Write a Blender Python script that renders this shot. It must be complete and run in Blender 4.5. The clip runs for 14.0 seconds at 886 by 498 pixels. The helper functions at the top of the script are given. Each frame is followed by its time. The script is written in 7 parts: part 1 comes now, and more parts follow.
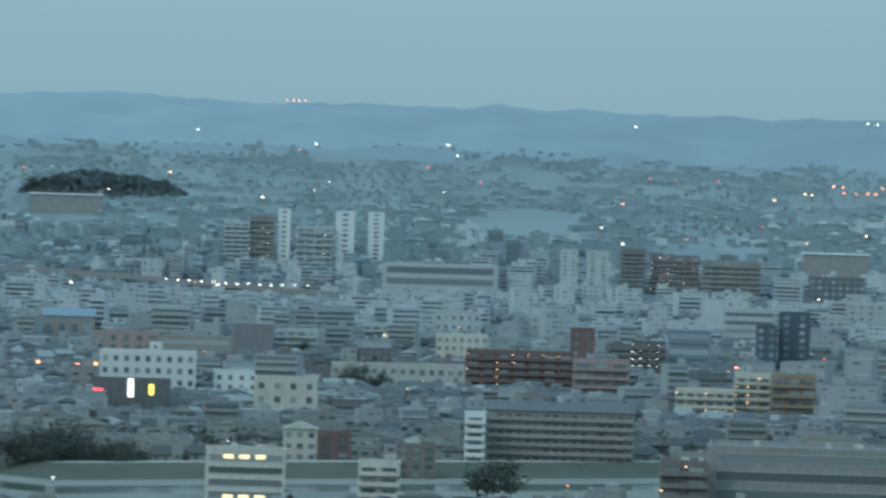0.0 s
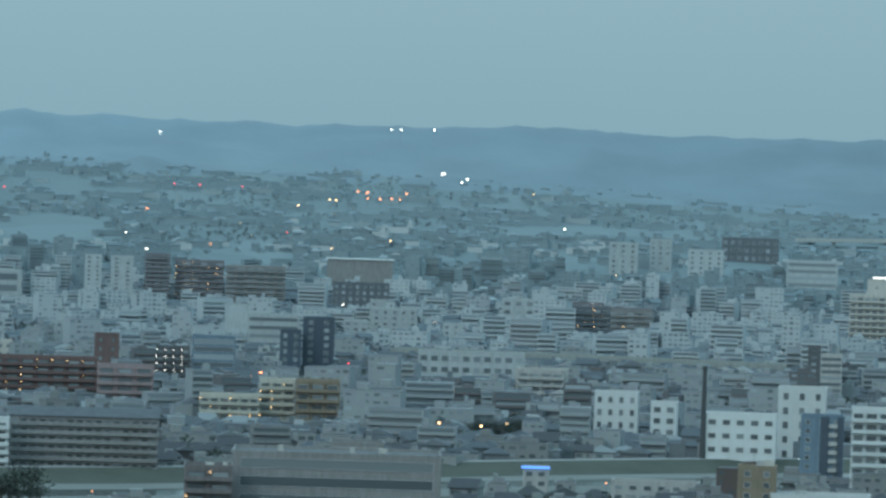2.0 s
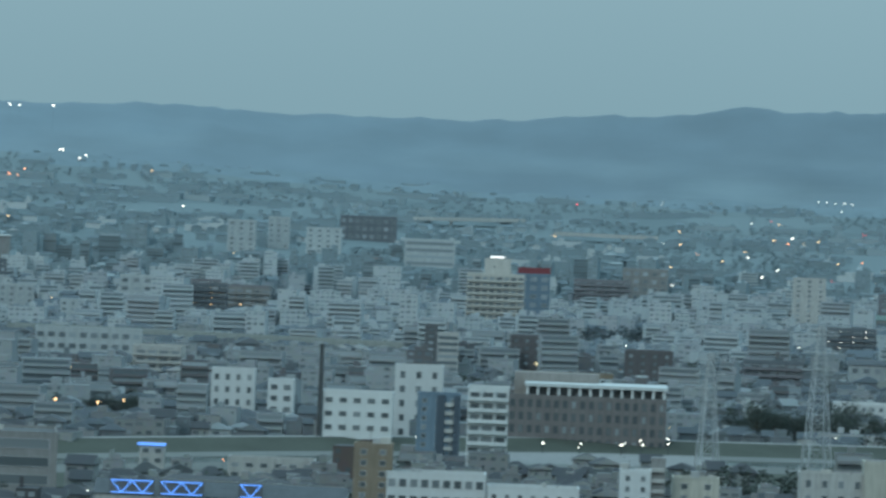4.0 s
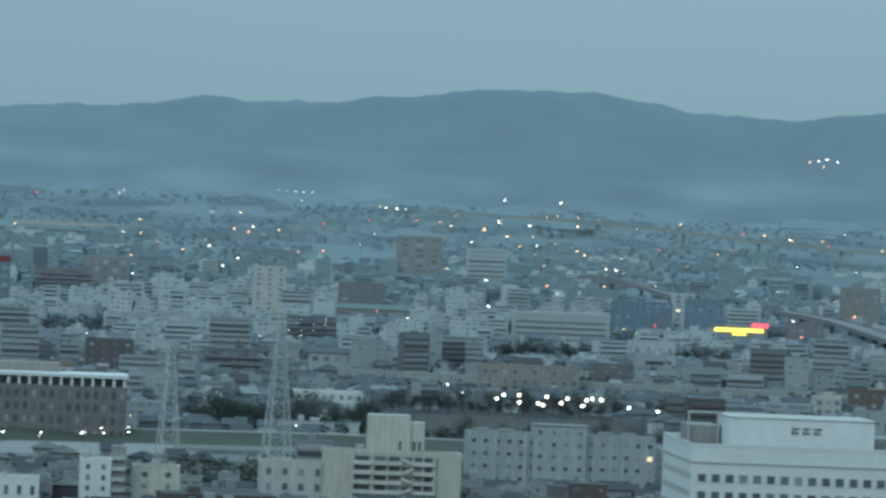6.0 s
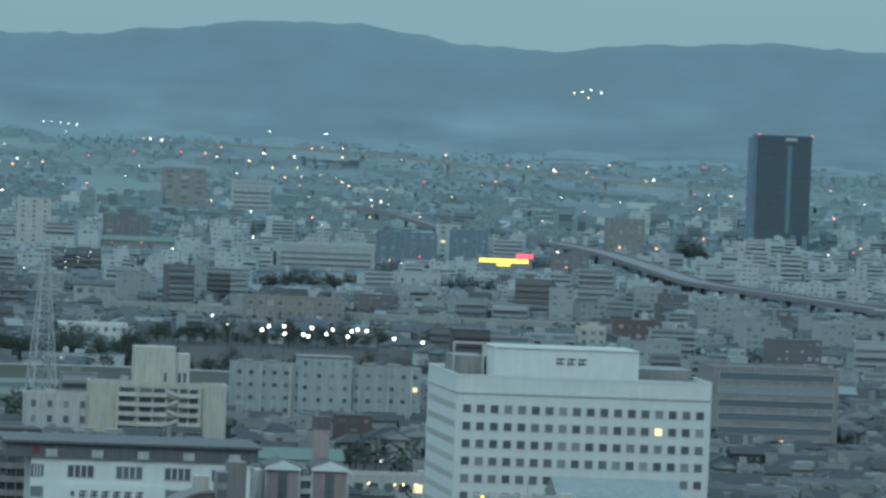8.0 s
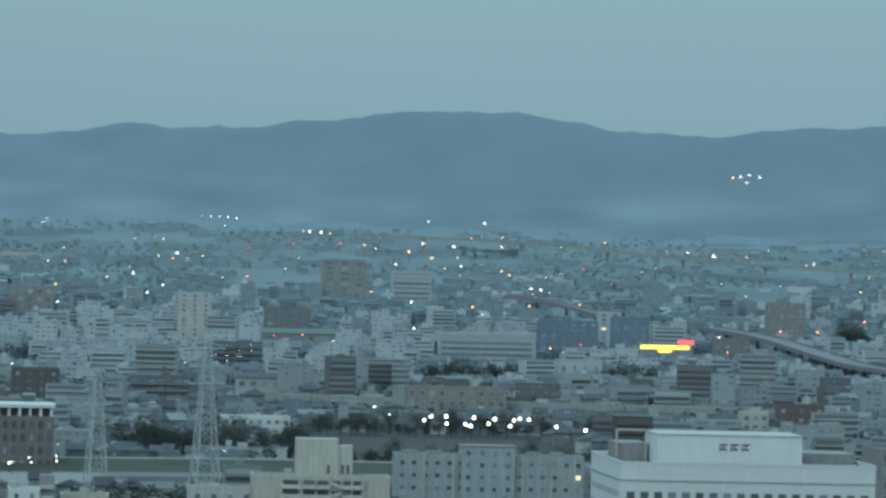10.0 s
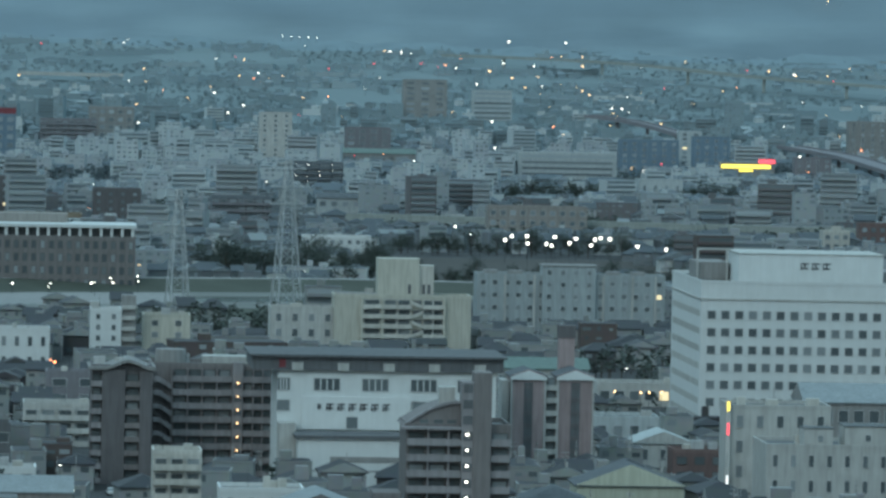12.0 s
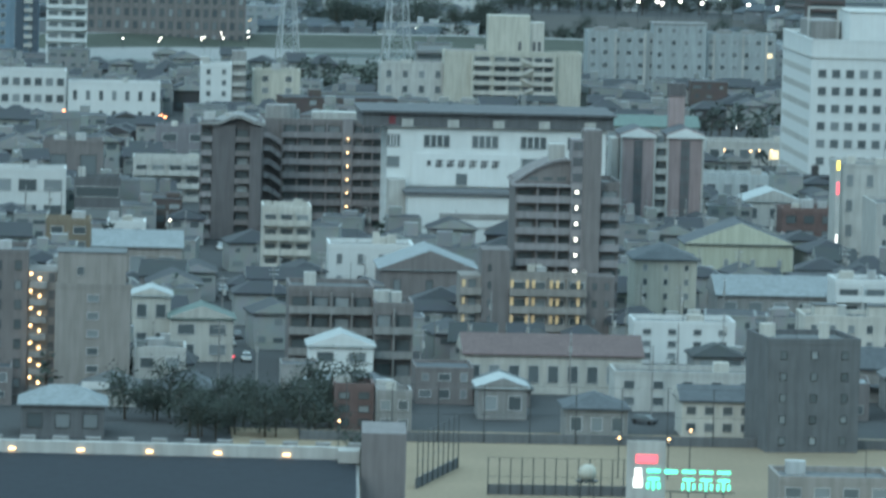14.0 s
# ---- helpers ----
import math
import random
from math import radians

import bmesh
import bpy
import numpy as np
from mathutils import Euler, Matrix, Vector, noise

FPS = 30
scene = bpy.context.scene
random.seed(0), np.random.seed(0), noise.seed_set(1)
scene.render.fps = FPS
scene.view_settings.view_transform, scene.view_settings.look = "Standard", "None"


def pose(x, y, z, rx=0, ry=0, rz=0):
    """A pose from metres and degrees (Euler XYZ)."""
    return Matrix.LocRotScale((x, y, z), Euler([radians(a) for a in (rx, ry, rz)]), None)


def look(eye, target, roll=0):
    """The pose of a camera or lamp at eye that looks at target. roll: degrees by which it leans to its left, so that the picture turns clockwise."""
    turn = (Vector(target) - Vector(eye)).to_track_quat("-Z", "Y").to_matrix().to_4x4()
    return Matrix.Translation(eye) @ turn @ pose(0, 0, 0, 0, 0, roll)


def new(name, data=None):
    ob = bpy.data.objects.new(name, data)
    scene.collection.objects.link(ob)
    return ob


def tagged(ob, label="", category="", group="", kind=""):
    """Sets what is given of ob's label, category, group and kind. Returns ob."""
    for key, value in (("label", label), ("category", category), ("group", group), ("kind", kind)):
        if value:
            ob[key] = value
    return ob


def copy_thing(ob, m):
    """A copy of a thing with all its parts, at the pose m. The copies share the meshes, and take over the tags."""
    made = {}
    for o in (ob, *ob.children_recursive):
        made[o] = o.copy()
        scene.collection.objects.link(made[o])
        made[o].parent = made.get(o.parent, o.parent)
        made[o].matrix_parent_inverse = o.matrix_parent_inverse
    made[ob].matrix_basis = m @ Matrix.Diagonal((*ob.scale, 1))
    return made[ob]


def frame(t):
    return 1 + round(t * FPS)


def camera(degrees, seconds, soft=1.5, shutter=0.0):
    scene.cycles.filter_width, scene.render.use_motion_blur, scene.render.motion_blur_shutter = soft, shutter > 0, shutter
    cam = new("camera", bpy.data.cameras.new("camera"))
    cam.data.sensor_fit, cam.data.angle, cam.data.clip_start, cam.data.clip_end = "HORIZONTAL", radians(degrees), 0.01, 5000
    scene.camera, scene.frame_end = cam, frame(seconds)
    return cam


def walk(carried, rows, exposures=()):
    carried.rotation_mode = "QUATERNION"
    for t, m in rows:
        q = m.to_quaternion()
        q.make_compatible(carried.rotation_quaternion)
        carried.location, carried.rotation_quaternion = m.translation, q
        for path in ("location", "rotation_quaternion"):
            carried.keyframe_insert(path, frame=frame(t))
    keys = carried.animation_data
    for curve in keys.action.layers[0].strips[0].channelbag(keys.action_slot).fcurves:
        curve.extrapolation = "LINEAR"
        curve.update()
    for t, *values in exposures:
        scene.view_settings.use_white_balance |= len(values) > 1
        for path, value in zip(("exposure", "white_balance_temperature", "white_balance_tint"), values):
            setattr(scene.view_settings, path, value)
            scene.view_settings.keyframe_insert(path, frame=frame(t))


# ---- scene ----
# ---- camera: it stands on a lookout deck 100 m up and turns ----
cam = camera(9.24, 14.0, 2.8, 0.3)
EYE = (0, 0, 100)


def aim(azimuth, down, roll):
    a, b = radians(azimuth), radians(down)
    return look(EYE, (EYE[0] + 1000 * math.cos(b) * math.sin(a), EYE[1] + 1000 * math.cos(b) * math.cos(a), EYE[2] - 1000 * math.sin(b)), roll)


# seconds, azimuth, angle below the horizon, roll
TURNS = [
    (0.0, -14.585, 0.872, 1.70),
    (0.5, -13.355, 0.911, 2.17),
    (1.0, -12.103, 0.556, 1.85),
    (1.5, -10.291, 0.610, 1.84),
    (2.0, -9.621, 0.669, 1.82),
    (2.5, -8.881, 0.651, 1.94),
    (3.0, -7.470, 0.488, 2.48),
    (3.5, -7.074, 0.907, 2.47),
    (4.0, -5.626, 0.763, 2.33),
    (4.2, -5.280, 0.704, 2.30),
    (6.3, 0.407, 0.642, 2.41),
    (6.5, 0.530, 0.601, 2.38),
    (7.0, 1.471, 0.894, 2.29),
    (7.5, 2.100, 1.006, 2.34),
    (7.7, 2.514, 1.275, 2.36),
    (9.8, 1.120, 0.570, 1.47),
    (10.0, 0.790, 0.400, 1.35),
    (10.5, 0.648, 0.510, 0.83),
    (11.0, 0.315, 1.407, 0.99),
    (11.5, -0.044, 1.952, 1.01),
    (12.0, -0.012, 2.302, 1.21),
    (12.5, -0.000, 2.605, 1.31),
    (13.0, -0.418, 3.167, 1.28),
    (13.5, -0.778, 3.884, 1.42),
    (14.0, -1.102, 4.867, 1.48),
]
walk(cam, [(t, aim(a, b, r)) for t, a, b, r in TURNS], ((0, 0.05), (2, 0.0), (3, -0.12), (4.2, -0.13), (6.3, -0.1), (7.7, -0.08), (9.8, -0.12), (11, -0.12), (12, -0.22), (12.5, -0.08), (13, 0.06), (13.5, 0.25), (14, 0.38)))

# ---- world and light: an overcast dusk sky, brighter overhead than at the horizon ----
world = bpy.data.worlds.new("dusk_sky")
scene.world = world
world.use_nodes = True
wn, wl = world.node_tree.nodes, world.node_tree.links
wn.clear()
w_out = wn.new("ShaderNodeOutputWorld")
w_bg = wn.new("ShaderNodeBackground")
w_sky = wn.new("ShaderNodeTexSky")
w_sky.sky_type = "NISHITA"
w_sky.sun_disc = False
w_sky.sun_elevation = radians(14)
w_sky.sun_rotation = radians(200)
w_sky.dust_density = 3.0
w_co = wn.new("ShaderNodeTexCoord")
w_sep = wn.new("ShaderNodeSeparateXYZ")
w_up = wn.new("ShaderNodeMapRange")
w_up.inputs["From Min"].default_value, w_up.inputs["From Max"].default_value = 0.0, 1.0
w_cl = wn.new("ShaderNodeTexNoise")
w_cl.inputs["Scale"].default_value, w_cl.inputs["Detail"].default_value = 3.0, 3.0
w_ramp = wn.new("ShaderNodeValToRGB")
w_ramp.color_ramp.elements[0].color = (0.246, 0.42, 0.497, 1)
w_ramp.color_ramp.elements[1].color = (0.99, 1.54, 1.82, 1)
w_soft = wn.new("ShaderNodeMixRGB")
w_soft.blend_type = "MULTIPLY"
w_soft.inputs["Fac"].default_value = 0.12
w_mix = wn.new("ShaderNodeMixRGB")
w_mix.inputs["Fac"].default_value = 0.012
wl.new(w_co.outputs["Generated"], w_sep.inputs[0])
wl.new(w_co.outputs["Generated"], w_cl.inputs["Vector"])
wl.new(w_sep.outputs["Z"], w_up.inputs["Value"])
wl.new(w_up.outputs["Result"], w_ramp.inputs["Fac"])
wl.new(w_ramp.outputs["Color"], w_soft.inputs[1])
wl.new(w_cl.outputs["Fac"], w_soft.inputs[2])
wl.new(w_soft.outputs["Color"], w_mix.inputs[1])
wl.new(w_sky.outputs["Color"], w_mix.inputs[2])
wl.new(w_mix.outputs["Color"], w_bg.inputs["Color"])
wl.new(w_bg.outputs["Background"], w_out.inputs["Surface"])

sun = new("sun", bpy.data.lights.new("sun", "SUN"))
sun.data.energy, sun.data.angle, sun.data.color = 0.6, radians(25), (0.92, 1.0, 1.0)
sun.matrix_world = look((0, 0, 0), (0.45, 0.85, -0.75))


# ---- materials ----
def material(name):
    m = bpy.data.materials.new(name)
    m.use_nodes = True
    n, l = m.node_tree.nodes, m.node_tree.links
    return m, n, l, n["Principled BSDF"]


def surface(name, rgb, rough=0.8, vary=0.25, size=0.35, metal=0.0, stain=0.3, bump=0.15):
    """A weathered plain surface: broad blotches, streaks that run down, fine grain."""
    m, n, l, b = material(name)
    geo = n.new("ShaderNodeNewGeometry")
    info = n.new("ShaderNodeObjectInfo")
    broad = n.new("ShaderNodeTexNoise")
    broad.inputs["Scale"].default_value, broad.inputs["Detail"].default_value = size, 5
    stretch = n.new("ShaderNodeMapping")
    stretch.inputs["Scale"].default_value = (1.3, 1.3, 0.12)
    streak = n.new("ShaderNodeTexNoise")
    streak.inputs["Scale"].default_value, streak.inputs["Detail"].default_value = 1.0, 4
    fine = n.new("ShaderNodeTexNoise")
    fine.inputs["Scale"].default_value = 9.0
    l.new(geo.outputs["Position"], broad.inputs["Vector"])
    l.new(geo.outputs["Position"], stretch.inputs["Vector"])
    l.new(stretch.outputs["Vector"], streak.inputs["Vector"])
    l.new(geo.outputs["Position"], fine.inputs["Vector"])
    a = n.new("ShaderNodeMixRGB")
    a.inputs[1].default_value = (*[c * (1 - vary) for c in rgb], 1)
    a.inputs[2].default_value = (*[min(0.95, c * (1 + vary)) for c in rgb], 1)
    l.new(broad.outputs["Fac"], a.inputs["Fac"])
    r = n.new("ShaderNodeValToRGB")
    r.color_ramp.elements[0].position, r.color_ramp.elements[1].position = 0.38, 0.62
    r.color_ramp.elements[0].color = (0.45, 0.44, 0.42, 1)
    r.color_ramp.elements[1].color = (1, 1, 1, 1)
    l.new(streak.outputs["Fac"], r.inputs["Fac"])
    c = n.new("ShaderNodeMixRGB")
    c.blend_type = "MULTIPLY"
    c.inputs["Fac"].default_value = stain
    l.new(a.outputs["Color"], c.inputs[1])
    l.new(r.outputs["Color"], c.inputs[2])
    h = n.new("ShaderNodeHueSaturation")
    tone = n.new("ShaderNodeMapRange")
    tone.inputs["To Min"].default_value, tone.inputs["To Max"].default_value = 0.92, 1.08
    l.new(info.outputs["Random"], tone.inputs["Value"])
    l.new(tone.outputs["Result"], h.inputs["Value"])
    l.new(c.outputs["Color"], h.inputs["Color"])
    l.new(h.outputs["Color"], b.inputs["Base Color"])
    bp = n.new("ShaderNodeBump")
    bp.inputs["Strength"].default_value, bp.inputs["Distance"].default_value = bump, 0.05
    l.new(fine.outputs["Fac"], bp.inputs["Height"])
    l.new(bp.outputs["Normal"], b.inputs["Normal"])
    b.inputs["Roughness"].default_value, b.inputs["Metallic"].default_value = rough, metal
    b.inputs["Specular IOR Level"].default_value = 0.5 if rough < 0.5 else 0.2
    return m


def medley(name, colours, rough=0.8, stain=0.25, line=0.0):
    """Many small buildings in one mesh: each island takes one colour of the row."""
    m, n, l, b = material(name)
    geo = n.new("ShaderNodeNewGeometry")
    r = n.new("ShaderNodeValToRGB")
    r.color_ramp.interpolation = "CONSTANT"
    e = r.color_ramp.elements
    for i, c in enumerate(colours):
        k = e[i] if i < 2 else e.new(0)
        k.position = i / len(colours)
        k.color = (*c, 1)
    l.new(geo.outputs["Random Per Island"], r.inputs["Fac"])
    broad = n.new("ShaderNodeTexNoise")
    broad.inputs["Scale"].default_value, broad.inputs["Detail"].default_value = 0.4, 5
    l.new(geo.outputs["Position"], broad.inputs["Vector"])
    k = n.new("ShaderNodeMixRGB")
    k.blend_type = "MULTIPLY"
    k.inputs["Fac"].default_value = stain
    l.new(r.outputs["Color"], k.inputs[1])
    l.new(broad.outputs["Color"], k.inputs[2])
    l.new(k.outputs["Color"], b.inputs["Base Color"])
    b.inputs["Roughness"].default_value = rough
    b.inputs["Specular IOR Level"].default_value = 0.15
    return m


def glass(name, rgb=(0.08, 0.10, 0.108), rough=0.2):
    m, n, l, b = material(name)
    info = n.new("ShaderNodeObjectInfo")
    geo = n.new("ShaderNodeNewGeometry")
    add = n.new("ShaderNodeMath")
    mix = n.new("ShaderNodeMixRGB")
    mix.inputs[1].default_value = (*rgb, 1)
    mix.inputs[2].default_value = (*[0.10 + 2.0 * c for c in rgb], 1)
    mul = n.new("ShaderNodeMath")
    mul.operation = "FRACT"
    l.new(info.outputs["Random"], add.inputs[0])
    l.new(geo.outputs["Random Per Island"], add.inputs[1])
    l.new(add.outputs[0], mul.inputs[0])
    pw = n.new("ShaderNodeMath")
    pw.operation = "POWER"
    pw.inputs[1].default_value = 2.5
    l.new(mul.outputs[0], pw.inputs[0])
    l.new(pw.outputs[0], mix.inputs["Fac"])
    l.new(mix.outputs["Color"], b.inputs["Base Color"])
    b.inputs["Roughness"].default_value = rough
    return m


def glow(name, rgb, strength):
    m, n, l, b = material(name)
    b.inputs["Base Color"].default_value = (*[0.3 * c for c in rgb], 1)
    b.inputs["Emission Color"].default_value = (*rgb, 1)
    b.inputs["Emission Strength"].default_value = strength
    return m


TOWERWALL = surface("blue_black_tower_panel", (0.055, 0.082, 0.11), rough=0.4, vary=0.15, stain=0.1)
# Next three renders carry distance haze in their colour, mostly on far buildings.
MAUVE = surface("mauve_grey_haze_render", (0.20, 0.205, 0.225), vary=0.12)
DUSK = surface("blue_grey_haze_render", (0.135, 0.16, 0.18), vary=0.12)
MIST = surface("pale_blue_grey_haze_render", (0.38, 0.435, 0.45), vary=0.10)
SCHOOLGREY = surface("blue_grey_school_render", (0.30, 0.35, 0.365), vary=0.12)
WHITE = surface("white_plaster", (0.53, 0.575, 0.58), vary=0.08, stain=0.08)
OFFWHITE = surface("weathered_cream_plaster", (0.46, 0.47, 0.44), vary=0.14)
CREAM = surface("cream_paint", (0.44, 0.45, 0.40), vary=0.10)
BEIGE = surface("beige_tile", (0.255, 0.25, 0.24), vary=0.14)
TAN = surface("tan_tile", (0.23, 0.20, 0.155), vary=0.16)
LIGHTGREY = surface("light_grey_concrete", (0.40, 0.42, 0.41), vary=0.18)
GREY = surface("grey_concrete", (0.24, 0.25, 0.25), vary=0.2)
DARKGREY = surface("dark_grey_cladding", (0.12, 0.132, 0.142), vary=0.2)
MAUVETILE = surface("mauve_tile", (0.25, 0.25, 0.262), vary=0.12)
BROWN = surface("brown_tile", (0.175, 0.17, 0.172), vary=0.15)
DARKBROWN = surface("dark_brown_tile", (0.125, 0.125, 0.132), vary=0.15)
REDBROWN = surface("red_brown_tile", (0.155, 0.115, 0.112), vary=0.18)
PINK = surface("salmon_tile", (0.30, 0.25, 0.255), vary=0.15)
PALEGREEN = surface("pale_green_siding", (0.42, 0.45, 0.37), vary=0.1)
GREENGREY = surface("grey_green_plaster", (0.27, 0.31, 0.30), vary=0.15)
BLUE = surface("blue_grey_panel", (0.15, 0.22, 0.28), vary=0.15)
SLATE = surface("slate_roof", (0.085, 0.10, 0.112), rough=0.7, vary=0.3)
ROOFGREY = surface("grey_metal_roof", (0.20, 0.235, 0.25), rough=0.55, vary=0.2)
ROOFPALE = surface("pale_metal_roof", (0.36, 0.41, 0.42), rough=0.55, vary=0.15)
ROOFRED = surface("faded_red_roof", (0.135, 0.10, 0.10), rough=0.6, vary=0.2)
ROOFGREEN = surface("green_copper_roof", (0.11, 0.165, 0.155), rough=0.6, vary=0.2)
FLATROOF = surface("roof_membrane", (0.135, 0.152, 0.16), vary=0.3, stain=0.5)
STEEL = surface("galvanised_steel", (0.42, 0.45, 0.46), rough=0.45, metal=0.3, vary=0.15)
DARKSTEEL = surface("dark_steel", (0.07, 0.08, 0.085), rough=0.5, vary=0.2)
SOIL = surface("sandy_soil", (0.24, 0.20, 0.145), rough=0.95, vary=0.18, size=0.06, stain=0.2)
GRASS = surface("dry_grass", (0.066, 0.078, 0.066), rough=0.95, vary=0.35, size=0.05)
GRAVEL = surface("river_gravel", (0.15, 0.165, 0.16), rough=0.9, vary=0.3, size=0.03)
CONCRETE = surface("pale_concrete", (0.42, 0.44, 0.43), vary=0.2)
BARK = surface("bark", (0.06, 0.05, 0.04), vary=0.3)
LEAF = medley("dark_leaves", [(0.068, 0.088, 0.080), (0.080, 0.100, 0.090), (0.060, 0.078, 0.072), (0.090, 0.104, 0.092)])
# Leaves of distant trees, with haze put into the leaf colour.
LEAF_FAR = medley("haze_tinted_woods", [(0.092, 0.122, 0.135), (0.104, 0.135, 0.148), (0.084, 0.112, 0.125), (0.116, 0.148, 0.160)])
LEAF_HAZE = medley("haze_tinted_tree_belts", [(0.168, 0.224, 0.246), (0.176, 0.233, 0.255), (0.160, 0.214, 0.236), (0.184, 0.243, 0.265)])
RUBBER = surface("tyre_rubber", (0.02, 0.02, 0.02))
REDPAINT = surface("dull_red_paint", (0.20, 0.06, 0.07), vary=0.15)
GLASS = glass("dark_window_glass")
# Panes of far windows: a lighter glass colour that includes the haze.
PALEGLASS = glass("haze_paled_window_glass", (0.10, 0.13, 0.145), 0.3)
WARM = glow("warm_lamp", (1.0, 0.62, 0.28), 5.0)
ORANGE = glow("orange_lamp", (1.0, 0.33, 0.13), 6.0)
COOL = glow("cool_lamp", (1.0, 0.98, 0.86), 6.0)
YELLOWLIT = glow("yellow_lit_sign", (1.0, 0.82, 0.12), 2.4)
REDLIT = glow("red_lit_sign", (1.0, 0.09, 0.12), 2.4)
GREENLIT = glow("green_lit_sign", (0.12, 1.0, 0.62), 1.8)
BLUELIT = glow("blue_lit_sign", (0.12, 0.35, 1.0), 1.5)
WHITELIT = glow("white_lit_sign", (0.95, 1.0, 1.0), 1.6)
ROOMLIT = glow("lit_room", (1.0, 0.85, 0.5), 1.2)
# Glow that stands in for walls lit by the gallery lamps.
DIMLIT = glow("lamp_lit_wall_glow", (1.0, 0.84, 0.48), 0.26)


# ---- small mesh tools ----
def part(name, bm, mats, parent, label=""):
    me = bpy.data.meshes.new(name)
    bm.to_mesh(me)
    bm.free()
    for m in mats if isinstance(mats, (list, tuple)) else [mats]:
        me.materials.append(m)
    ob = new(name, me)
    ob.parent = parent
    return tagged(ob, label)


def share(name, me, parent, x, y, z, rz=0):
    """One more object on a mesh that is there already."""
    ob = new(name, me)
    ob.parent = parent
    ob.matrix_basis = pose(x, y, z, 0, 0, rz)
    return ob


def add_box(bm, x0, x1, y0, y1, z0, z1, mat=0):
    v = [bm.verts.new(p) for p in ((x0, y0, z0), (x1, y0, z0), (x1, y1, z0), (x0, y1, z0), (x0, y0, z1), (x1, y0, z1), (x1, y1, z1), (x0, y1, z1))]
    for q in ((3, 2, 1, 0), (4, 5, 6, 7), (0, 1, 5, 4), (1, 2, 6, 5), (2, 3, 7, 6), (3, 0, 4, 7)):
        bm.faces.new([v[i] for i in q]).material_index = mat
    return bm


def box(x0, x1, y0, y1, z0, z1):
    return add_box(bmesh.new(), x0, x1, y0, y1, z0, z1)


def add_tube(bm, a, b, r0, r1, n=6, mat=0):
    a, b = Vector(a), Vector(b)
    q = (b - a).to_track_quat("Z", "Y").to_matrix()
    rings = []
    for c, r in ((a, r0), (b, r1)):
        rings.append([bm.verts.new(c + q @ Vector((r * math.cos(2 * math.pi * i / n), r * math.sin(2 * math.pi * i / n), 0))) for i in range(n)])
    for i in range(n):
        bm.faces.new((rings[0][i], rings[0][(i + 1) % n], rings[1][(i + 1) % n], rings[1][i])).material_index = mat
    bm.faces.new(rings[1]).material_index = mat
    bm.faces.new(rings[0][::-1]).material_index = mat
    return bm


def tube(a, b, r0, r1, n=6):
    return add_tube(bmesh.new(), a, b, r0, r1, n)


def add_ridge(bm, x0, x1, y0, y1, z0, rise, along="x", hip=0.0, thick=0.25, mat=0, ends=False):
    """A pitched roof with eaves: a slab edge, then two slopes to a ridge."""
    c = [(x0, y0), (x1, y0), (x1, y1), (x0, y1)]
    lo = [bm.verts.new((x, y, z0)) for x, y in c]
    hi = [bm.verts.new((x, y, z0 + thick)) for x, y in c]
    if along == "x":
        r = [(x0 + hip, (y0 + y1) / 2), (x1 - hip, (y0 + y1) / 2)]
    else:
        r = [((x0 + x1) / 2, y0 + hip), ((x0 + x1) / 2, y1 - hip)]
    t = [bm.verts.new((x, y, z0 + thick + rise)) for x, y in r]
    fs = [lo[::-1]] + [[lo[i], lo[(i + 1) % 4], hi[(i + 1) % 4], hi[i]] for i in range(4)]
    if along == "x":
        fs += [[hi[0], hi[1], t[1], t[0]], [hi[2], hi[3], t[0], t[1]], [hi[1], hi[2], t[1]], [hi[3], hi[0], t[0]]]
    else:
        fs += [[hi[1], hi[2], t[1], t[0]], [hi[3], hi[0], t[0], t[1]], [hi[0], hi[1], t[0]], [hi[2], hi[3], t[1]]]
    for k, f in enumerate(fs):
        bm.faces.new(f).material_index = mat + (1 if k >= 7 and ends else 0)
    return bm


# ---- the lie of the land: flat city, rising to the hills far off ----
RISE_AZ = (-18.65, -14.62, -10.32, -7.49, -5.30, 0.51, 2.07, 6.29)
RISE_Z = (128.0, 131.0, 123.0, 113.0, 100.0, 97.0, 92.0, 88.0)


def ground_z(az, d):
    s = min(1.0, max(0.0, (d - 3800) / 1100))
    return float(np.interp(az, RISE_AZ, RISE_Z)) * s ** 1.3


def spot(az, d):
    """The point of the ground at an azimuth (degrees, to the east positive) and a distance from the foot of the lookout tower."""
    return Vector((d * math.sin(radians(az)), d * math.cos(radians(az)), ground_z(az, d)))


GRID = 4.8   # degrees by which the streets are turned


def thing(name, label, category, az, d, yaw=GRID, group="", z=0.0):
    ob = new(name)
    p = spot(az, d)
    ob.matrix_world = pose(p.x, p.y, p.z + z, 0, 0, yaw)
    return tagged(ob, label, category, group)


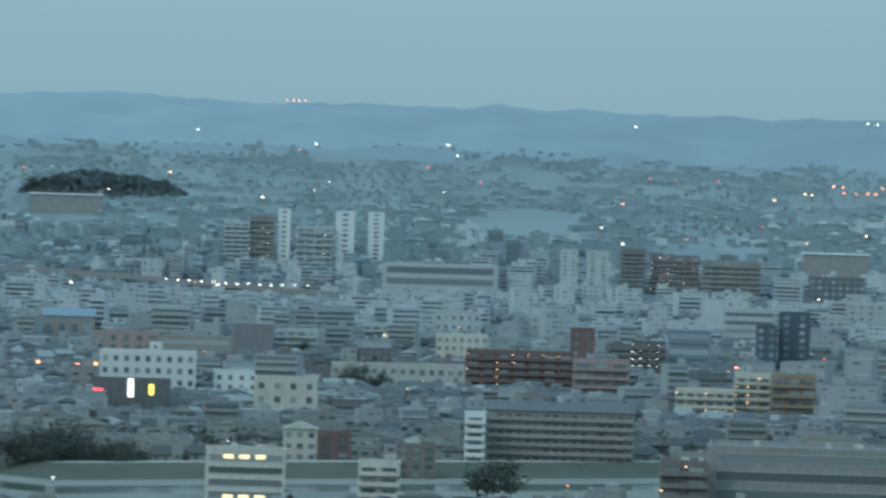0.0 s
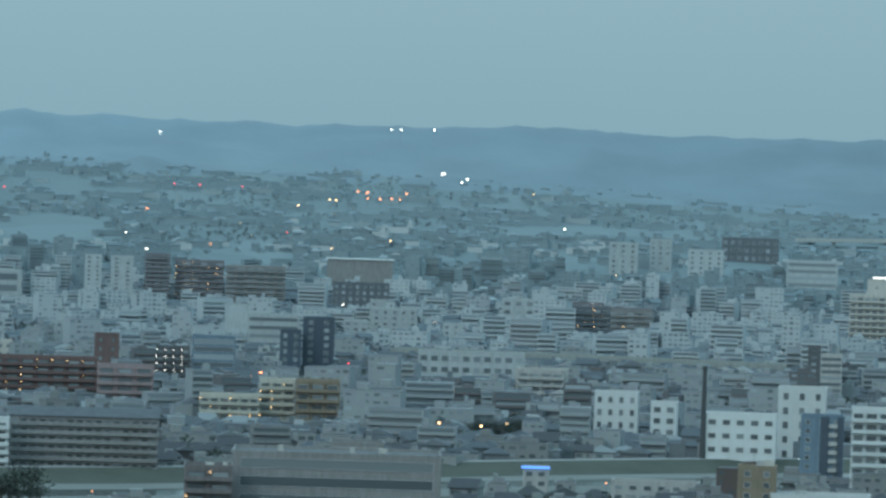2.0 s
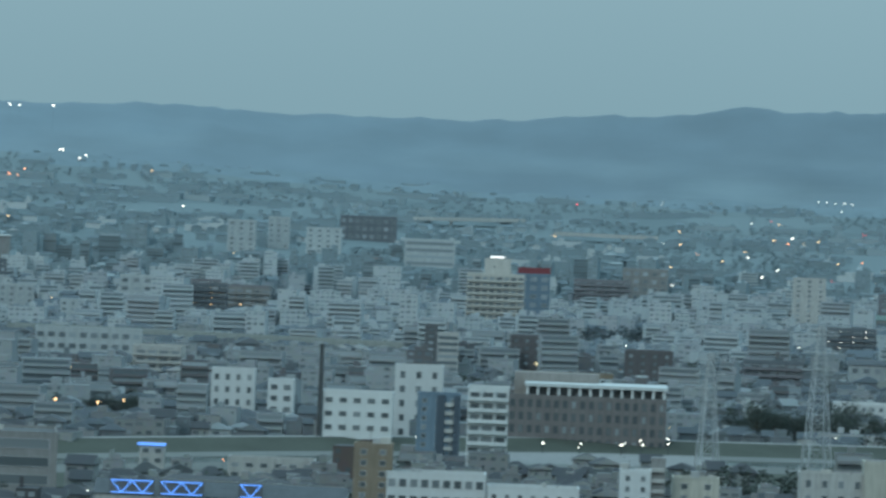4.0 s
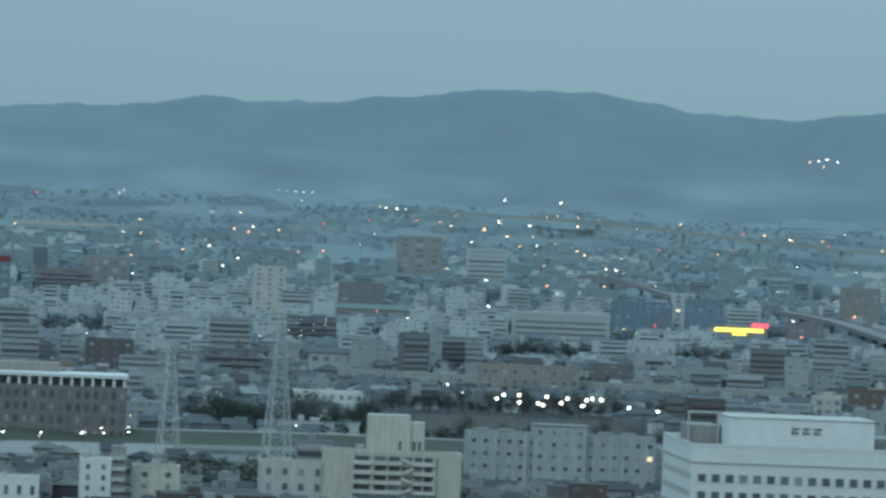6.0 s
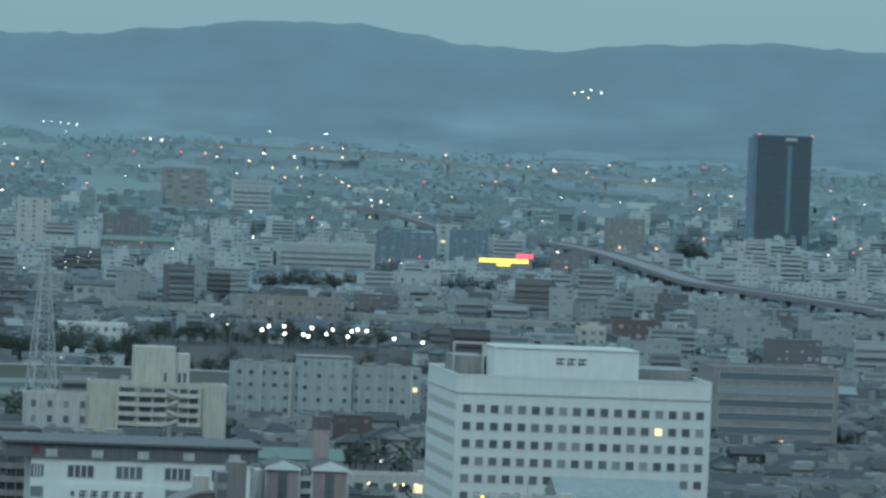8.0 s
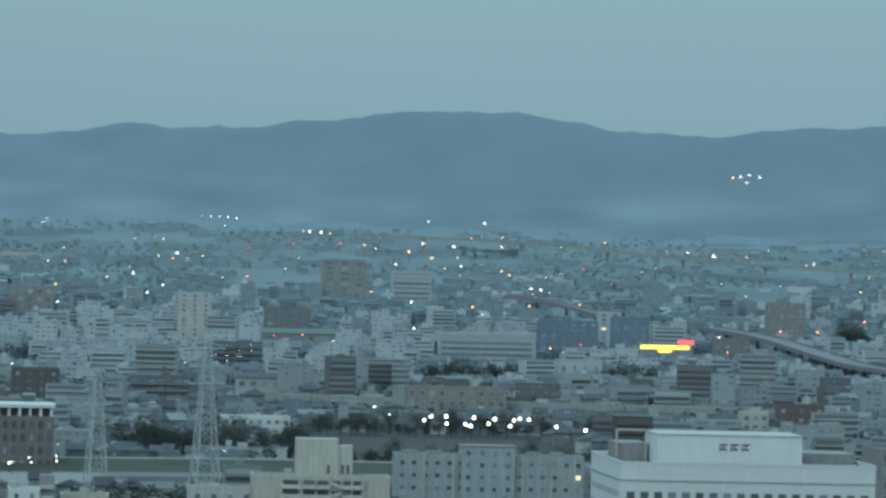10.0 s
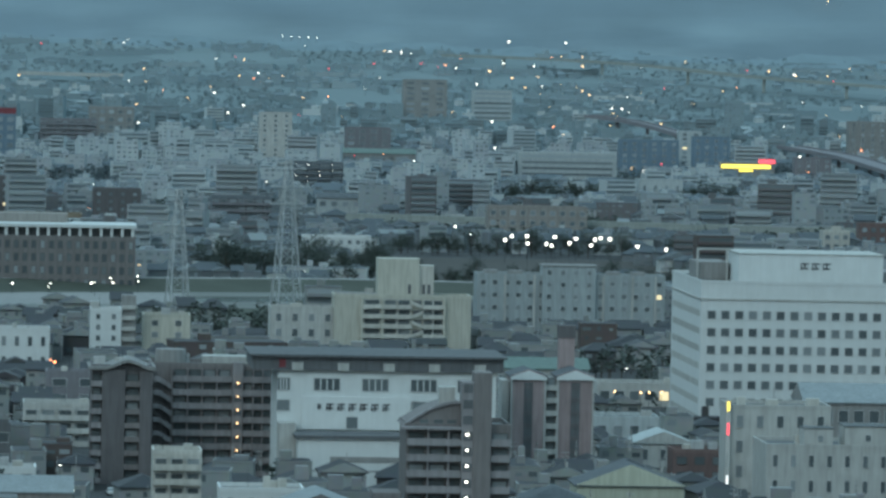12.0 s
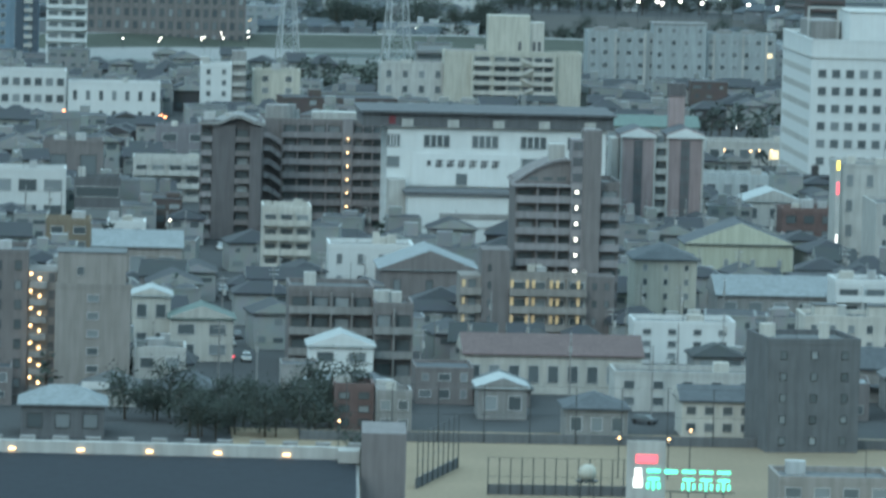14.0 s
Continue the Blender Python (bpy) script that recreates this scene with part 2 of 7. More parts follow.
# ---- ground ----
def build_ground():
    bm = bmesh.new()
    azs = np.linspace(-40, 30, 71)
    ds = [-3000, 200, 700, 1200, 1800, 2400, 3000, 3500, 3800, 3900, 4000, 4150, 4300, 4450, 4600, 4750, 4900, 5100, 6500, 9000]
    grid = [[bm.verts.new((d * math.tan(radians(a)) if d > 0 else d * -math.tan(radians(a)) * 1.0, d, ground_z(a, d / math.cos(radians(a)) if d > 0 else 0) - 0.02)) for a in azs] for d in ds[1:]]
    for i in range(len(grid) - 1):
        for j in range(len(azs) - 1):
            bm.faces.new((grid[i][j], grid[i][j + 1], grid[i + 1][j + 1], grid[i + 1][j]))
    first = grid[0]
    back = [bm.verts.new((x, -6000, -0.02)) for x in (-6000, 6000)]
    side = [bm.verts.new((-6000, 200, -0.02)), bm.verts.new((6000, 200, -0.02))]
    bm.faces.new([back[0], back[1], side[1]] + first[::-1] + [side[0]])
    m = surface("town_ground", (0.055, 0.06, 0.064), rough=0.85, vary=0.3, size=0.05)
    n, l, b = m.node_tree.nodes, m.node_tree.links, m.node_tree.nodes["Principled BSDF"]
    town = b.inputs["Base Color"].links[0].from_socket
    geo = n.new("ShaderNodeNewGeometry")
    sep = n.new("ShaderNodeSeparateXYZ")
    # Beyond 3.7 km the ground colour shifts to a pale blue for haze.
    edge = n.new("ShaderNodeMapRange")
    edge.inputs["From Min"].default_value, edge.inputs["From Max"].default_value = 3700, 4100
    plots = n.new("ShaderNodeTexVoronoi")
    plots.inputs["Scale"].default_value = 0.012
    far_haze = n.new("ShaderNodeMixRGB")
    far_haze.inputs[1].default_value, far_haze.inputs[2].default_value = (0.112, 0.156, 0.170, 1), (0.158, 0.210, 0.225, 1)
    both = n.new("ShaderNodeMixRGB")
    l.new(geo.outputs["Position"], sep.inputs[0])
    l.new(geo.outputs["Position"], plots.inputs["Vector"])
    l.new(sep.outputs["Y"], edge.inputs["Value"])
    l.new(plots.outputs["Color"], far_haze.inputs["Fac"])
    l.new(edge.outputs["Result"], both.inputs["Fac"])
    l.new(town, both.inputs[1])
    l.new(far_haze.outputs["Color"], both.inputs[2])
    l.new(both.outputs["Color"], b.inputs["Base Color"])
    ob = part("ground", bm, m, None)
    return tagged(ob, "asphalt between the town houses, haze-pale ground beyond", "ground", kind="structure")


build_ground()

RIDGE = ((-19.19, 153), (-18.19, 158), (-17.19, 155), (-16.78, 152), (-15.13, 153), (-13.65, 154), (-12.17, 151), (-10.99, 151), (-10.24, 151), (-8.46, 155), (-7.28, 150), (-6.83, 151), (-6.40, 150), (-6.06, 151), (-4.76, 153), (-4.65, 154), (-4.06, 160), (-3.18, 163), (-2.47, 173), (-1.70, 169), (-1.21, 173), (-0.44, 179), (0.50, 190), (1.44, 190), (2.51, 177), (3.64, 171), (4.18, 179), (4.40, 180), (5.65, 187), (6.64, 183))


def build_hills():
    """Wooded hills that close the plain, with haze put into their colour."""
    bm = bmesh.new()
    azs = np.linspace(-30, 24, 400)
    ra, rz = [r[0] for r in RIDGE], [r[1] for r in RIDGE]
    rows = []
    for k in range(12):
        s = k / 11
        row = []
        for a in azs:
            top = float(np.interp(a, ra, rz)) + 4 * noise.noise((a * 2.1, 3, 0)) + 2.2 * noise.noise((a * 6.0, 5, 0))
            low = ground_z(a, 4780) - 6
            d = 4760 + 190 * s + 14 * noise.noise((a * 1.6, s * 4, 9)) * (1 - s)
            z = low + (top - low) * (s ** 0.9) + (9 * noise.noise((a * 1.3, s * 3, 2)) * math.sin(math.pi * s))
            row.append(bm.verts.new((d * math.sin(radians(a)), d * math.cos(radians(a)), z)))
        rows.append(row)
    rows.append([bm.verts.new((1.35 * v.co.x, 1.35 * v.co.y, 20)) for v in rows[-1]])
    for i in range(len(rows) - 1):
        for j in range(len(azs) - 1):
            bm.faces.new((rows[i][j], rows[i][j + 1], rows[i + 1][j + 1], rows[i + 1][j])).smooth = True
    m, n, l, b = material("hazy_wooded_hills")
    geo = n.new("ShaderNodeNewGeometry")
    sep = n.new("ShaderNodeSeparateXYZ")
    # Haze in the wood colour, stronger towards low x.
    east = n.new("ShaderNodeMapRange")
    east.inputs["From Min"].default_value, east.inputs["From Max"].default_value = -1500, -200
    hazy_wood = n.new("ShaderNodeMixRGB")
    hazy_wood.inputs[1].default_value, hazy_wood.inputs[2].default_value = (0.165, 0.235, 0.275, 1), (0.128, 0.182, 0.215, 1)
    patch = n.new("ShaderNodeTexNoise")
    patch.inputs["Scale"].default_value, patch.inputs["Detail"].default_value = 0.014, 6
    tone = n.new("ShaderNodeHueSaturation")
    value = n.new("ShaderNodeMapRange")
    value.inputs["To Min"].default_value, value.inputs["To Max"].default_value = 0.82, 1.2
    l.new(geo.outputs["Position"], sep.inputs[0])
    l.new(geo.outputs["Position"], patch.inputs["Vector"])
    l.new(sep.outputs["X"], east.inputs["Value"])
    l.new(east.outputs["Result"], hazy_wood.inputs["Fac"])
    l.new(patch.outputs["Fac"], value.inputs["Value"])
    l.new(value.outputs["Result"], tone.inputs["Value"])
    # Haze at the foot of the hills: lower slopes coloured paler in patches.
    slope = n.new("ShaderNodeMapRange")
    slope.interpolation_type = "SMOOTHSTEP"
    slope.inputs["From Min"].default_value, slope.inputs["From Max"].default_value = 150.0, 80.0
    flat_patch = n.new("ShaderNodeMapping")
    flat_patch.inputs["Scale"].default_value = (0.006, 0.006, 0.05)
    haze_noise = n.new("ShaderNodeTexNoise")
    haze_noise.inputs["Scale"].default_value, haze_noise.inputs["Detail"].default_value = 1.0, 7
    haze_patch = n.new("ShaderNodeMapRange")
    haze_patch.inputs["From Min"].default_value, haze_patch.inputs["From Max"].default_value = 0.42, 0.66
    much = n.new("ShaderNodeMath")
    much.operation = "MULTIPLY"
    haze_mix = n.new("ShaderNodeMixRGB")
    haze_mix.inputs[2].default_value = (0.168, 0.232, 0.262, 1)
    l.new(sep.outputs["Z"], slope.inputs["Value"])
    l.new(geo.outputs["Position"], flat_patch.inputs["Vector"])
    l.new(flat_patch.outputs["Vector"], haze_noise.inputs["Vector"])
    l.new(haze_noise.outputs["Fac"], haze_patch.inputs["Value"])
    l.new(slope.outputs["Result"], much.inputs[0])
    l.new(haze_patch.outputs["Result"], much.inputs[1])
    l.new(much.outputs[0], haze_mix.inputs["Fac"])
    l.new(hazy_wood.outputs["Color"], haze_mix.inputs[1])
    l.new(haze_mix.outputs["Color"], tone.inputs["Color"])
    l.new(tone.outputs["Color"], b.inputs["Base Color"])
    b.inputs["Roughness"].default_value = 1.0
    fb = bmesh.new()
    rows = []
    for k in range(5):
        s = k / 4
        row = []
        for a in azs:
            rough = 0.5 + 0.5 * noise.noise((a * 0.9, 11, 0)) + 0.35 * noise.noise((a * 3.1, 4, 0)) + 0.15 * noise.noise((a * 11.0, 8, 0))
            d = 4700 + 60 * s
            row.append(fb.verts.new((d * math.sin(radians(a)), d * math.cos(radians(a)), ground_z(a, 4730) - 8 + (7 + 17 * max(0.0, rough)) * s)))
        rows.append(row)
    for i in range(4):
        for j in range(len(azs) - 1):
            fb.faces.new((rows[i][j], rows[i][j + 1], rows[i + 1][j + 1], rows[i + 1][j])).smooth = True
    # Foothill colour is lifted towards blue for haze as well.
    fm = surface("hazy_foothill_woods", (0.155, 0.215, 0.245), rough=1.0, vary=0.2, size=0.05, stain=0.0)
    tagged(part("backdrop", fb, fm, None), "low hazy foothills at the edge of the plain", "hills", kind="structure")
    return tagged(part("backdrop", bm, m, None), "wooded hills along the horizon, coloured blue-grey for haze", "hills", kind="structure")


build_hills()

# ---- buildings ----
TAKEN = []          # footprints: centre x, y, half width, half depth, yaw
SIGHT = []          # landmarks that stay in sight: azimuth, distance, half angle, height, foot
MESHES = {}
SIZES = {}


def window_mesh(w, h, pane=GLASS, frame_mat=STEEL):
    key = (round(w, 1), round(h, 1), pane.name, frame_mat.name)
    if key not in MESHES:
        w, h = key[0], key[1]
        f = min(0.14, w * 0.08)
        bm = bmesh.new()
        rings = []
        for g, y in ((f, 0.0), (f, -0.14), (0.0, -0.14), (0.0, -0.03)):
            rings.append([bm.verts.new((x * (w / 2 + g), y, z * (h / 2 + g))) for x, z in ((-1, -1), (1, -1), (1, 1), (-1, 1))])
        for r, q in zip(rings, rings[1:]):
            for i in range(4):
                bm.faces.new((r[i], r[(i + 1) % 4], q[(i + 1) % 4], q[i])).material_index = 1
        bm.faces.new(rings[3]).material_index = 0
        me = bpy.data.meshes.new("window")
        bm.to_mesh(me)
        bm.free()
        me.materials.append(pane)
        me.materials.append(frame_mat)
        MESHES[key] = me
    return MESHES[key]


def balcony_mesh(w, bays, out, rail, wall, storey=2.4):
    key = ("balcony", round(w, 1), bays, round(out, 1), round(rail, 1), wall.name, round(storey, 2))
    if key not in MESHES:
        w = key[1]
        bm = box(-w / 2, w / 2, -out, 0, -0.18, 0)
        add_box(bm, -w / 2, w / 2, -out - 0.12, -out, -0.18, rail)
        add_box(bm, -w / 2 - 0.1, -w / 2, -out - 0.12, 0, -0.18, rail)
        add_box(bm, w / 2, w / 2 + 0.1, -out - 0.12, 0, -0.18, rail)
        for i in range(1, bays):
            x = -w / 2 + w * i / bays
            add_box(bm, x - 0.11, x + 0.11, -out - 0.2, 0, 0, storey - 0.19)
        me = bpy.data.meshes.new("balcony")
        bm.to_mesh(me)
        bm.free()
        me.materials.append(wall)
        MESHES[key] = me
    return MESHES[key]


def lamp_mesh(size, mat):
    key = ("lamp", size, mat.name)
    if key not in MESHES:
        bm = bmesh.new()
        bmesh.ops.create_icosphere(bm, subdivisions=1, radius=size)
        me = bpy.data.meshes.new("lamp")
        bm.to_mesh(me)
        bm.free()
        me.materials.append(mat)
        MESHES[key] = me
    return MESHES[key]


def flat_roof(e, w, dep, h, wall):
    bm = bmesh.new()
    t, u = 0.35, 0.9
    for x0, x1, y0, y1 in ((-w / 2 - 0.06, w / 2 + 0.06, -0.06, t), (-w / 2 - 0.06, w / 2 + 0.06, dep - t, dep + 0.06), (-w / 2 - 0.06, -w / 2 + t, t, dep - t), (w / 2 - t, w / 2 + 0.06, t, dep - t)):
        add_box(bm, x0, x1, y0, y1, h, h + u)
    part("parapet", bm, wall, e)
    part("roof", box(-w / 2 + t, w / 2 - t, t, dep - t, h - 0.1, h + 0.12), FLATROOF, e)


def building(name, label, az, d, w, h, dep, wall, floors, bays, style="windows", yaw=GRID, roof="flat", top=(), lit=0.002,
             side=0, trim=None, roofmat=SLATE, lamps=0.0, lampmat=WARM, stair=None, category="building", ww=0.5, wh=0.45, rail=1.1, group="", fill=True):
    """A building whose front, turned towards the lookout, has its foot's middle at az, d. top: penthouses (x, width, depth, height)."""
    rnd = random.Random(int(abs(az) * 1000 + d))
    e = thing(name, label, category, az, d, yaw, group)
    trim = trim or wall
    bars = DARKSTEEL if wall.name in ("dark_brown_tile", "dark_grey_cladding", "brown_tile", "red_brown_tile", "salmon_tile") else STEEL
    deep = -30.0 if d > 3800 else -0.5
    part("body", box(-w / 2, w / 2, 0, dep, deep, h), wall, e)
    SIZES[e.name] = (w, h, dep)
    if roof == "flat":
        flat_roof(e, w, dep, h, wall)
        if d < 1750:
            for k in range(rnd.choice((1, 2, 3))):
                x, y, s = rnd.uniform(-0.38, 0.38) * w, rnd.uniform(0.3, 0.8) * dep, rnd.uniform(0.7, 1.5)
                part("roof_unit", box(x - s, x + s, y - s * 0.7, y + s * 0.7, h + 0.1, h + rnd.uniform(1.3, 2.6)), rnd.choice((STEEL, LIGHTGREY, OFFWHITE)), e)
            x = rnd.uniform(-0.4, 0.4) * w
            part("aerial", tube((x, dep * 0.5, h), (x, dep * 0.5, h + 4.5), 0.06, 0.04, 4), DARKSTEEL, e)
    elif roof == "lid":
        part("roof", box(-w / 2 - 1, w / 2 + 1, -1, dep + 1, h, h + 0.9), roofmat, e)
    elif roof == "hip":
        part("roof", add_ridge(bmesh.new(), -w / 2 - 0.6, w / 2 + 0.6, -0.6, dep + 0.6, h, min(w, dep) * 0.22, "x" if w > dep else "y", min(w, dep) * 0.45), roofmat, e)
    elif roof == "gable":
        part("roof", add_ridge(bmesh.new(), -w / 2 - 0.5, w / 2 + 0.5, -0.5, dep + 0.5, h, w * 0.2, "y", ends=True), [roofmat, wall], e)
    elif roof == "ridge":
        part("roof", add_ridge(bmesh.new(), -w / 2 - 0.5, w / 2 + 0.5, -0.5, dep + 0.5, h, dep * 0.2, "x", ends=True), [roofmat, wall], e)
    for x, pw, pd, ph in top:
        pb = part("penthouse", box(x - pw / 2, x + pw / 2, 0.8, 0.8 + pd, h, h + ph), wall, e)
        part("roof_cap", box(x - pw / 2 - 0.15, x + pw / 2 + 0.15, 0.65, 0.95 + pd, h + ph, h + ph + 0.2), FLATROOF, pb)
        if pw > 4:
            share("window", window_mesh(1.0, 1.2), pb, x + rnd.uniform(-0.2, 0.2) * pw, 0.795, h + ph * 0.5)
    if style == "blank" or floors == 0:
        pass
    else:
        fh = (h - 0.3) / floors
        bw = w / bays
        faces = [(0, bays)]
        if side:
            faces.append((side, max(1, round(dep / max(bw, 3.5)))))
        for f, nb in faces:
            for k in range(floors):
                z = k * fh + 0.3 + fh * 0.5
                for i in range(nb):
                    if f == 0:
                        x, y, rz = -w / 2 + bw * (i + 0.5), 0.0, 0
                    else:
                        x, y, rz = f * w / 2, dep * (i + 0.5) / nb, 90 * f
                    # From 2300 m on, panes use the glass with haze in its colour.
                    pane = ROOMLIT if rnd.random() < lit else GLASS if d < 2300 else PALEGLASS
                    if style == "windows" or f:
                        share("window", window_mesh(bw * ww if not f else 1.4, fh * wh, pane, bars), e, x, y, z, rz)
                    elif style in ("balcony", "gallery"):
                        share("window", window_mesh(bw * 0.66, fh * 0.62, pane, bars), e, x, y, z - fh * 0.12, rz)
                        if rnd.random() < lamps:
                            share("wall_lamp", lamp_mesh(0.22, lampmat), e, x - bw * 0.42, -0.5, z + fh * 0.22)
                if style == "bands" and not f:
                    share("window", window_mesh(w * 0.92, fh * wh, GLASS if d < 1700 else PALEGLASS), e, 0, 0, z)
                if style in ("balcony", "gallery") and not f:
                    share("balcony", balcony_mesh(w * 0.98, bays, 1.3, min(rail, fh * 0.42), trim, fh), e, 0, 0, k * fh + 0.3)
    if stair:
        fh = (h - 0.3) / floors
        for k in range(floors):
            share("stair_lamp", lamp_mesh(0.25, stair[1]), e, stair[0] * w, stair[2] if len(stair) > 2 else -1.55, k * fh + fh * 0.8)
    SIGHT.append((az, d, math.degrees(0.55 * w / d), h, ground_z(az, d)))
    c = e.matrix_world @ Vector((0, dep / 2, 0))
    TAKEN.append((c.x, c.y, w / 2 + 2.5, dep / 2 + 2.5, radians(yaw)))
    if d > 900 and fill:
        f = e.matrix_world @ Vector((0, -min(26, d * 0.008), 0))
        TAKEN.append((f.x, f.y, w * 0.4, min(26, d * 0.008), radians(yaw)))
    return e


def free(x, y, r=4.0):
    for cx, cy, a, b, yaw in TAKEN:
        dx, dy = x - cx, y - cy
        if abs(dx) > a + b + r or abs(dy) > a + b + r:
            continue
        u = dx * math.cos(yaw) + dy * math.sin(yaw)
        v = -dx * math.sin(yaw) + dy * math.cos(yaw)
        if abs(u) < a + r and abs(v) < b + r:
            return False
    return True


def keep_clear(az, d, w, dep, yaw=GRID):
    p = spot(az, d)
    c = Matrix.Rotation(radians(yaw), 3, "Z") @ Vector((0, dep / 2, 0)) + p
    TAKEN.append((c.x, c.y, w / 2, dep / 2, radians(yaw)))


# ---- the buildings that stand out ----

hall_block = building("office_block", "white office block with rows of square windows and a rooftop hall", 4.033, 1366, 64.2, 38.0, 58, WHITE, 0, 18, "blank", category="office block")
bank = building("bank_building", "white bank building with dark roof band and sign frieze", -0.568, 1174, 47.0, 26.3, 26, WHITE, 0, 8, "blank", category="bank building", roof="none")
curved_block = building("apartment_block", "dark brown apartment tower with a curved roof edge", -3.345, 1186, 13.0, 25.0, 14, DARKBROWN, 8, 3, "blank", category="apartment house")
stair_slab = building("apartment_block", "brown tiled apartment slab with a lamp-lit stair column", -2.40, 1210, 27.0, 24.2, 15, BROWN, 8, 8, "blank", category="apartment house")
building("apartment_block", "weathered cream five-storey flats with balconies", -2.746, 1082, 9.6, 14.8, 11, OFFWHITE, 5, 3, "balcony", category="apartment house")
building("apartment_block", "beige tiled apartment tower with a plain gable wall", -4.755, 878, 12.1, 17.4, 14, BEIGE, 6, 1, "windows", category="apartment house", ww=0.14, wh=0.35, top=((-0.3, 11.0, 8, 5.8),))
lamp_stair = building("apartment_block", "dull brown apartment tower beside the lamp-lit stair", -5.751, 880, 9.6, 22.5, 15, BROWN, 7, 3, "windows", category="apartment house", ww=0.3)
building("apartment_block", "grey-brown stepped apartment house with open decks", -2.260, 916, 14.2, 14.4, 14, BROWN, 4, 4, "balcony", category="apartment house", trim=GREY)
building("apartment_block", "grey-brown lower wing of a stepped apartment house", -1.599, 908, 6.4, 12.6, 12, BROWN, 3, 2, "balcony", category="apartment house", trim=GREY)
arch_tower = building("apartment_tower", "brown apartment tower with an arched top and lamp-lit stair", 0.191, 978, 18.7, 28.6, 16, BROWN, 10, 5, "balcony", category="apartment tower", trim=MAUVETILE, stair=(0.075, COOL, -2.3))
lit_wing = building("apartment_block", "grey apartment wing with yellow lamp-lit galleries", 0.01, 970, 13.8, 12.9, 8, BEIGE, 4, 4, "gallery", category="apartment house", trim=BEIGE)
building("apartment_block", "cream plastered flats under a dark hipped roof", 1.240, 1004, 11.4, 13.5, 13, CREAM, 5, 3, "windows", category="apartment house", roof="hip", ww=0.18, wh=0.4)
building("warehouse", "pale green gable-fronted warehouse with a grey roof", 2.005, 1116, 21.9, 7.4, 14, PALEGREEN, 1, 4, "windows", category="warehouse", roof="gable", roofmat=SLATE, ww=0.15, wh=0.2)
twin_a = building("apartment_tower", "salmon tiled tower shaft with a white gabled top", 0.913, 1214, 7.5, 23.2, 13, PINK, 8, 2, "blank", category="apartment tower", roof="gable", roofmat=SLATE)
twin_b = building("apartment_tower", "salmon tiled tower shaft beside its twin, white gabled top", 1.406, 1216, 7.9, 23.2, 13, PINK, 8, 2, "blank", category="apartment tower", roof="gable", roofmat=SLATE)
cream_slab = building("apartment_block", "cream apartment slab with balconies, stairs and a penthouse", -0.42, 1658, 41.6, 18.3, 13, CREAM, 6, 6, "blank", category="apartment house")
grey_school = building("school_building", "pale blue-grey school block with small dark windows", 1.339, 1774, 61.1, 20.4, 14, SCHOOLGREY, 5, 16, "windows", category="school building", ww=0.42, wh=0.36)
building("office_building", "light grey low office with a flat pale roof", -1.458, 1658, 19.8, 14.0, 16, LIGHTGREY, 3, 4, "windows", category="office building", ww=0.3)
stair_flats = building("apartment_block", "small white apartment house with a tall stair tower", -3.518, 1594, 9.0, 15.9, 12, WHITE, 5, 2, "windows", category="apartment house", ww=0.25)
building("apartment_block", "small cream and white apartment house", -2.884, 1602, 13.7, 14.0, 13, CREAM, 4, 2, "windows", category="apartment house", ww=0.25)
building("office_building", "long white three-storey building with dark windows", -5.602, 1562, 28.2, 14.5, 14, WHITE, 3, 9, "windows", category="office building", ww=0.6)
building("office_building", "white and teal two-storey building over an open ground floor", -4.579, 1558, 26.0, 11.7, 14, WHITE, 2, 7, "windows", category="office building", ww=0.3)
building("warehouse", "faded brown flat-roofed store with one window", -4.994, 1330, 14.7, 10.3, 12, BROWN, 1, 2, "windows", category="warehouse")
building("office_building", "white flat-roofed workshop with a deep opening", -5.464, 1214, 16.9, 11.6, 12, WHITE, 2, 3, "windows", category="office building", ww=0.7)
building("office_building", "dark open-fronted building with a pale canopy roof", -4.735, 1216, 10.3, 9.8, 10, DARKGREY, 2, 2, "bands", category="office building")
building("apartment_block", "dark grey five-storey apartment house by the school field", 2.824, 828, 14.3, 16.6, 14, DARKGREY, 5, 3, "windows", category="apartment house", ww=0.18, wh=0.35, yaw=12)
building("workshop", "pale blue-white two-storey workshop", 1.501, 878, 23.5, 5.6, 10, LIGHTGREY, 2, 5, "windows", category="workshop", ww=0.35)
building("workshop", "long low building under a faded red roof", 0.087, 898, 29.2, 6.3, 14, OFFWHITE, 1, 9, "windows", category="workshop", roof="ridge", roofmat=ROOFRED)
building("house", "light grey flat-roofed house with two wide windows", -0.424, 900, 8.6, 5.8, 9, LIGHTGREY, 2, 2, "windows", category="house", ww=0.4, wh=0.3)
building("office_building", "white three-storey house front with small windows", 1.457, 952, 17.7, 6.6, 11, WHITE, 3, 4, "windows", category="office building", ww=0.3)
building("office_building", "off-white low building with rooftop tanks", 3.293, 948, 19.5, 8.8, 12, OFFWHITE, 3, 6, "windows", category="office building", ww=0.3, top=((-6, 4, 4, 2.5), (3, 3, 3, 2.5)))
building("warehouse", "grey-brown warehouse with a wide pale gabled roof", -1.237, 1042, 18.6, 7.0, 20, BROWN, 1, 3, "windows", category="warehouse", roof="gable", roofmat=ROOFGREY, ww=0.2)
building("office_building", "white plastered workshop with a long slot window", -1.855, 1068, 16.5, 8.8, 12, WHITE, 2, 4, "windows", category="office building", ww=0.25)
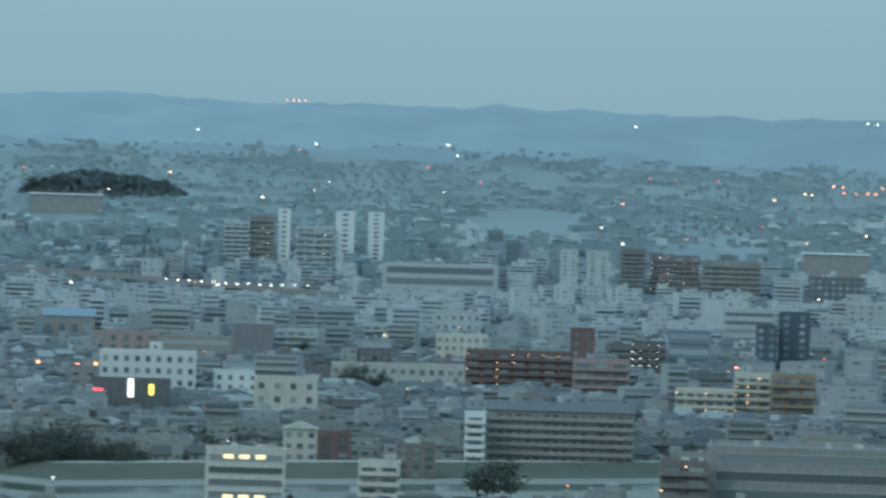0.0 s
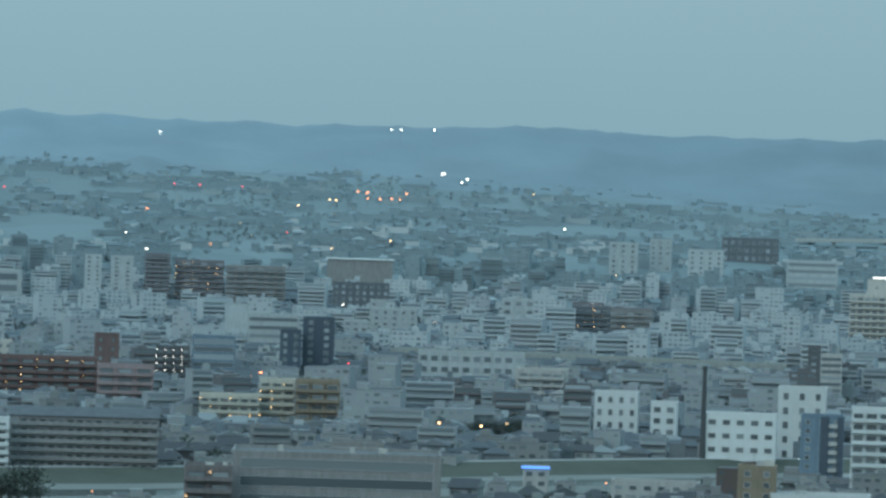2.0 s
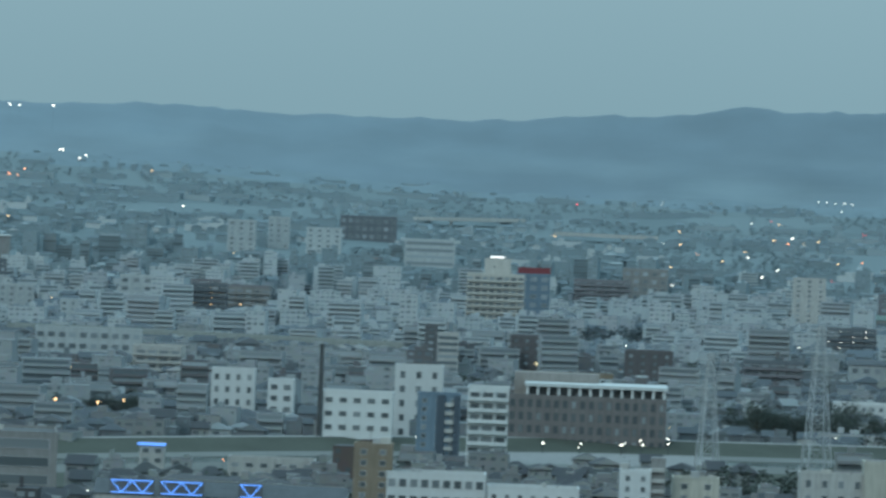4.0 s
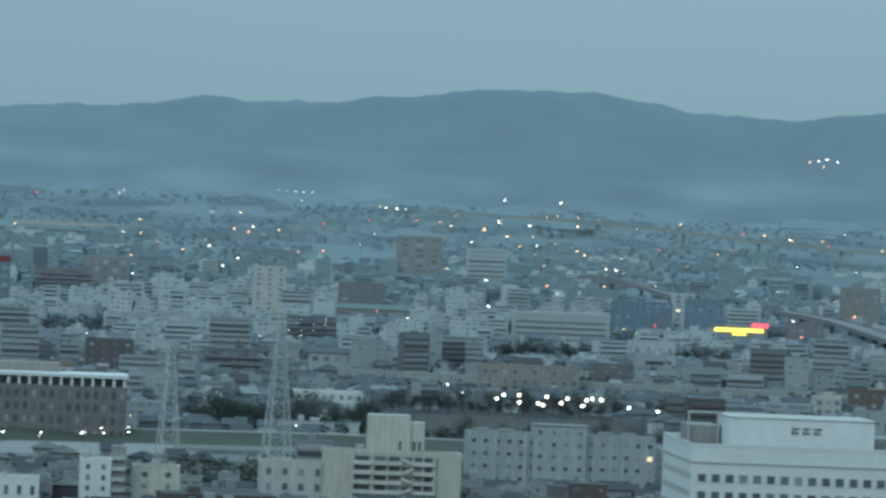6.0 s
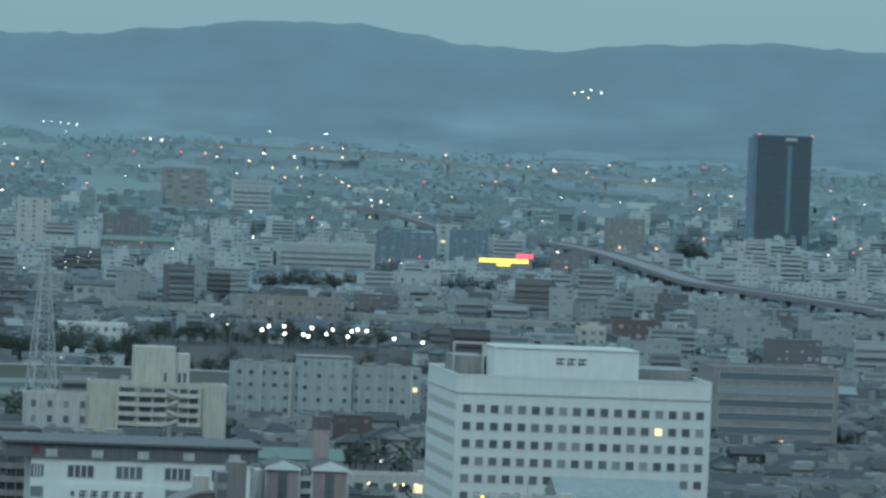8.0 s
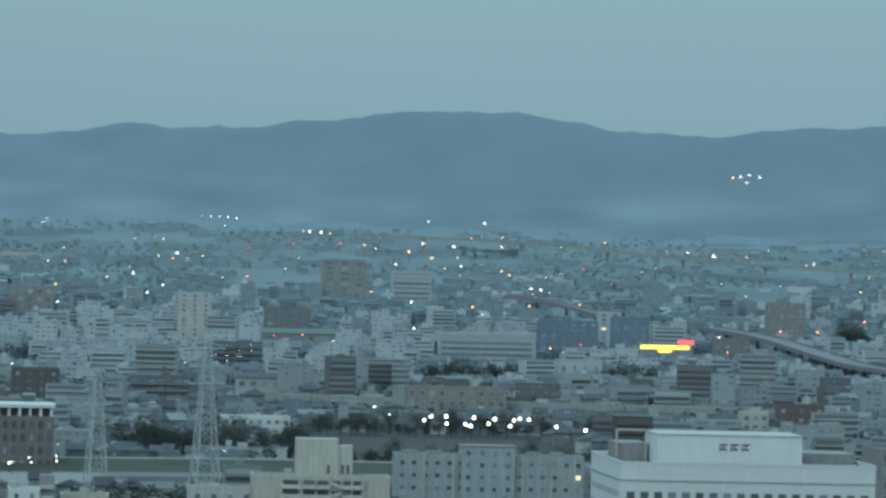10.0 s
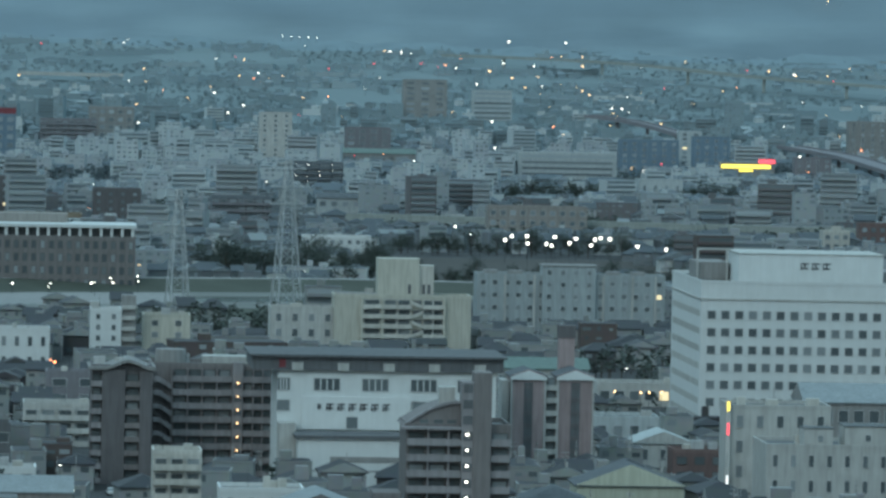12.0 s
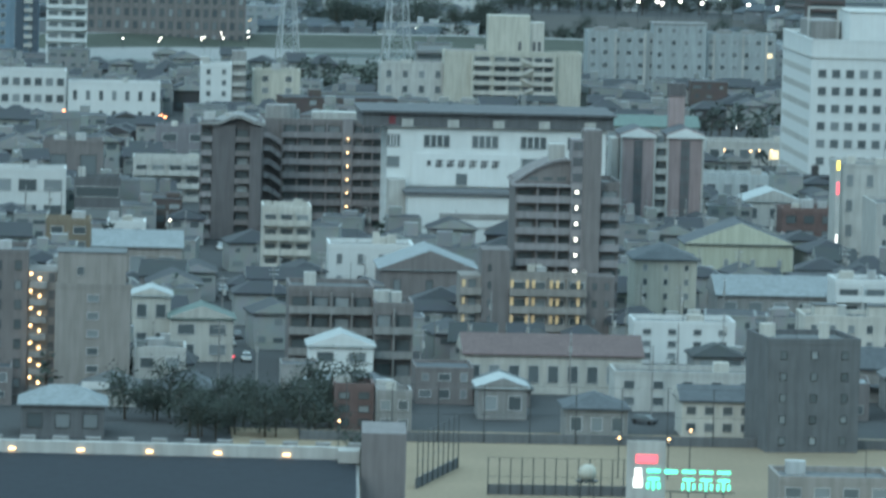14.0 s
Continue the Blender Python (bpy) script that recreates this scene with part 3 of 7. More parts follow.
building("house", "pale grey flat-roofed house behind the trees", -4.044, 880, 8.4, 7.3, 10, LIGHTGREY, 2, 2, "windows", category="house")
building("house", "narrow pale house with a sloping pale roof", -4.145, 944, 6.6, 10.2, 9, OFFWHITE, 2, 2, "windows", category="house", roof="gable", roofmat=ROOFPALE)
building("house", "white walled house with a green-grey gabled roof", -3.611, 936, 10.8, 7.2, 9, OFFWHITE, 2, 2, "windows", category="house", roof="gable", roofmat=ROOFGREEN)
building("house", "white gabled house with a pale roof", -2.141, 898, 10.6, 6.9, 9, WHITE, 2, 2, "windows", category="house", roof="gable", roofmat=ROOFPALE)
building("workshop", "low workshop under a blue-grey sloping roof", -4.300, 1082, 17.3, 6.7, 14, BEIGE, 1, 3, "windows", category="workshop", roof="ridge", roofmat=ROOFGREY)
building("house", "tan plastered house with a flat roof", -5.030, 1142, 9.4, 6.5, 9, TAN, 2, 2, "windows", category="house")
sign_factory = building("office_building", "grey-white factory office with a lit sign post", 3.553, 1154, 21.4, 21.4, 16, LIGHTGREY, 4, 5, "windows", category="office building", ww=0.3)
building("factory", "long grey factory with a barrel roof and dark windows", 4.450, 1308, 29.7, 12.8, 20, GREY, 2, 8, "windows", category="factory", ww=0.6, roof="ridge", roofmat=ROOFGREY)
building("factory", "pale grey factory with rooftop plant rooms", 4.263, 1122, 33.5, 15.8, 20, LIGHTGREY, 3, 9, "windows", category="factory", ww=0.25, top=((-6, 6, 6, 4), (4, 9, 8, 4.5)))
building("office_block", "grey office slab with long dark window bands", 6.032, 1760, 40.6, 26.3, 30, GREY, 6, 1, "bands", category="office block", wh=0.5)
pillar_office = building("office_block", "brown tiled office with a white pillared top storey", -4.054, 2038, 58.8, 19.3, 30, BROWN, 4, 18, "windows", category="office block", ww=0.45, wh=0.55)
blue_tower = building("apartment_tower", "blue panelled apartment tower with white balconies", -5.604, 1820, 14.3, 26.8, 14, BLUE, 9, 3, "windows", category="apartment tower", ww=0.3)
building("apartment_block", "white apartment block with long balcony bands", -5.089, 1888, 14.0, 27.2, 14, WHITE, 7, 3, "balcony", category="apartment house")
building("office_building", "white hospital wing with paired dark windows", -6.457, 1982, 25.5, 20.0, 16, WHITE, 4, 5, "windows", category="office building", ww=0.5, wh=0.35)
building("office_building", "white hospital block with a round green emblem", -5.824, 2066, 18.1, 27.3, 18, WHITE, 5, 3, "windows", category="office building", ww=0.3)
building("office_building", "white hospital end block with small windows", -7.763, 2160, 17.1, 20.0, 14, WHITE, 4, 4, "windows", category="office building", ww=0.35)
building("office_building", "narrow white block with dark bay windows", -7.262, 2130, 10.1, 17.6, 14, WHITE, 4, 2, "windows", category="office building", ww=0.5)
hotel = building("hotel_tower", "cream hotel slab with long balcony rails and lit sign", -5.062, 3542, 37.2, 37.2, 18, OFFWHITE, 9, 8, "balcony", category="hotel tower", top=((1, 17, 12, 11),), trim=OFFWHITE)
red_sign_block = building("apartment_block", "grey-blue block under a red rooftop sign", -4.664, 3720, 22.2, 35.3, 16, BLUE, 6, 3, "windows", category="apartment house")
building("apartment_block", "tan and white apartment slab with fins", -3.944, 3998, 41.2, 17.3, 14, MAUVE, 5, 8, "balcony", category="apartment house")
building("office_building", "pale-roofed dark block on the plain", -3.501, 4040, 32.9, 22.9, 20, GREY, 4, 5, "windows", category="office building")
building("apartment_block", "dark brown lower half of a stepped tower", -11.183, 2746, 10.5, 24.1, 14, TOWERWALL, 6, 2, "windows", category="apartment house", ww=0.3, yaw=11.2)
building("apartment_tower", "dark brown windowless-looking tower", -10.892, 2762, 15.9, 30.5, 16, TOWERWALL, 8, 2, "windows", category="apartment tower", ww=0.25, yaw=10.9)
building("apartment_block", "cream stepped flats with lit balconies", -11.801, 2178, 23.6, 13.5, 12, CREAM, 4, 6, "balcony", category="apartment house", lamps=0.4, yaw=11.8)
building("apartment_block", "cream flats with lit balconies, taller part", -11.308, 2190, 14.0, 19.6, 13, CREAM, 6, 3, "balcony", category="apartment house", lamps=0.5, yaw=11.3)
building("apartment_block", "tan tiled flats beside the stepped cream flats", -10.882, 2176, 17.5, 20.2, 14, TAN, 5, 3, "balcony", category="apartment house", trim=TAN, yaw=10.9)
building("apartment_slab", "long grey-brown apartment slab with seven balcony rows", -13.304, 1802, 48.7, 20.1, 14, GREY, 7, 16, "balcony", category="apartment house", trim=GREY, roof="ridge", roofmat=SLATE, yaw=13.3)
building("apartment_block", "white stair tower at the end of the slab", -14.196, 1786, 6.6, 19.0, 12, WHITE, 7, 1, "balcony", category="apartment house", trim=WHITE, yaw=14.2)
building("apartment_block", "dark red-brown apartment house with lamp-lit galleries", -13.753, 2380, 46.6, 19.6, 14, REDBROWN, 6, 7, "gallery", category="apartment house", lamps=0.5, trim=REDBROWN, yaw=13.8)
building("apartment_tower", "red-brown stair tower with a dark cap", -13.098, 2430, 11.0, 28.8, 12, REDBROWN, 7, 2, "windows", category="apartment tower", ww=0.2, yaw=13.1)
building("apartment_block", "salmon tiled flats with banded balconies", -12.894, 2320, 23.9, 19.1, 12, PINK, 5, 3, "balcony", category="apartment house", trim=PINK, yaw=12.9)
building("apartment_block", "dark flats with a white lamp at each landing", -12.405, 2570, 15.9, 19.6, 12, DARKGREY, 6, 4, "gallery", category="apartment house", lamps=0.9, lampmat=COOL, yaw=12.4)
building("office_building", "blue-grey glass-fronted office with banded windows", -11.982, 2656, 20.8, 22.5, 16, BLUE, 6, 1, "bands", category="office building", wh=0.6, yaw=12.0)
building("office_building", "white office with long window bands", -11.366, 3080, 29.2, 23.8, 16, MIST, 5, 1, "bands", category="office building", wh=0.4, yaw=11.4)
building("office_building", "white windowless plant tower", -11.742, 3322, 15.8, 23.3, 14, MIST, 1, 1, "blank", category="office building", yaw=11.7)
building("car_park", "wide grey parking building with open decks", -10.658, 1576, 60.1, 21.1, 34, GREY, 4, 1, "bands", category="car park", wh=0.5, trim=GREY, yaw=10.7)
building("car_park", "grey upper ramp deck of the parking building", -10.454, 1848, 18.1, 11.4, 20, GREY, 3, 1, "bands", category="car park", wh=0.5, yaw=10.5)
building("apartment_block", "dull brown flats with lamp-lit landings", -11.998, 1556, 13.6, 17.6, 16, BROWN, 5, 2, "gallery", category="apartment house", lamps=0.3, yaw=12.0)
building("office_building", "white office with a stair tower and small windows", -17.630, 2248, 39.4, 19.7, 16, WHITE, 4, 9, "windows", category="office building", ww=0.4, top=((3, 5, 5, 5),), yaw=17.6)
dark_shop = building("shop", "dark shop front with lit signs", -17.758, 2100, 27.1, 10.0, 12, DARKGREY, 1, 3, "windows", category="shop", yaw=17.8)
building("office_building", "white stepped block with small dark windows", -16.707, 2260, 18.4, 12.1, 12, WHITE, 3, 4, "windows", category="office building", ww=0.3, yaw=16.7)
building("office_building", "white school-like block with deep square windows", -16.188, 2110, 24.6, 15.9, 14, OFFWHITE, 3, 4, "windows", category="office building", ww=0.35, yaw=16.2)
striped = building("office_building", "pale striped office with lit top and bottom floors", -16.582, 1600, 23.3, 14.8, 16, OFFWHITE, 4, 1, "bands", category="office building", wh=0.5, yaw=16.6)
building("apartment_block", "white flats with grey balcony openings", -15.184, 1590, 12.1, 12.8, 12, OFFWHITE, 4, 2, "balcony", category="apartment house", yaw=15.2)
building("apartment_block", "salmon pink flats with square windows", -17.863, 2674, 31.7, 13.8, 14, PINK, 3, 5, "windows", category="apartment house", ww=0.35, yaw=17.9)
building("office_building", "grey-brown low office with long windows", -17.155, 2662, 37.0, 12.9, 14, BEIGE, 3, 1, "bands", category="office building", yaw=17.2)
building("office_building", "plain beige store block without windows", -16.545, 2722, 20.2, 17.4, 14, MAUVE, 1, 1, "blank", category="office building", yaw=16.5)
building("warehouse", "grey warehouse under a dark blue roof", -18.468, 2892, 27.1, 14.9, 20, GREY, 1, 4, "windows", category="warehouse", roof="ridge", roofmat=BLUE, yaw=18.5)
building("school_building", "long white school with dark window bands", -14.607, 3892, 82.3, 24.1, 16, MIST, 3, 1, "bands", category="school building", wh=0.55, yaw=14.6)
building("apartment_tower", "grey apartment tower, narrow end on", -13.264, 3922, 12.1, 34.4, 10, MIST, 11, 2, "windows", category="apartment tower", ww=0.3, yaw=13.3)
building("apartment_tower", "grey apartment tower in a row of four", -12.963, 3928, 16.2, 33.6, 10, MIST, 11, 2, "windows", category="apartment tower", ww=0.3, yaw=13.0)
building("apartment_tower", "beige-grey apartment tower in a row of four", -12.597, 3936, 17.9, 35.3, 10, MAUVE, 11, 3, "balcony", category="apartment tower", yaw=12.6)
building("apartment_block", "brown apartment block with warm landing lamps", -12.155, 3946, 35.0, 30.5, 12, MAUVE, 8, 6, "gallery", category="apartment house", lamps=0.4, yaw=12.2)
building("apartment_block", "grey-brown apartment block with banded balconies", -11.567, 3918, 42.4, 30.3, 12, GREY, 8, 6, "balcony", category="apartment house", yaw=11.6)
building("apartment_tower", "pale grey slab tower on the rise", -16.250, 4092, 9.3, 40.5, 8, WHITE, 11, 1, "windows", category="apartment tower", ww=0.3, yaw=16.3)
building("apartment_tower", "pale grey slab tower with a stair edge", -15.614, 4066, 13.8, 42.8, 8, WHITE, 11, 1, "windows", category="apartment tower", ww=0.3, yaw=15.6)
building("apartment_tower", "pale grey slab tower, third of its group", -15.289, 4124, 11.9, 36.1, 8, WHITE, 11, 1, "windows", category="apartment tower", ww=0.3, yaw=15.3)
building("apartment_tower", "pale grey balcony flats on the rise", -16.743, 4084, 18.9, 30.7, 8, MIST, 9, 3, "balcony", category="apartment tower", yaw=16.7)
building("apartment_tower", "grey flats with lit landings on the rise", -16.480, 4088, 18.5, 35.8, 8, GREY, 9, 4, "gallery", category="apartment tower", lamps=0.4, lampmat=COOL, yaw=16.5)
building("apartment_tower", "grey lower flats between the slab towers", -15.930, 4060, 27.6, 31.4, 8, MIST, 7, 4, "gallery", category="apartment tower", lamps=0.2, lampmat=COOL, yaw=15.9)
building("hall", "long pale hall with a flat bright roof", -18.532, 4360, 57.5, 14.8, 20, GREY, 1, 1, "blank", category="hall", roof="lid", roofmat=WHITE, yaw=18.5)
dark_tower = building("office_tower", "dark blue glass office tower with a pale central slit", 6.02, 4046, 39.5, 90.1, 24, TOWERWALL, 20, 1, "blank", category="office tower")
building("apartment_tower", "white apartment tower with small windows, seen end on", -1.786, 3828, 22.9, 37.5, 14, LIGHTGREY, 11, 3, "windows", category="apartment tower", ww=0.25)
building("apartment_block", "dark flats with three columns of white lamps", -1.325, 3222, 28.6, 19.3, 12, DUSK, 6, 4, "gallery", category="apartment house", lamps=0.6, lampmat=COOL)
building("school_building", "beige-grey three-storey school above the sports courts", 0.972, 2634, 47.8, 14.7, 14, BEIGE, 3, 10, "windows", category="school building")
building("office_building", "cream office slab with long balcony bands", 1.269, 3464, 62.5, 22.5, 14, MIST, 6, 1, "bands", category="office building", wh=0.4)
building("warehouse", "white store with a dark roof and small windows", 2.254, 3310, 26.6, 10.9, 18, MIST, 1, 4, "windows", category="warehouse", ww=0.2)
lit_hall = building("amusement_hall", "low hall with a bright yellow lit sign band", 3.155, 3698, 36.2, 13.3, 16, GREY, 1, 3, "windows", category="amusement hall")
building("apartment_block", "blue-grey flats behind the lit hall", 2.770, 3834, 25.7, 26.5, 12, BLUE, 6, 4, "windows", category="apartment house", ww=0.3)
building("apartment_tower", "grey tower with an open frame on the roof", -0.232, 4254, 34.2, 28.5, 14, GREY, 7, 3, "windows", category="apartment tower")
building("office_building", "white office with banded windows", 0.471, 4242, 30.6, 22.7, 14, MIST, 6, 1, "bands", category="office building")
building("apartment_tower", "grey twin flats by the expressway", 4.393, 3992, 28.0, 28.8, 12, GREY, 8, 4, "windows", category="apartment tower", ww=0.3)
building("hall", "low dark hall with a pale green roof", -0.730, 3882, 56.0, 7.2, 16, GREY, 1, 3, "windows", category="hall", roof="ridge", roofmat=ROOFGREEN)
building("workshop", "long white two-storey workshop by the river trees", -1.122, 2400, 29.7, 7.4, 14, WHITE, 2, 8, "windows", category="workshop", ww=0.4)
building("office_building", "small white cube of a building", -17.616, 3956, 15.1, 15.9, 12, MIST, 3, 3, "windows", category="office building", ww=0.3, yaw=17.6)
building("office_building", "white block with a small roof tower", -13.568, 3064, 13.3, 17.4, 12, MIST, 4, 4, "windows", category="office building", ww=0.35, top=((0, 4, 4, 5),), yaw=13.6)
building("office_building", "white stepped block with a roof tower", -14.408, 3122, 26.4, 16.1, 14, MIST, 3, 6, "windows", category="office building", ww=0.35, top=((-6, 5, 5, 6),), yaw=14.4)
building("apartment_block", "white long flats with small windows", -14.358, 2690, 25.5, 16.6, 14, OFFWHITE, 4, 7, "windows", category="apartment house", ww=0.35, yaw=14.4)
building("apartment_block", "pale small flats with balconies", -15.252, 3012, 16.1, 11.5, 12, MIST, 3, 3, "balcony", category="apartment house", yaw=15.3)
building("apartment_block", "white flats with rounded corner and balconies", -16.089, 2778, 20.9, 14.3, 14, MIST, 4, 4, "balcony", category="apartment house", yaw=16.1)
building("hall", "large hall with a bright flat roof edge", -10.483, 4098, 49.0, 19.4, 26, GREY, 1, 1, "blank", category="hall", roof="lid", roofmat=WHITE, yaw=10.5)
building("apartment_block", "dark long flats before the hall", -10.462, 3902, 40.2, 22.1, 16, DUSK, 5, 8, "windows", category="apartment house", ww=0.4, yaw=10.5)
building("apartment_tower", "white slim flats with a roof box", -10.247, 3540, 15.0, 23.7, 12, MIST, 6, 3, "windows", category="apartment tower", ww=0.3, yaw=10.2)
building("apartment_block", "light grey flats with small windows", -10.506, 3398, 14.7, 14.0, 12, MIST, 4, 3, "windows", category="apartment house", yaw=10.5)
building("station_building", "long pale platform building with a flat canopy", -15.016, 2432, 59.4, 10.5, 14, LIGHTGREY, 2, 14, "windows", category="station building", ww=0.5, yaw=15.0)
building("house", "grey corner house with a flat roof", -18.221, 2286, 18.9, 10.6, 12, GREY, 3, 3, "windows", category="house", yaw=18.2)
building("apartment_block", "grey-brown flats among old houses", -14.802, 1738, 12.5, 10.8, 12, BROWN, 4, 3, "windows", category="apartment house", yaw=14.8)
building("apartment_block", "small red-brown tiled flats among houses", -15.662, 1790, 11.1, 11.1, 10, REDBROWN, 4, 2, "windows", category="apartment house", yaw=15.7)
building("house", "tall white house with a shed roof", -16.019, 1816, 11.2, 11.2, 10, OFFWHITE, 3, 3, "windows", category="house", roof="gable", roofmat=ROOFGREY, yaw=16.0)
building("school_building", "pale school wing with long windows", -9.285, 2718, 52.7, 16.8, 16, MIST, 3, 10, "windows", category="school building", ww=0.6, yaw=9.3)
building("apartment_block", "white flats with a grey roof tower", -10.105, 3510, 28.9, 19.2, 14, MIST, 5, 5, "windows", category="apartment house", ww=0.35, top=((-3, 6, 5, 5),), yaw=10.1)
building("apartment_tower", "small slim white flats", -9.505, 3366, 11.1, 14.6, 10, MIST, 4, 2, "windows", category="apartment tower", ww=0.3, yaw=9.5)
building("apartment_block", "pale flats with dark bay windows", -8.555, 2568, 21.7, 14.0, 14, LIGHTGREY, 4, 4, "balcony", category="apartment house")
building("apartment_block", "dark brown flats with lamp-lit landings", -8.073, 3590, 26.6, 22.2, 12, DUSK, 6, 5, "gallery", category="apartment house", lamps=0.4, lampmat=WARM)
building("apartment_block", "grey flats with banded balconies", -7.638, 3692, 28.9, 19.0, 12, GREY, 5, 5, "balcony", category="apartment house")
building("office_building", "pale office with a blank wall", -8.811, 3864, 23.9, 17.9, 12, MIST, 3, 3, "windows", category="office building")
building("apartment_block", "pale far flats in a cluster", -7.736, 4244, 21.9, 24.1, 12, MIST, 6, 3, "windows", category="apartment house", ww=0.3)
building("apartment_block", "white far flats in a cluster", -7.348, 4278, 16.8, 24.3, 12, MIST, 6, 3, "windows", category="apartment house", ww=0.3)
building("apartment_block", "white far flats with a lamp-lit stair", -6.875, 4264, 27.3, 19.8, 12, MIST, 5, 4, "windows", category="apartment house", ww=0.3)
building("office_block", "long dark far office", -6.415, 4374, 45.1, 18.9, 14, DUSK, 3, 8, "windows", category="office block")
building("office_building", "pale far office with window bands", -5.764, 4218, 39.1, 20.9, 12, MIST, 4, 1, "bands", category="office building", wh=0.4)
building("apartment_tower", "slim striped grey flats", -5.531, 2620, 10.0, 24.3, 12, LIGHTGREY, 8, 1, "bands", category="apartment tower", wh=0.5)
building("apartment_tower", "slim dark slab of flats", -5.714, 2684, 6.1, 26.3, 10, DARKGREY, 8, 1, "windows", category="apartment tower", ww=0.4)
building("apartment_block", "dark brown plain flats", -4.709, 2698, 16.1, 22.3, 14, DARKBROWN, 6, 3, "windows", category="apartment house", ww=0.3)
building("apartment_block", "dark brown block with a curved corner", -3.428, 2652, 23.2, 18.6, 16, DARKBROWN, 5, 4, "windows", category="apartment house", ww=0.3)
building("warehouse", "tan store with a wide pale roof edge", -4.257, 2612, 42.5, 7.5, 20, TAN, 1, 6, "windows", category="warehouse", ww=0.3)
building("apartment_block", "pale flats with balcony rows by the viaduct", -8.552, 2608, 24.2, 13.4, 12, OFFWHITE, 4, 5, "balcony", category="apartment house")
building("apartment_block", "dark flats near the river pylon", -2.125, 2722, 30.0, 14.0, 12, DUSK, 4, 7, "balcony", category="apartment house", trim=MAUVE)
building("apartment_block", "brown flats with lamp columns", -8.109, 3850, 23.8, 17.9, 10, MAUVE, 6, 3, "gallery", category="apartment house", lamps=0.5, lampmat=COOL)
building("apartment_block", "dull red-brown flats with balconies", -7.662, 3808, 31.0, 17.7, 12, MAUVE, 5, 5, "balcony", category="apartment house")
building("apartment_block", "dark low flats before the river", -2.163, 2746, 31.1, 11.9, 12, DUSK, 3, 8, "balcony", category="apartment house", trim=MAUVE)
building("apartment_block", "blue-grey flats in a row", 2.122, 3814, 41.3, 24.4, 14, BLUE, 6, 6, "windows", category="apartment house", ww=0.35)
building("office_building", "white small block with rooftop boxes", 4.094, 2454, 11.9, 12.6, 12, OFFWHITE, 3, 3, "windows", category="office building", top=((0, 4, 4, 3),))
building("office_building", "red-brown low office by the railway", 4.571, 2546, 21.0, 13.1, 12, REDBROWN, 3, 5, "windows", category="office building")
building("house", "white gabled houses in a row, one end", -1.101, 2818, 23.2, 11.6, 12, MIST, 2, 4, "windows", category="house", roof="ridge", roofmat=SLATE)
building("apartment_block", "brown flats under the expressway lamps", 3.832, 3738, 25.0, 16.6, 12, MAUVE, 5, 4, "windows", category="apartment house", ww=0.35)
building("apartment_block", "grey-brown far flats with pale panels", -0.820, 3922, 32.3, 21.8, 12, MAUVE, 5, 4, "windows", category="apartment house", ww=0.5)
building("apartment_tower", "slim pale flats beside the ramp", 2.547, 3898, 16.1, 26.1, 12, MIST, 8, 2, "windows", category="apartment tower", ww=0.4)
building("house", "low grey house with a pale striped roof", -0.434, 860, 7.7, 4.9, 9, GREY, 1, 2, "windows", category="house", roof="gable", roofmat=ROOFPALE)
building("house", "low dark house with a wide hipped roof", 0.561, 836, 9.5, 4.7, 10, GREY, 1, 3, "windows", category="house", roof="hip")
building("house", "old low houses with dark tiled roofs", 1.836, 844, 11.3, 5.5, 10, OFFWHITE, 2, 4, "windows", category="house", roof="ridge")
building("house", "narrow house with a red shop front", -1.997, 840, 6.1, 6.5, 8, REDBROWN, 3, 2, "windows", category="house")
building("house", "grey shop house with dark windows", -1.571, 836, 5.4, 6.0, 8, GREY, 2, 2, "windows", category="house")
building("house", "old blue-roofed house by the railway", -5.051, 824, 12.6, 4.8, 11, DARKGREY, 1, 3, "windows", category="house", roof="hip", roofmat=ROOFGREY)

building("shop", "pale flat-roofed shop by the lamp-lit car park", 2.10, 1466, 24, 5.5, 14, LIGHTGREY, 1, 6, "windows", category="shop", ww=0.6, lit=0.3)
building("shop", "white flat-roofed shop hall with a wide front", 1.86, 1330, 20, 6.0, 14, MIST, 1, 5, "windows", category="shop", ww=0.5)
building("workshop", "light grey workshop with a pale sloping roof", 2.34, 1262, 13, 5.5, 14, LIGHTGREY, 1, 3, "windows", category="workshop", roof="gable", roofmat=ROOFPALE, ww=0.3)
building("house", "dark red-roofed house among pale sheds", 2.72, 1216, 12, 7.0, 10, REDBROWN, 2, 3, "windows", category="house")
building("office_building", "white house with balcony steps beside the dark block", 3.30, 1012, 10, 9.5, 11, WHITE, 3, 2, "balcony", category="office building", trim=WHITE)
building("workshop", "wide low workshop under a blue-grey roof", 2.45, 1036, 24, 4.5, 16, GREY, 1, 5, "windows", category="workshop", roof="ridge", roofmat=ROOFGREY)
building("workshop", "pale green-roofed low hall behind the pink towers", 1.05, 1520, 26, 6.0, 14, LIGHTGREY, 1, 6, "windows", category="workshop", roof="ridge", roofmat=ROOFGREEN)
building("apartment_block", "grey open-deck building by the narrow street", -3.92, 1288, 20, 9.5, 12, LIGHTGREY, 3, 5, "balcony", category="apartment house", trim=LIGHTGREY)
building("house", "small white house with a flat white roof", -4.42, 1150, 8, 5.5, 9, WHITE, 2, 2, "windows", category="house")
building("apartment_block", "brown windowless side wall with bright roof edge", -3.85, 1420, 14, 8.5, 12, MAUVE, 2, 2, "windows", category="apartment house")

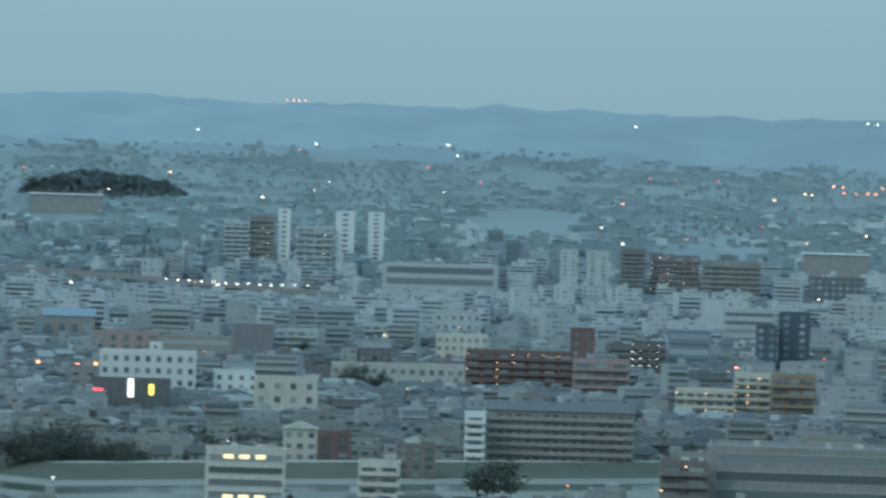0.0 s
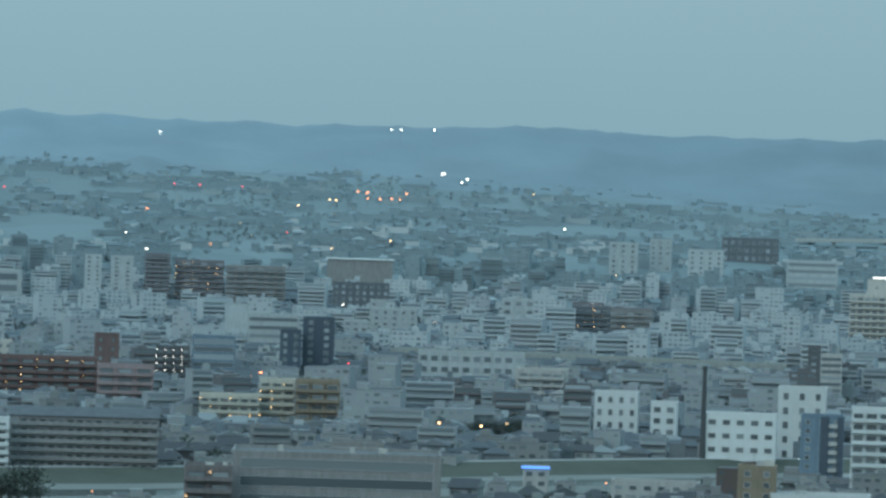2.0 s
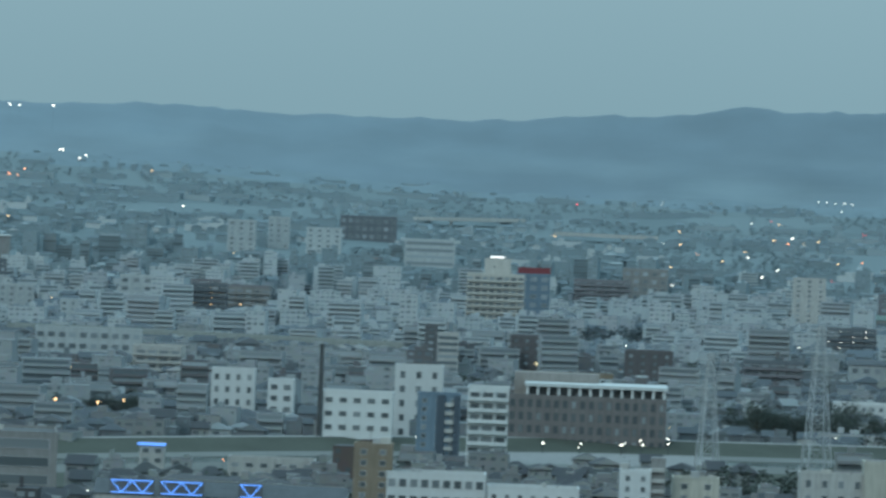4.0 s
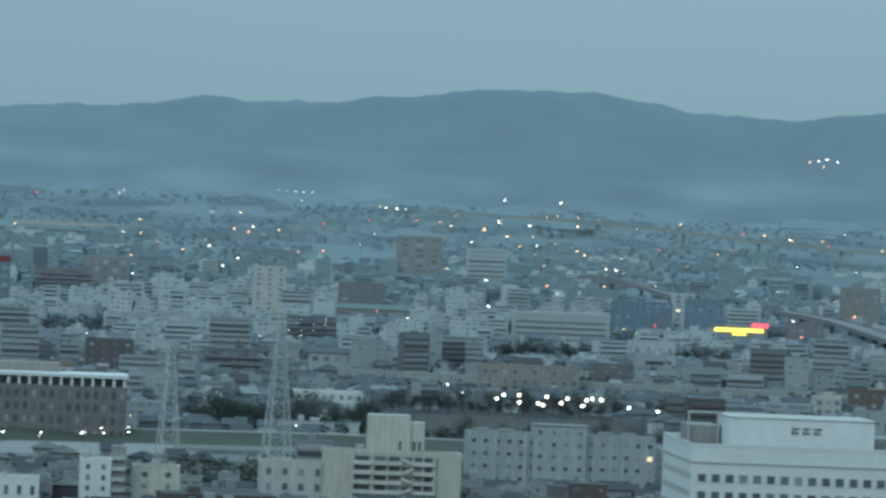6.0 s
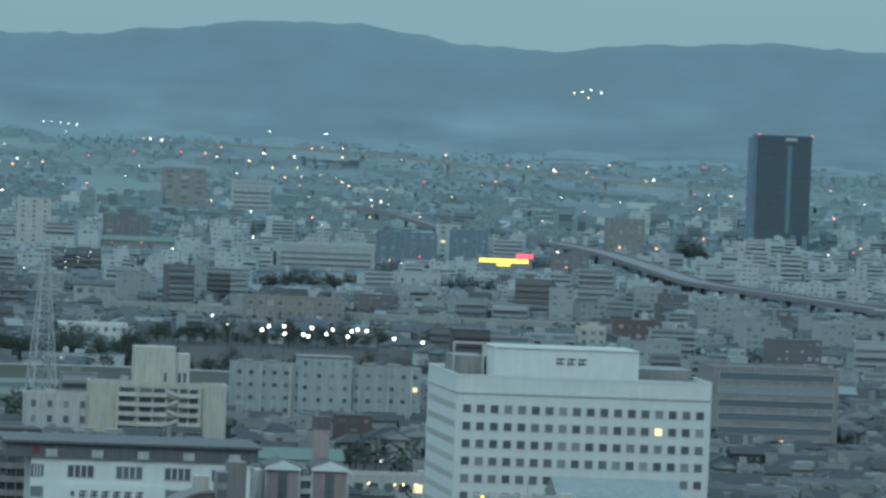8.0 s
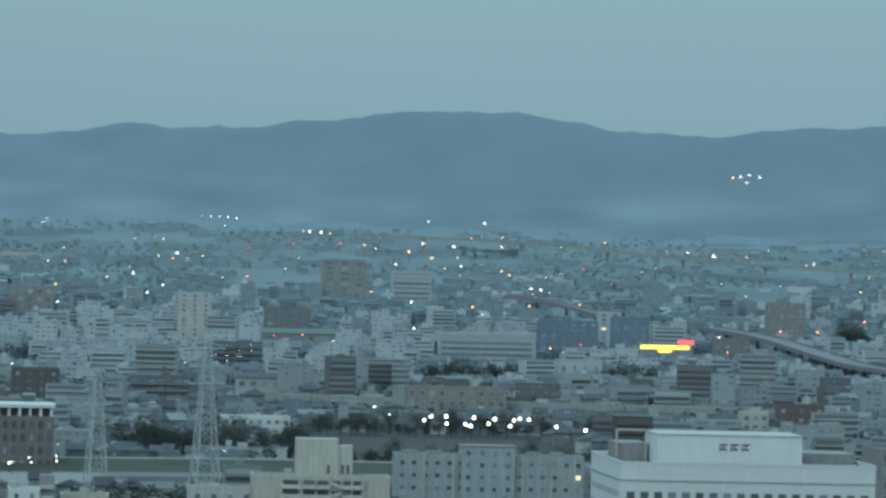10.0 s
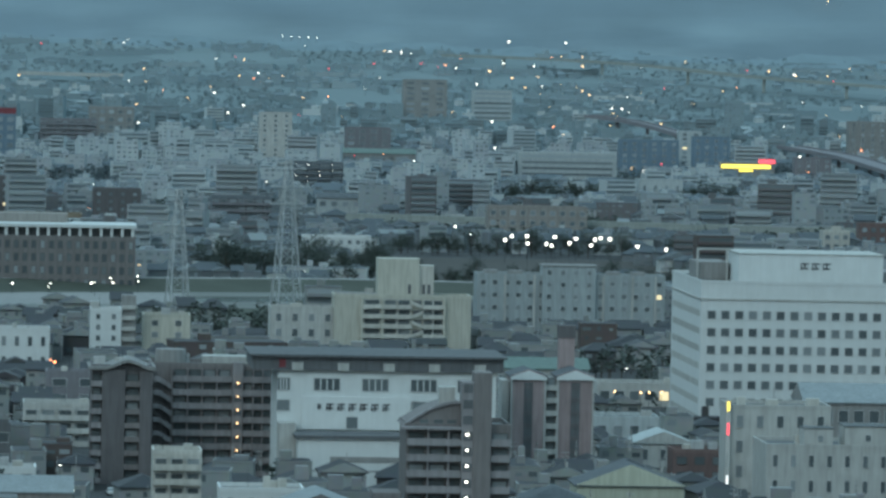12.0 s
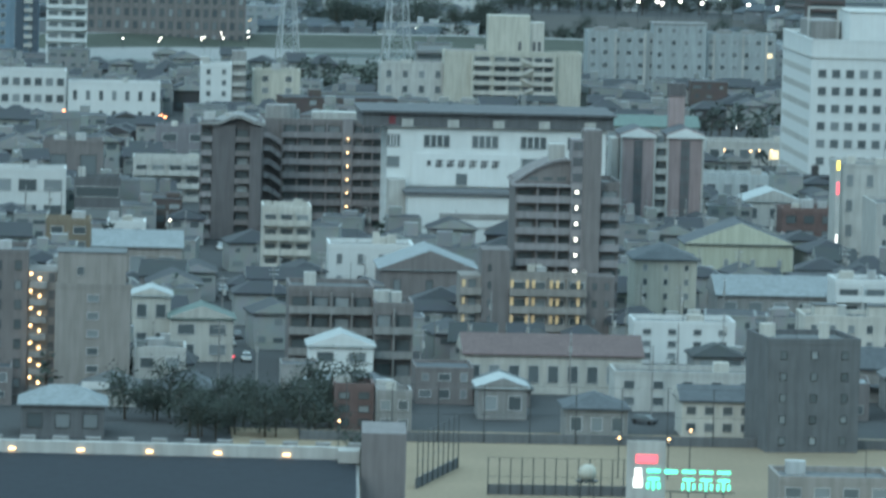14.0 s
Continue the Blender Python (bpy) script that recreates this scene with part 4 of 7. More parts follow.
# ---- river, banks and the sports field ----
RIVER = ((-30.0, 2130.0), (-18.549, 1710), (-12.471, 1810), (-7.270, 1970), (-4.270, 2048), (-0.967, 2082), (12.0, 2030.0))


def bank_d(az):
    """Distance of the far river bank."""
    return float(np.interp(az, [r[0] for r in RIVER], [r[1] for r in RIVER]))


def in_river(az, d):
    b = bank_d(az)
    return az < 0.6 and b - 235 < d < b + 12


def strip(name, label, category, a0, a1, near, far, z0, z1, mat, deep=0.6):
    """A strip of land along the river, between two offsets from the far bank."""
    bm = bmesh.new()
    azs = np.linspace(a0, a1, 60)
    rows = []
    for off, z in ((near, -deep), (near, z0), (far, z1), (far, -deep)):
        rows.append([bm.verts.new((*((bank_d(a) + off) * Vector((math.sin(radians(a)), math.cos(radians(a))))), z)) for a in azs])
    for i in range(3):
        for j in range(len(azs) - 1):
            bm.faces.new((rows[i][j], rows[i][j + 1], rows[i + 1][j + 1], rows[i + 1][j]))
    return tagged(part(name, bm, mat, None), label, category, kind="structure")


m, n, l, b = material("grey_river_water")
b.inputs["Base Color"].default_value = (0.05, 0.07, 0.07, 1)
b.inputs["Roughness"].default_value = 0.12
rip = n.new("ShaderNodeTexNoise")
rip.inputs["Scale"].default_value = 40.0
rb = n.new("ShaderNodeBump")
rb.inputs["Strength"].default_value = 0.2
l.new(rip.outputs["Fac"], rb.inputs["Height"])
l.new(rb.outputs["Normal"], b.inputs["Normal"])
WATER = m
strip("water", "shallow grey river with a rippled surface", "river", -24, 0.6, -95, -60, 0.03, 0.03, WATER)
strip("river_bank", "pale gravel bank along the shallow river", "river bank", -24, 0.6, -60, -34, 0.2, 0.5, GRAVEL)
strip("river_bank", "near river bank with dry grass and gravel", "river bank", -24, 0.6, -150, -95, 0.6, 0.1, GRAVEL)
strip("terrace", "dry grass terrace before the river", "river bank", -24, 0.6, -225, -150, 0.5, 0.6, GRASS)
strip("ramp", "pale concrete ramp up the river bank", "ramp", -5.6, -2.7, -118, -84, 0.3, 2.6, GREY)
strip("levee", "grassy levee slope above the river", "levee", -24, 0.6, -34, -6, 0.4, 4.2, GRASS)
strip("levee_road", "pale paved road on top of the levee", "road", -24, 0.6, -6, 4, 4.25, 4.25, GREY)
strip("levee", "grassy levee slope behind the road", "levee", -24, 0.6, 4, 14, 4.2, 0.2, GRASS)
keep_clear(-4.9, 1885, 60, 130)

courts = thing("sports_courts", "dark floodlit sports courts beyond the levee", "sports courts", 1.0, 2270, GRID)
part("playing_surface", box(-62, 62, -110, 120, -0.4, 0.1), surface("dark_court_clay", (0.062, 0.062, 0.060), rough=0.95, vary=0.3, size=0.04), courts)
tagged(courts, kind="structure")
keep_clear(0.95, 2140, 128, 300)

field = thing("sports_field", "wide school sports field of bare sandy soil", "sports field", 1.321, 770, GRID)
part("playing_surface", box(-60, 66, -110, 74, -0.4, 0.12), SOIL, field)
tagged(field, kind="structure")
keep_clear(1.321, 770, 150, 90)
keep_clear(-3.911, 756, 90, 95)


def net_fence(az, d, length, height, gap, yaw):
    """A tall ball-stop fence: posts, rails and a low dark wall."""
    e = thing("net_fence", "tall ball-stop fence with thin steel posts", "fence", az, d, yaw, "fences round the field")
    n = int(length / gap)
    post = None
    for i in range(n + 1):
        x = -length / 2 + i * gap
        if post is None:
            post = part("post", tube((0, 0, 0), (0, 0, height), 0.10, 0.07), DARKSTEEL, e)
            post.matrix_basis = pose(x, 0, 0)
        else:
            share("post", post.data, e, x, 0, 0)
    for z in (height - 0.1, height * 0.5):
        part("rail", tube((-length / 2, 0, z), (length / 2, 0, z), 0.025, 0.025), DARKSTEEL, e)
    part("low_wall", box(-length / 2, length / 2, 0.1, 0.3, -0.3, 1.6), DARKGREY, e)
    return e


net_fence(1.305, 830, 112, 9, 7.0, GRID)
net_fence(0.251, 768, 22, 5.5, 1.6, GRID)
net_fence(-1.092, 784, 26, 8, 3.2, 78)

# roof in the foreground: a dark deck behind a pale parapet, with lamps along its foot
deck = thing("station_annex", "large flat dark roof with a pale lamp-lit parapet", "building", -3.42, 640, 2.2, z=-0.7)
part("body", box(-48, 16.7, -70, 8, -0.5, 20.4), GREY, deck)
part("roof_deck", box(-47.6, 16.3, -69.6, 4.0, 20.4, 20.55), surface("blue_grey_roof_sheet", (0.024, 0.031, 0.040), rough=0.9, vary=0.15), deck)
part("parapet", box(-48, 16.8, 4.0, 5.0, 20.4, 22.0), LIGHTGREY, deck, "pale concrete parapet")
part("walkway", box(-48, 16.8, 5.0, 8.0, 20.4, 21.6), GREY, deck)
for i in range(17):
    part("parapet_block", box(-47 + i * 3.9, -45.2 + i * 3.9, 7.0, 8.2, 21.6, 22.15), GREY, deck)
for i in range(7):
    part("wall_lamp", box(-40.9 + i * 8.1, -40.1 + i * 8.1, 3.75, 4.0, 20.95, 21.12), WARM, deck, "warm lit ledge lamp")
part("lift_tower", box(16.9, 22.1, -6, 6, -0.5, 25.0), BROWN, deck, "plain brown lift tower")
part("service_box", box(14.2, 16.7, 0.5, 3.4, 20.6, 22.0), LIGHTGREY, deck)
keep_clear(-3.42, 570, 110, 100)

# hotel sign on a rooftop frame
sign = thing("hotel_sign", "rooftop sign with green lit letters on a pale panel", "sign", 1.093, 698, 0)
part("building_top", box(-6, 14, -2, 12, -0.5, 7.4), GREY, sign)
part("panel", box(-2.5, 2.5, 0.0, 0.5, 7.4, 16.6), LIGHTGREY, sign, "pale grey sign panel")
part("red_letters", box(-1.3, 1.4, -0.14, 0.0, 13.8, 14.8), REDLIT, sign, "red lit lettering")
bm = box(-1.6, -0.4, -0.14, 0.0, 10.6, 11.9)
add_box(bm, -1.45, -0.55, -0.14, 0.0, 11.9, 13.1)
part("emblem", bm, WHITELIT, sign, "white lit emblem")
part("sign_frame", box(-0.3, 11.4, 0.05, 0.2, 10.1, 10.25), DARKSTEEL, sign)
for i in range(5):
    x = 0.1 + i * 2.25
    bm = box(x, x + 1.75, -0.2, 0.0, 12.6, 13.0)
    add_box(bm, x + 0.1, x + 1.65, -0.2, 0.0, 11.6 if i != 1 else 12.5, 11.95 if i != 1 else 12.7)
    if i != 1:
        add_box(bm, x + 0.72, x + 1.05, -0.2, 0.0, 10.4, 11.6)
        add_box(bm, x, x + 0.35, -0.2, 0.0, 10.5, 11.3)
        add_box(bm, x + 1.4, x + 1.75, -0.2, 0.0, 10.5, 11.3)
    part("letter_bar", bm, GREENLIT, sign, "green lit letter")
    part("letter_post", box(x + 0.8, x + 0.95, 0.05, 0.2, 7.4, 10.1), DARKSTEEL, sign)

tank = thing("water_tower", "pale round water tank on steel legs", "water tower", 0.478, 722, 0)
bm = bmesh.new()
bmesh.ops.create_uvsphere(bm, u_segments=14, v_segments=8, radius=1.25, matrix=Matrix.Translation((0, 0, 9.3)) @ Matrix.Diagonal((1, 1, 0.95, 1)))
part("tank", bm, CREAM, tank)
for x, y in ((-0.8, -0.8), (0.8, -0.8), (0.8, 0.8), (-0.8, 0.8)):
    part("leg", tube((x * 1.5, y * 1.5, 0), (x, y, 8.4), 0.12, 0.1), DARKSTEEL, tank)
part("platform", tube((0, 0, 8.1), (0, 0, 8.3), 1.5, 1.5, 12), DARKSTEEL, tank)
building("school_building", "beige school wing with a dark flat roof", 3.1, 748, 16, 5.6, 12, BEIGE, 2, 4, "windows", category="school", ww=0.5)


# ---- elevated roads ----
def viaduct(label, pts, z, width, gap, mat=CONCRETE, thick=1.8, category="elevated road"):
    """A road or railway on piers. pts: (azimuth, distance) along it."""
    c = [spot(a, d) for a, d in pts]
    e = new("viaduct")
    e.matrix_world = Matrix.Translation(c[0])
    tagged(e, label, category)
    line = []
    for p, q in zip(c, c[1:]):
        k = max(2, int((q - p).length / 25))
        line += [p.lerp(q, i / k) for i in range(k)]
    line.append(c[-1])
    for _ in range(6):
        line = [line[0]] + [(line[i - 1] + line[i] * 2 + line[i + 1]) / 4 for i in range(1, len(line) - 1)] + [line[-1]]
    def ribbon(name, lo, hi, o0, o1, mt):
        bm = bmesh.new()
        rings = []
        for i, p in enumerate(line):
            t = (line[min(i + 1, len(line) - 1)] - line[max(i - 1, 0)])
            t.z = 0
            s = Vector((t.y, -t.x, 0)).normalized()
            b0 = p - c[0]
            rings.append([bm.verts.new(b0 + s * o + Vector((0, 0, h))) for o, h in ((o0, lo), (o1, lo), (o1, hi), (o0, hi))])
        for r, q in zip(rings, rings[1:]):
            for i in range(4):
                bm.faces.new((r[i], r[(i + 1) % 4], q[(i + 1) % 4], q[i]))
        bm.faces.new(rings[0])
        bm.faces.new(rings[-1][::-1])
        bmesh.ops.recalc_face_normals(bm, faces=bm.faces)
        part(name, bm, mt, e)
    ribbon("deck", z - thick, z, -width / 2, width / 2, mat)
    ribbon("parapet", z, z + 1.1, -width / 2, -width / 2 + 0.3, mat)
    ribbon("parapet", z, z + 1.1, width / 2 - 0.3, width / 2, mat)
    run, pier = 0.0, None
    for p, q in zip(line, line[1:]):
        run += (q - p).length
        if run > gap:
            run = 0.0
            o = p - c[0]
            if pier is None:
                pier = part("pier", box(-1.2, 1.2, -1.2, 1.2, -12, z - thick + 0.05), mat, e)
                pier.matrix_basis = Matrix.Translation(o)
            else:
                share("pier", pier.data, e, o.x, o.y, o.z)
        TAKEN.append((p.x, p.y, width / 2 + 1, (q - p).length / 2 + 2, 0.0))
        SIGHT.append((math.degrees(math.atan2(p.x, p.y)), math.hypot(p.x, p.y), math.degrees(14 / math.hypot(p.x, p.y)), z * 1.7, p.z))
    return e


viaduct("curving concrete expressway on tall piers", ((3.561, 3984), (4.095, 3928), (4.633, 3728), (5.170, 3350), (5.998, 3176), (7.179, 2946)), 11, 18, 40, MAUVE)
viaduct("long elevated road across the far plain", ((-0.075, 4612), (1.224, 4616), (2.050, 4610), (2.996, 4534), (5.347, 4452)), 12, 10, 60, GREENGREY, thick=1.2)
viaduct("dark ramp of the elevated road", ((1.473, 4206), (1.768, 4204), (2.124, 4150), (2.539, 4058)), 10, 10, 40, MAUVE)
viaduct("pale low railway viaduct beyond the sports courts", ((-0.984, 2702), (1.499, 2660), (3.564, 2642), (4.799, 2636)), 7, 14, 30, GREENGREY, category="railway viaduct")
viaduct("long pale railway viaduct across the town", ((-10.099, 3082), (-8.266, 3052), (-5.782, 2994)), 7, 14, 30, GREENGREY, thick=3.5, category="railway viaduct")
viaduct("road bridge with a row of lamps", ((-19.551, 3974), (-18.021, 3946), (-16.722, 3878), (-15.539, 3840)), 6, 12, 35, GREY)
viaduct("pale flat railway embankment wall", ((-4.474, 4460), (-3.384, 4458)), 6, 10, 60, LIGHTGREY, category="railway viaduct")
viaduct("pale long shed roof line on the plain", ((-5.924, 4508), (-4.803, 4544)), 6, 10, 60, LIGHTGREY, category="railway viaduct")


# ---- pylons and the tall chimney ----
def pylon(label, az, d, h):
    e = thing("power_pylon", label, "pylon", az, d, 20, "power pylons")
    b, t = h * 0.085, h * 0.018
    for sx, sy in ((-1, -1), (1, -1), (1, 1), (-1, 1)):
        part("leg", tube((sx * b, sy * b, -0.5), (sx * t, sy * t, h), 0.32, 0.16, 4), STEEL, e)
    bm = bmesh.new()
    n = 9
    for i in range(n):
        z0, z1 = h * (i / n) ** 0.85, h * ((i + 1) / n) ** 0.85
        r0, r1 = b + (t - b) * z0 / h, b + (t - b) * z1 / h
        for p, q in (((-1, -1), (1, -1)), ((1, -1), (1, 1)), ((1, 1), (-1, 1)), ((-1, 1), (-1, -1))):
            add_tube(bm, (p[0] * r0, p[1] * r0, z0), (q[0] * r1, q[1] * r1, z1), 0.13, 0.13, 3)
            add_tube(bm, (q[0] * r0, q[1] * r0, z0), (p[0] * r1, p[1] * r1, z1), 0.13, 0.13, 3)
            add_tube(bm, (p[0] * r1, p[1] * r1, z1), (q[0] * r1, q[1] * r1, z1), 0.11, 0.11, 3)
    part("lattice", bm, STEEL, e)
    for k in (0.70, 0.82, 0.94):
        bm = tube((-h * 0.13, 0, h * k), (h * 0.13, 0, h * k), 0.22, 0.22, 4)
        add_tube(bm, (-h * 0.13, 0, h * k), (0, 0, h * (k + 0.05)), 0.14, 0.14, 3)
        add_tube(bm, (h * 0.13, 0, h * k), (0, 0, h * (k + 0.05)), 0.14, 0.14, 3)
        part("cross_arm", bm, STEEL, e)


pylon("tall galvanised lattice pylon on the river bank", -1.643, 1954, 52)
pylon("galvanised lattice pylon behind the white flats", -2.781, 1920, 42)
chimney = thing("chimney", "slender dark steel chimney beside the hospital", "chimney", -6.845, 1982, 0)
part("shaft", tube((0, 0, -0.5), (0, 0, 37.0), 1.1, 0.75, 12), DARKSTEEL, chimney)
part("collar", tube((0, 0, 36.2), (0, 0, 37.6), 1.0, 1.0, 12), DARKSTEEL, chimney)

# ---- details of the large buildings ----
w, h, dep = SIZES[hall_block.name]
for k in range(6):
    for i in range(18):
        share("window", window_mesh(1.9, 1.9, ROOMLIT if (i, k) in ((14, 1),) else GLASS), hall_block, -w / 2 + 2.7 + i * (w - 5.4) / 17, 0, h - 7.6 - k * 4.35)
for k in range(7):
    part("side_window", box(-w / 2 - 0.05, -w / 2, 2, dep - 2, h - 8.2 - k * 4.35, h - 6.6 - k * 4.35), LIGHTGREY, hall_block)
part("cornice", box(-w / 2 - 0.25, w / 2 + 0.25, -0.25, dep + 0.25, h - 3.9, h - 3.5), LIGHTGREY, hall_block)
top_hall = part("rooftop_hall", box(-w / 2 + 10, -w / 2 + 46.5, 6, 30, h, h + 7.4), WHITE, hall_block)
part("roof_cap", box(-w / 2 + 9.8, -w / 2 + 46.7, 5.8, 30.2, h + 7.4, h + 7.7), LIGHTGREY, top_hall)
for i in range(3):
    x = -w / 2 + 25.6 + i * 2.8
    bm = box(x, x + 2.1, 5.9, 6.0, h + 5.0, h + 5.4)
    add_box(bm, x + 0.2, x + 1.9, 5.9, 6.0, h + 3.8, h + 4.2)
    add_box(bm, x + 0.85, x + 1.25, 5.9, 6.0, h + 4.2, h + 5.0)
    add_box(bm, x, x + 0.35, 5.9, 6.0, h + 3.6, h + 4.8)
    part("sign_bar", bm, DARKGREY, top_hall)
for x in (-w / 2 + 1.5, -w / 2 + 9.0):
    part("frame_post", box(x - 0.25, x + 0.25, 20, 20.5, h, h + 8.2), LIGHTGREY, hall_block)
part("frame_beam", box(-w / 2 + 1.5, -w / 2 + 9.8, 20, 20.5, h + 7.7, h + 8.2), LIGHTGREY, hall_block)
part("plant_screen", box(-w / 2 + 2, -w / 2 + 9.6, 21, 40, h, h + 4.6), GREY, hall_block)
part("plant_screen", box(w / 2 - 17, w / 2 - 1, 25, 45, h, h + 2.6), GREY, hall_block)

w, h, dep = SIZES[bank.name]
dark_roof = part("roof_band", box(-w / 2 - 5.5, w / 2 + 1.5, -0.8, dep + 1, h, h + 2.9), DARKGREY, bank, "dark slatted roof storey")
part("roof_lid", box(-w / 2 - 6.2, w / 2 + 2.2, -1.8, dep + 1.5, h + 2.9, h + 3.4), DARKGREY, dark_roof)
for i in range(5):
    part("roof_pier", box(-w / 2 + 3 + i * 9.8, -w / 2 + 5.4 + i * 9.8, -1.2, -0.8, h, h + 1.7), LIGHTGREY, dark_roof)
part("flag_panel", box(-w / 2 + 0.2, -w / 2 + 1.6, -0.95, -0.8, h + 0.6, h + 2.4), REDPAINT, dark_roof)
for x, ww_ in ((-22.2, 2.6), (-12.9, 5.4), (-2.5, 5.4), (7.9, 5.4), (17.6, 4.6)):
    wd = share("window", window_mesh(ww_, 2.5), bank, x, 0, h - 3.0)
    for j in range(1, 4):
        part("mullion", box(x - ww_ / 2 + ww_ * j / 4 - 0.12, x - ww_ / 2 + ww_ * j / 4 + 0.12, -0.16, 0, h - 4.2, h - 1.8), WHITE, bank)
for x, ww_ in ((-22.2, 2.6), (7.6, 4.0), (17.0, 4.0)):
    share("window", window_mesh(ww_, 2.2), bank, x, 0, h - 7.6)
part("ledge", box(-w / 2 - 0.3, w / 2 + 0.3, -0.4, 0, h - 0.4, h - 0.05), LIGHTGREY, bank)
frieze = part("sign_panel", box(-18.2, 5.2, -0.45, 0, h - 12.6, h - 5.6), WHITE, bank, "white sign panel with dark lettering")
for i in range(6):
    x = -13.0 + i * 2.42
    bm = box(x, x + 1.6, -0.58, -0.45, h - 7.4, h - 7.05)
    add_box(bm, x + 0.6, x + 1.0, -0.58, -0.45, h - 8.6, h - 7.05)
    add_box(bm, x + 0.1, x + 1.5, -0.58, -0.45, h - 8.2, h - 7.9)
    add_box(bm, x - 0.05, x + 0.3, -0.58, -0.45, h - 8.6, h - 7.6)
    part("letter_bar", bm, DARKGREY, frieze)
part("letter_bar", box(-14.9, -14.1, -0.58, -0.45, h - 8.3, h - 7.2), DARKGREY, frieze)
part("door_recess", box(-8.6, -6.2, -0.52, -0.44, h - 12.4, h - 9.9), GLASS, bank)
annex = part("annex", box(-19.6, 3.6, -14, -0.46, -0.5, h - 13.6), WHITE, bank, "low white annex with a slot window")
part("annex_roof", box(-20.4, 4.4, -14.6, -0.46, h - 13.6, h - 12.9), DARKGREY, annex)
part("slot_window", box(-12.8, 3.5, -14.12, -14, h - 18.6, h - 17.4), GREY, annex)
part("annex_band", box(-19.65, 3.65, -14.08, -14, h - 20.6, h - 20.3), GREY, annex)
part("side_wing", box(-w / 2 + 0.1, -19.7, -6, -0.05, -0.5, h - 11.0), LIGHTGREY, bank)

w, h, dep = SIZES[arch_tower.name]
bm = bmesh.new()
n = 14
pts = [(-w / 2 - 0.6 + 10.4 * i / n, 0.2 + 4.3 * math.sin(math.pi * 0.54 * i / n)) for i in range(n + 1)]
fr = [bm.verts.new((x, 0.6, h + z)) for x, z in pts]
bk = [bm.verts.new((x, dep, h + z)) for x, z in pts]
f0 = [bm.verts.new((x, 0.6, h - 0.2)) for x, z in pts]
for i in range(n):
    bm.faces.new((fr[i], fr[i + 1], bk[i + 1], bk[i]))
    bm.faces.new((f0[i], f0[i + 1], fr[i + 1], fr[i]))
part("arched_roof", bm, BROWN, arch_tower)
bm = bmesh.new()
rim = [[bm.verts.new((x, y, h + z + dz)) for x, z in pts] for y, dz in ((0.5, -0.1), (0.1, -0.1), (0.1, 0.35), (1.2, 0.35))]
for r, q in zip(rim, rim[1:]):
    for i in range(n):
        bm.faces.new((r[i], r[i + 1], q[i + 1], q[i]))
part("roof_rim", bm, MAUVETILE, arch_tower)
part("top_ledge", box(-w / 2 - 1.0, 0.4, -1.9, 0.4, h - 0.1, h + 0.35), MAUVETILE, arch_tower)
for x in (-6.2, -3.6, -1.2):
    part("attic_window", box(x - 0.8, x + 0.8, 0.5, 0.58, h + 0.5, h + 1.5), GLASS, arch_tower)
part("stair_tower", box(0.42, 2.5, -1.9, 4, -0.5, h + 8.4), MAUVETILE, arch_tower)
part("lift_shaft", box(2.52, 5.7, -2.1, 4, -0.5, h + 10.2), BROWN, arch_tower)
part("roof_unit", box(-3.2, -0.4, 4, 7, h + 3, h + 7.2), LIGHTGREY, arch_tower)
# Dark sheets on the shaft take the place of shade inside its openings.
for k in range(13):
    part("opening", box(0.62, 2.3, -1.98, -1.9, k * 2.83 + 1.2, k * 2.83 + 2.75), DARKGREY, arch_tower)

w, h, dep = SIZES[lit_wing.name]
part("side_block", box(-w / 2 - 5.0, -w / 2 - 0.02, -0.3, 9, -0.5, h + 4.7), BROWN, lit_wing, "plain brown windowless block")
for k in range(5):
    share("window", window_mesh(0.5, 1.2, GLASS, DARKSTEEL), lit_wing, -w / 2 - 3.6, -0.3, 2.0 + k * 3.1)
part("end_block", box(-w / 2 - 8.8, -w / 2 - 5.02, 0.3, 9, -0.5, h), BEIGE, lit_wing)
part("end_block", box(w / 2 + 0.02, w / 2 + 5.0, 0.2, 9, -0.5, h + 0.3), BROWN, lit_wing)
fh = (h - 0.3) / 4
for k in range(4):
    share("balcony", balcony_mesh(3.6, 1, 1.1, 1.1, BEIGE, fh), lit_wing, -w / 2 - 6.9, 0.3, k * fh + 0.3)
    share("window", window_mesh(1.2, 1.6, GLASS, DARKSTEEL), lit_wing, -w / 2 - 6.6, 0.3, k * fh + 1.9)
    # Emitting boxes take the place of lamplight on the gallery walls.
    part("lit_wall_patch", box(-w / 2 - 8.3, -w / 2 - 7.9, 0.2, 0.3, k * fh + 1.5, k * fh + 2.7), DIMLIT, lit_wing, "glowing box for a lamp-lit wall patch")
    for x in (-6.4, -3.7, -2.6, 0.6, 1.7, 5.4):
        part("lit_wall_patch", box(x - 0.26, x + 0.26, -0.24, -0.15, k * fh + 1.5, k * fh + 2.85), DIMLIT, lit_wing, "glowing box for a lamp-lit wall patch")
    for x in (w / 2 + 1.4, w / 2 + 3.6):
        share("window", window_mesh(0.7, 1.1, GLASS, DARKSTEEL), lit_wing, x, 0.2, k * fh + 1.9)

w, h, dep = SIZES[curved_block.name]
bm = bmesh.new()
pts = [(-w / 2 - 0.8 + (w + 1.6) * i / 18, 1.5 * math.sin(math.pi * min(1.0, max(0.0, i / 18 * 1.6 - 0.45))) ** 1.5) for i in range(19)]
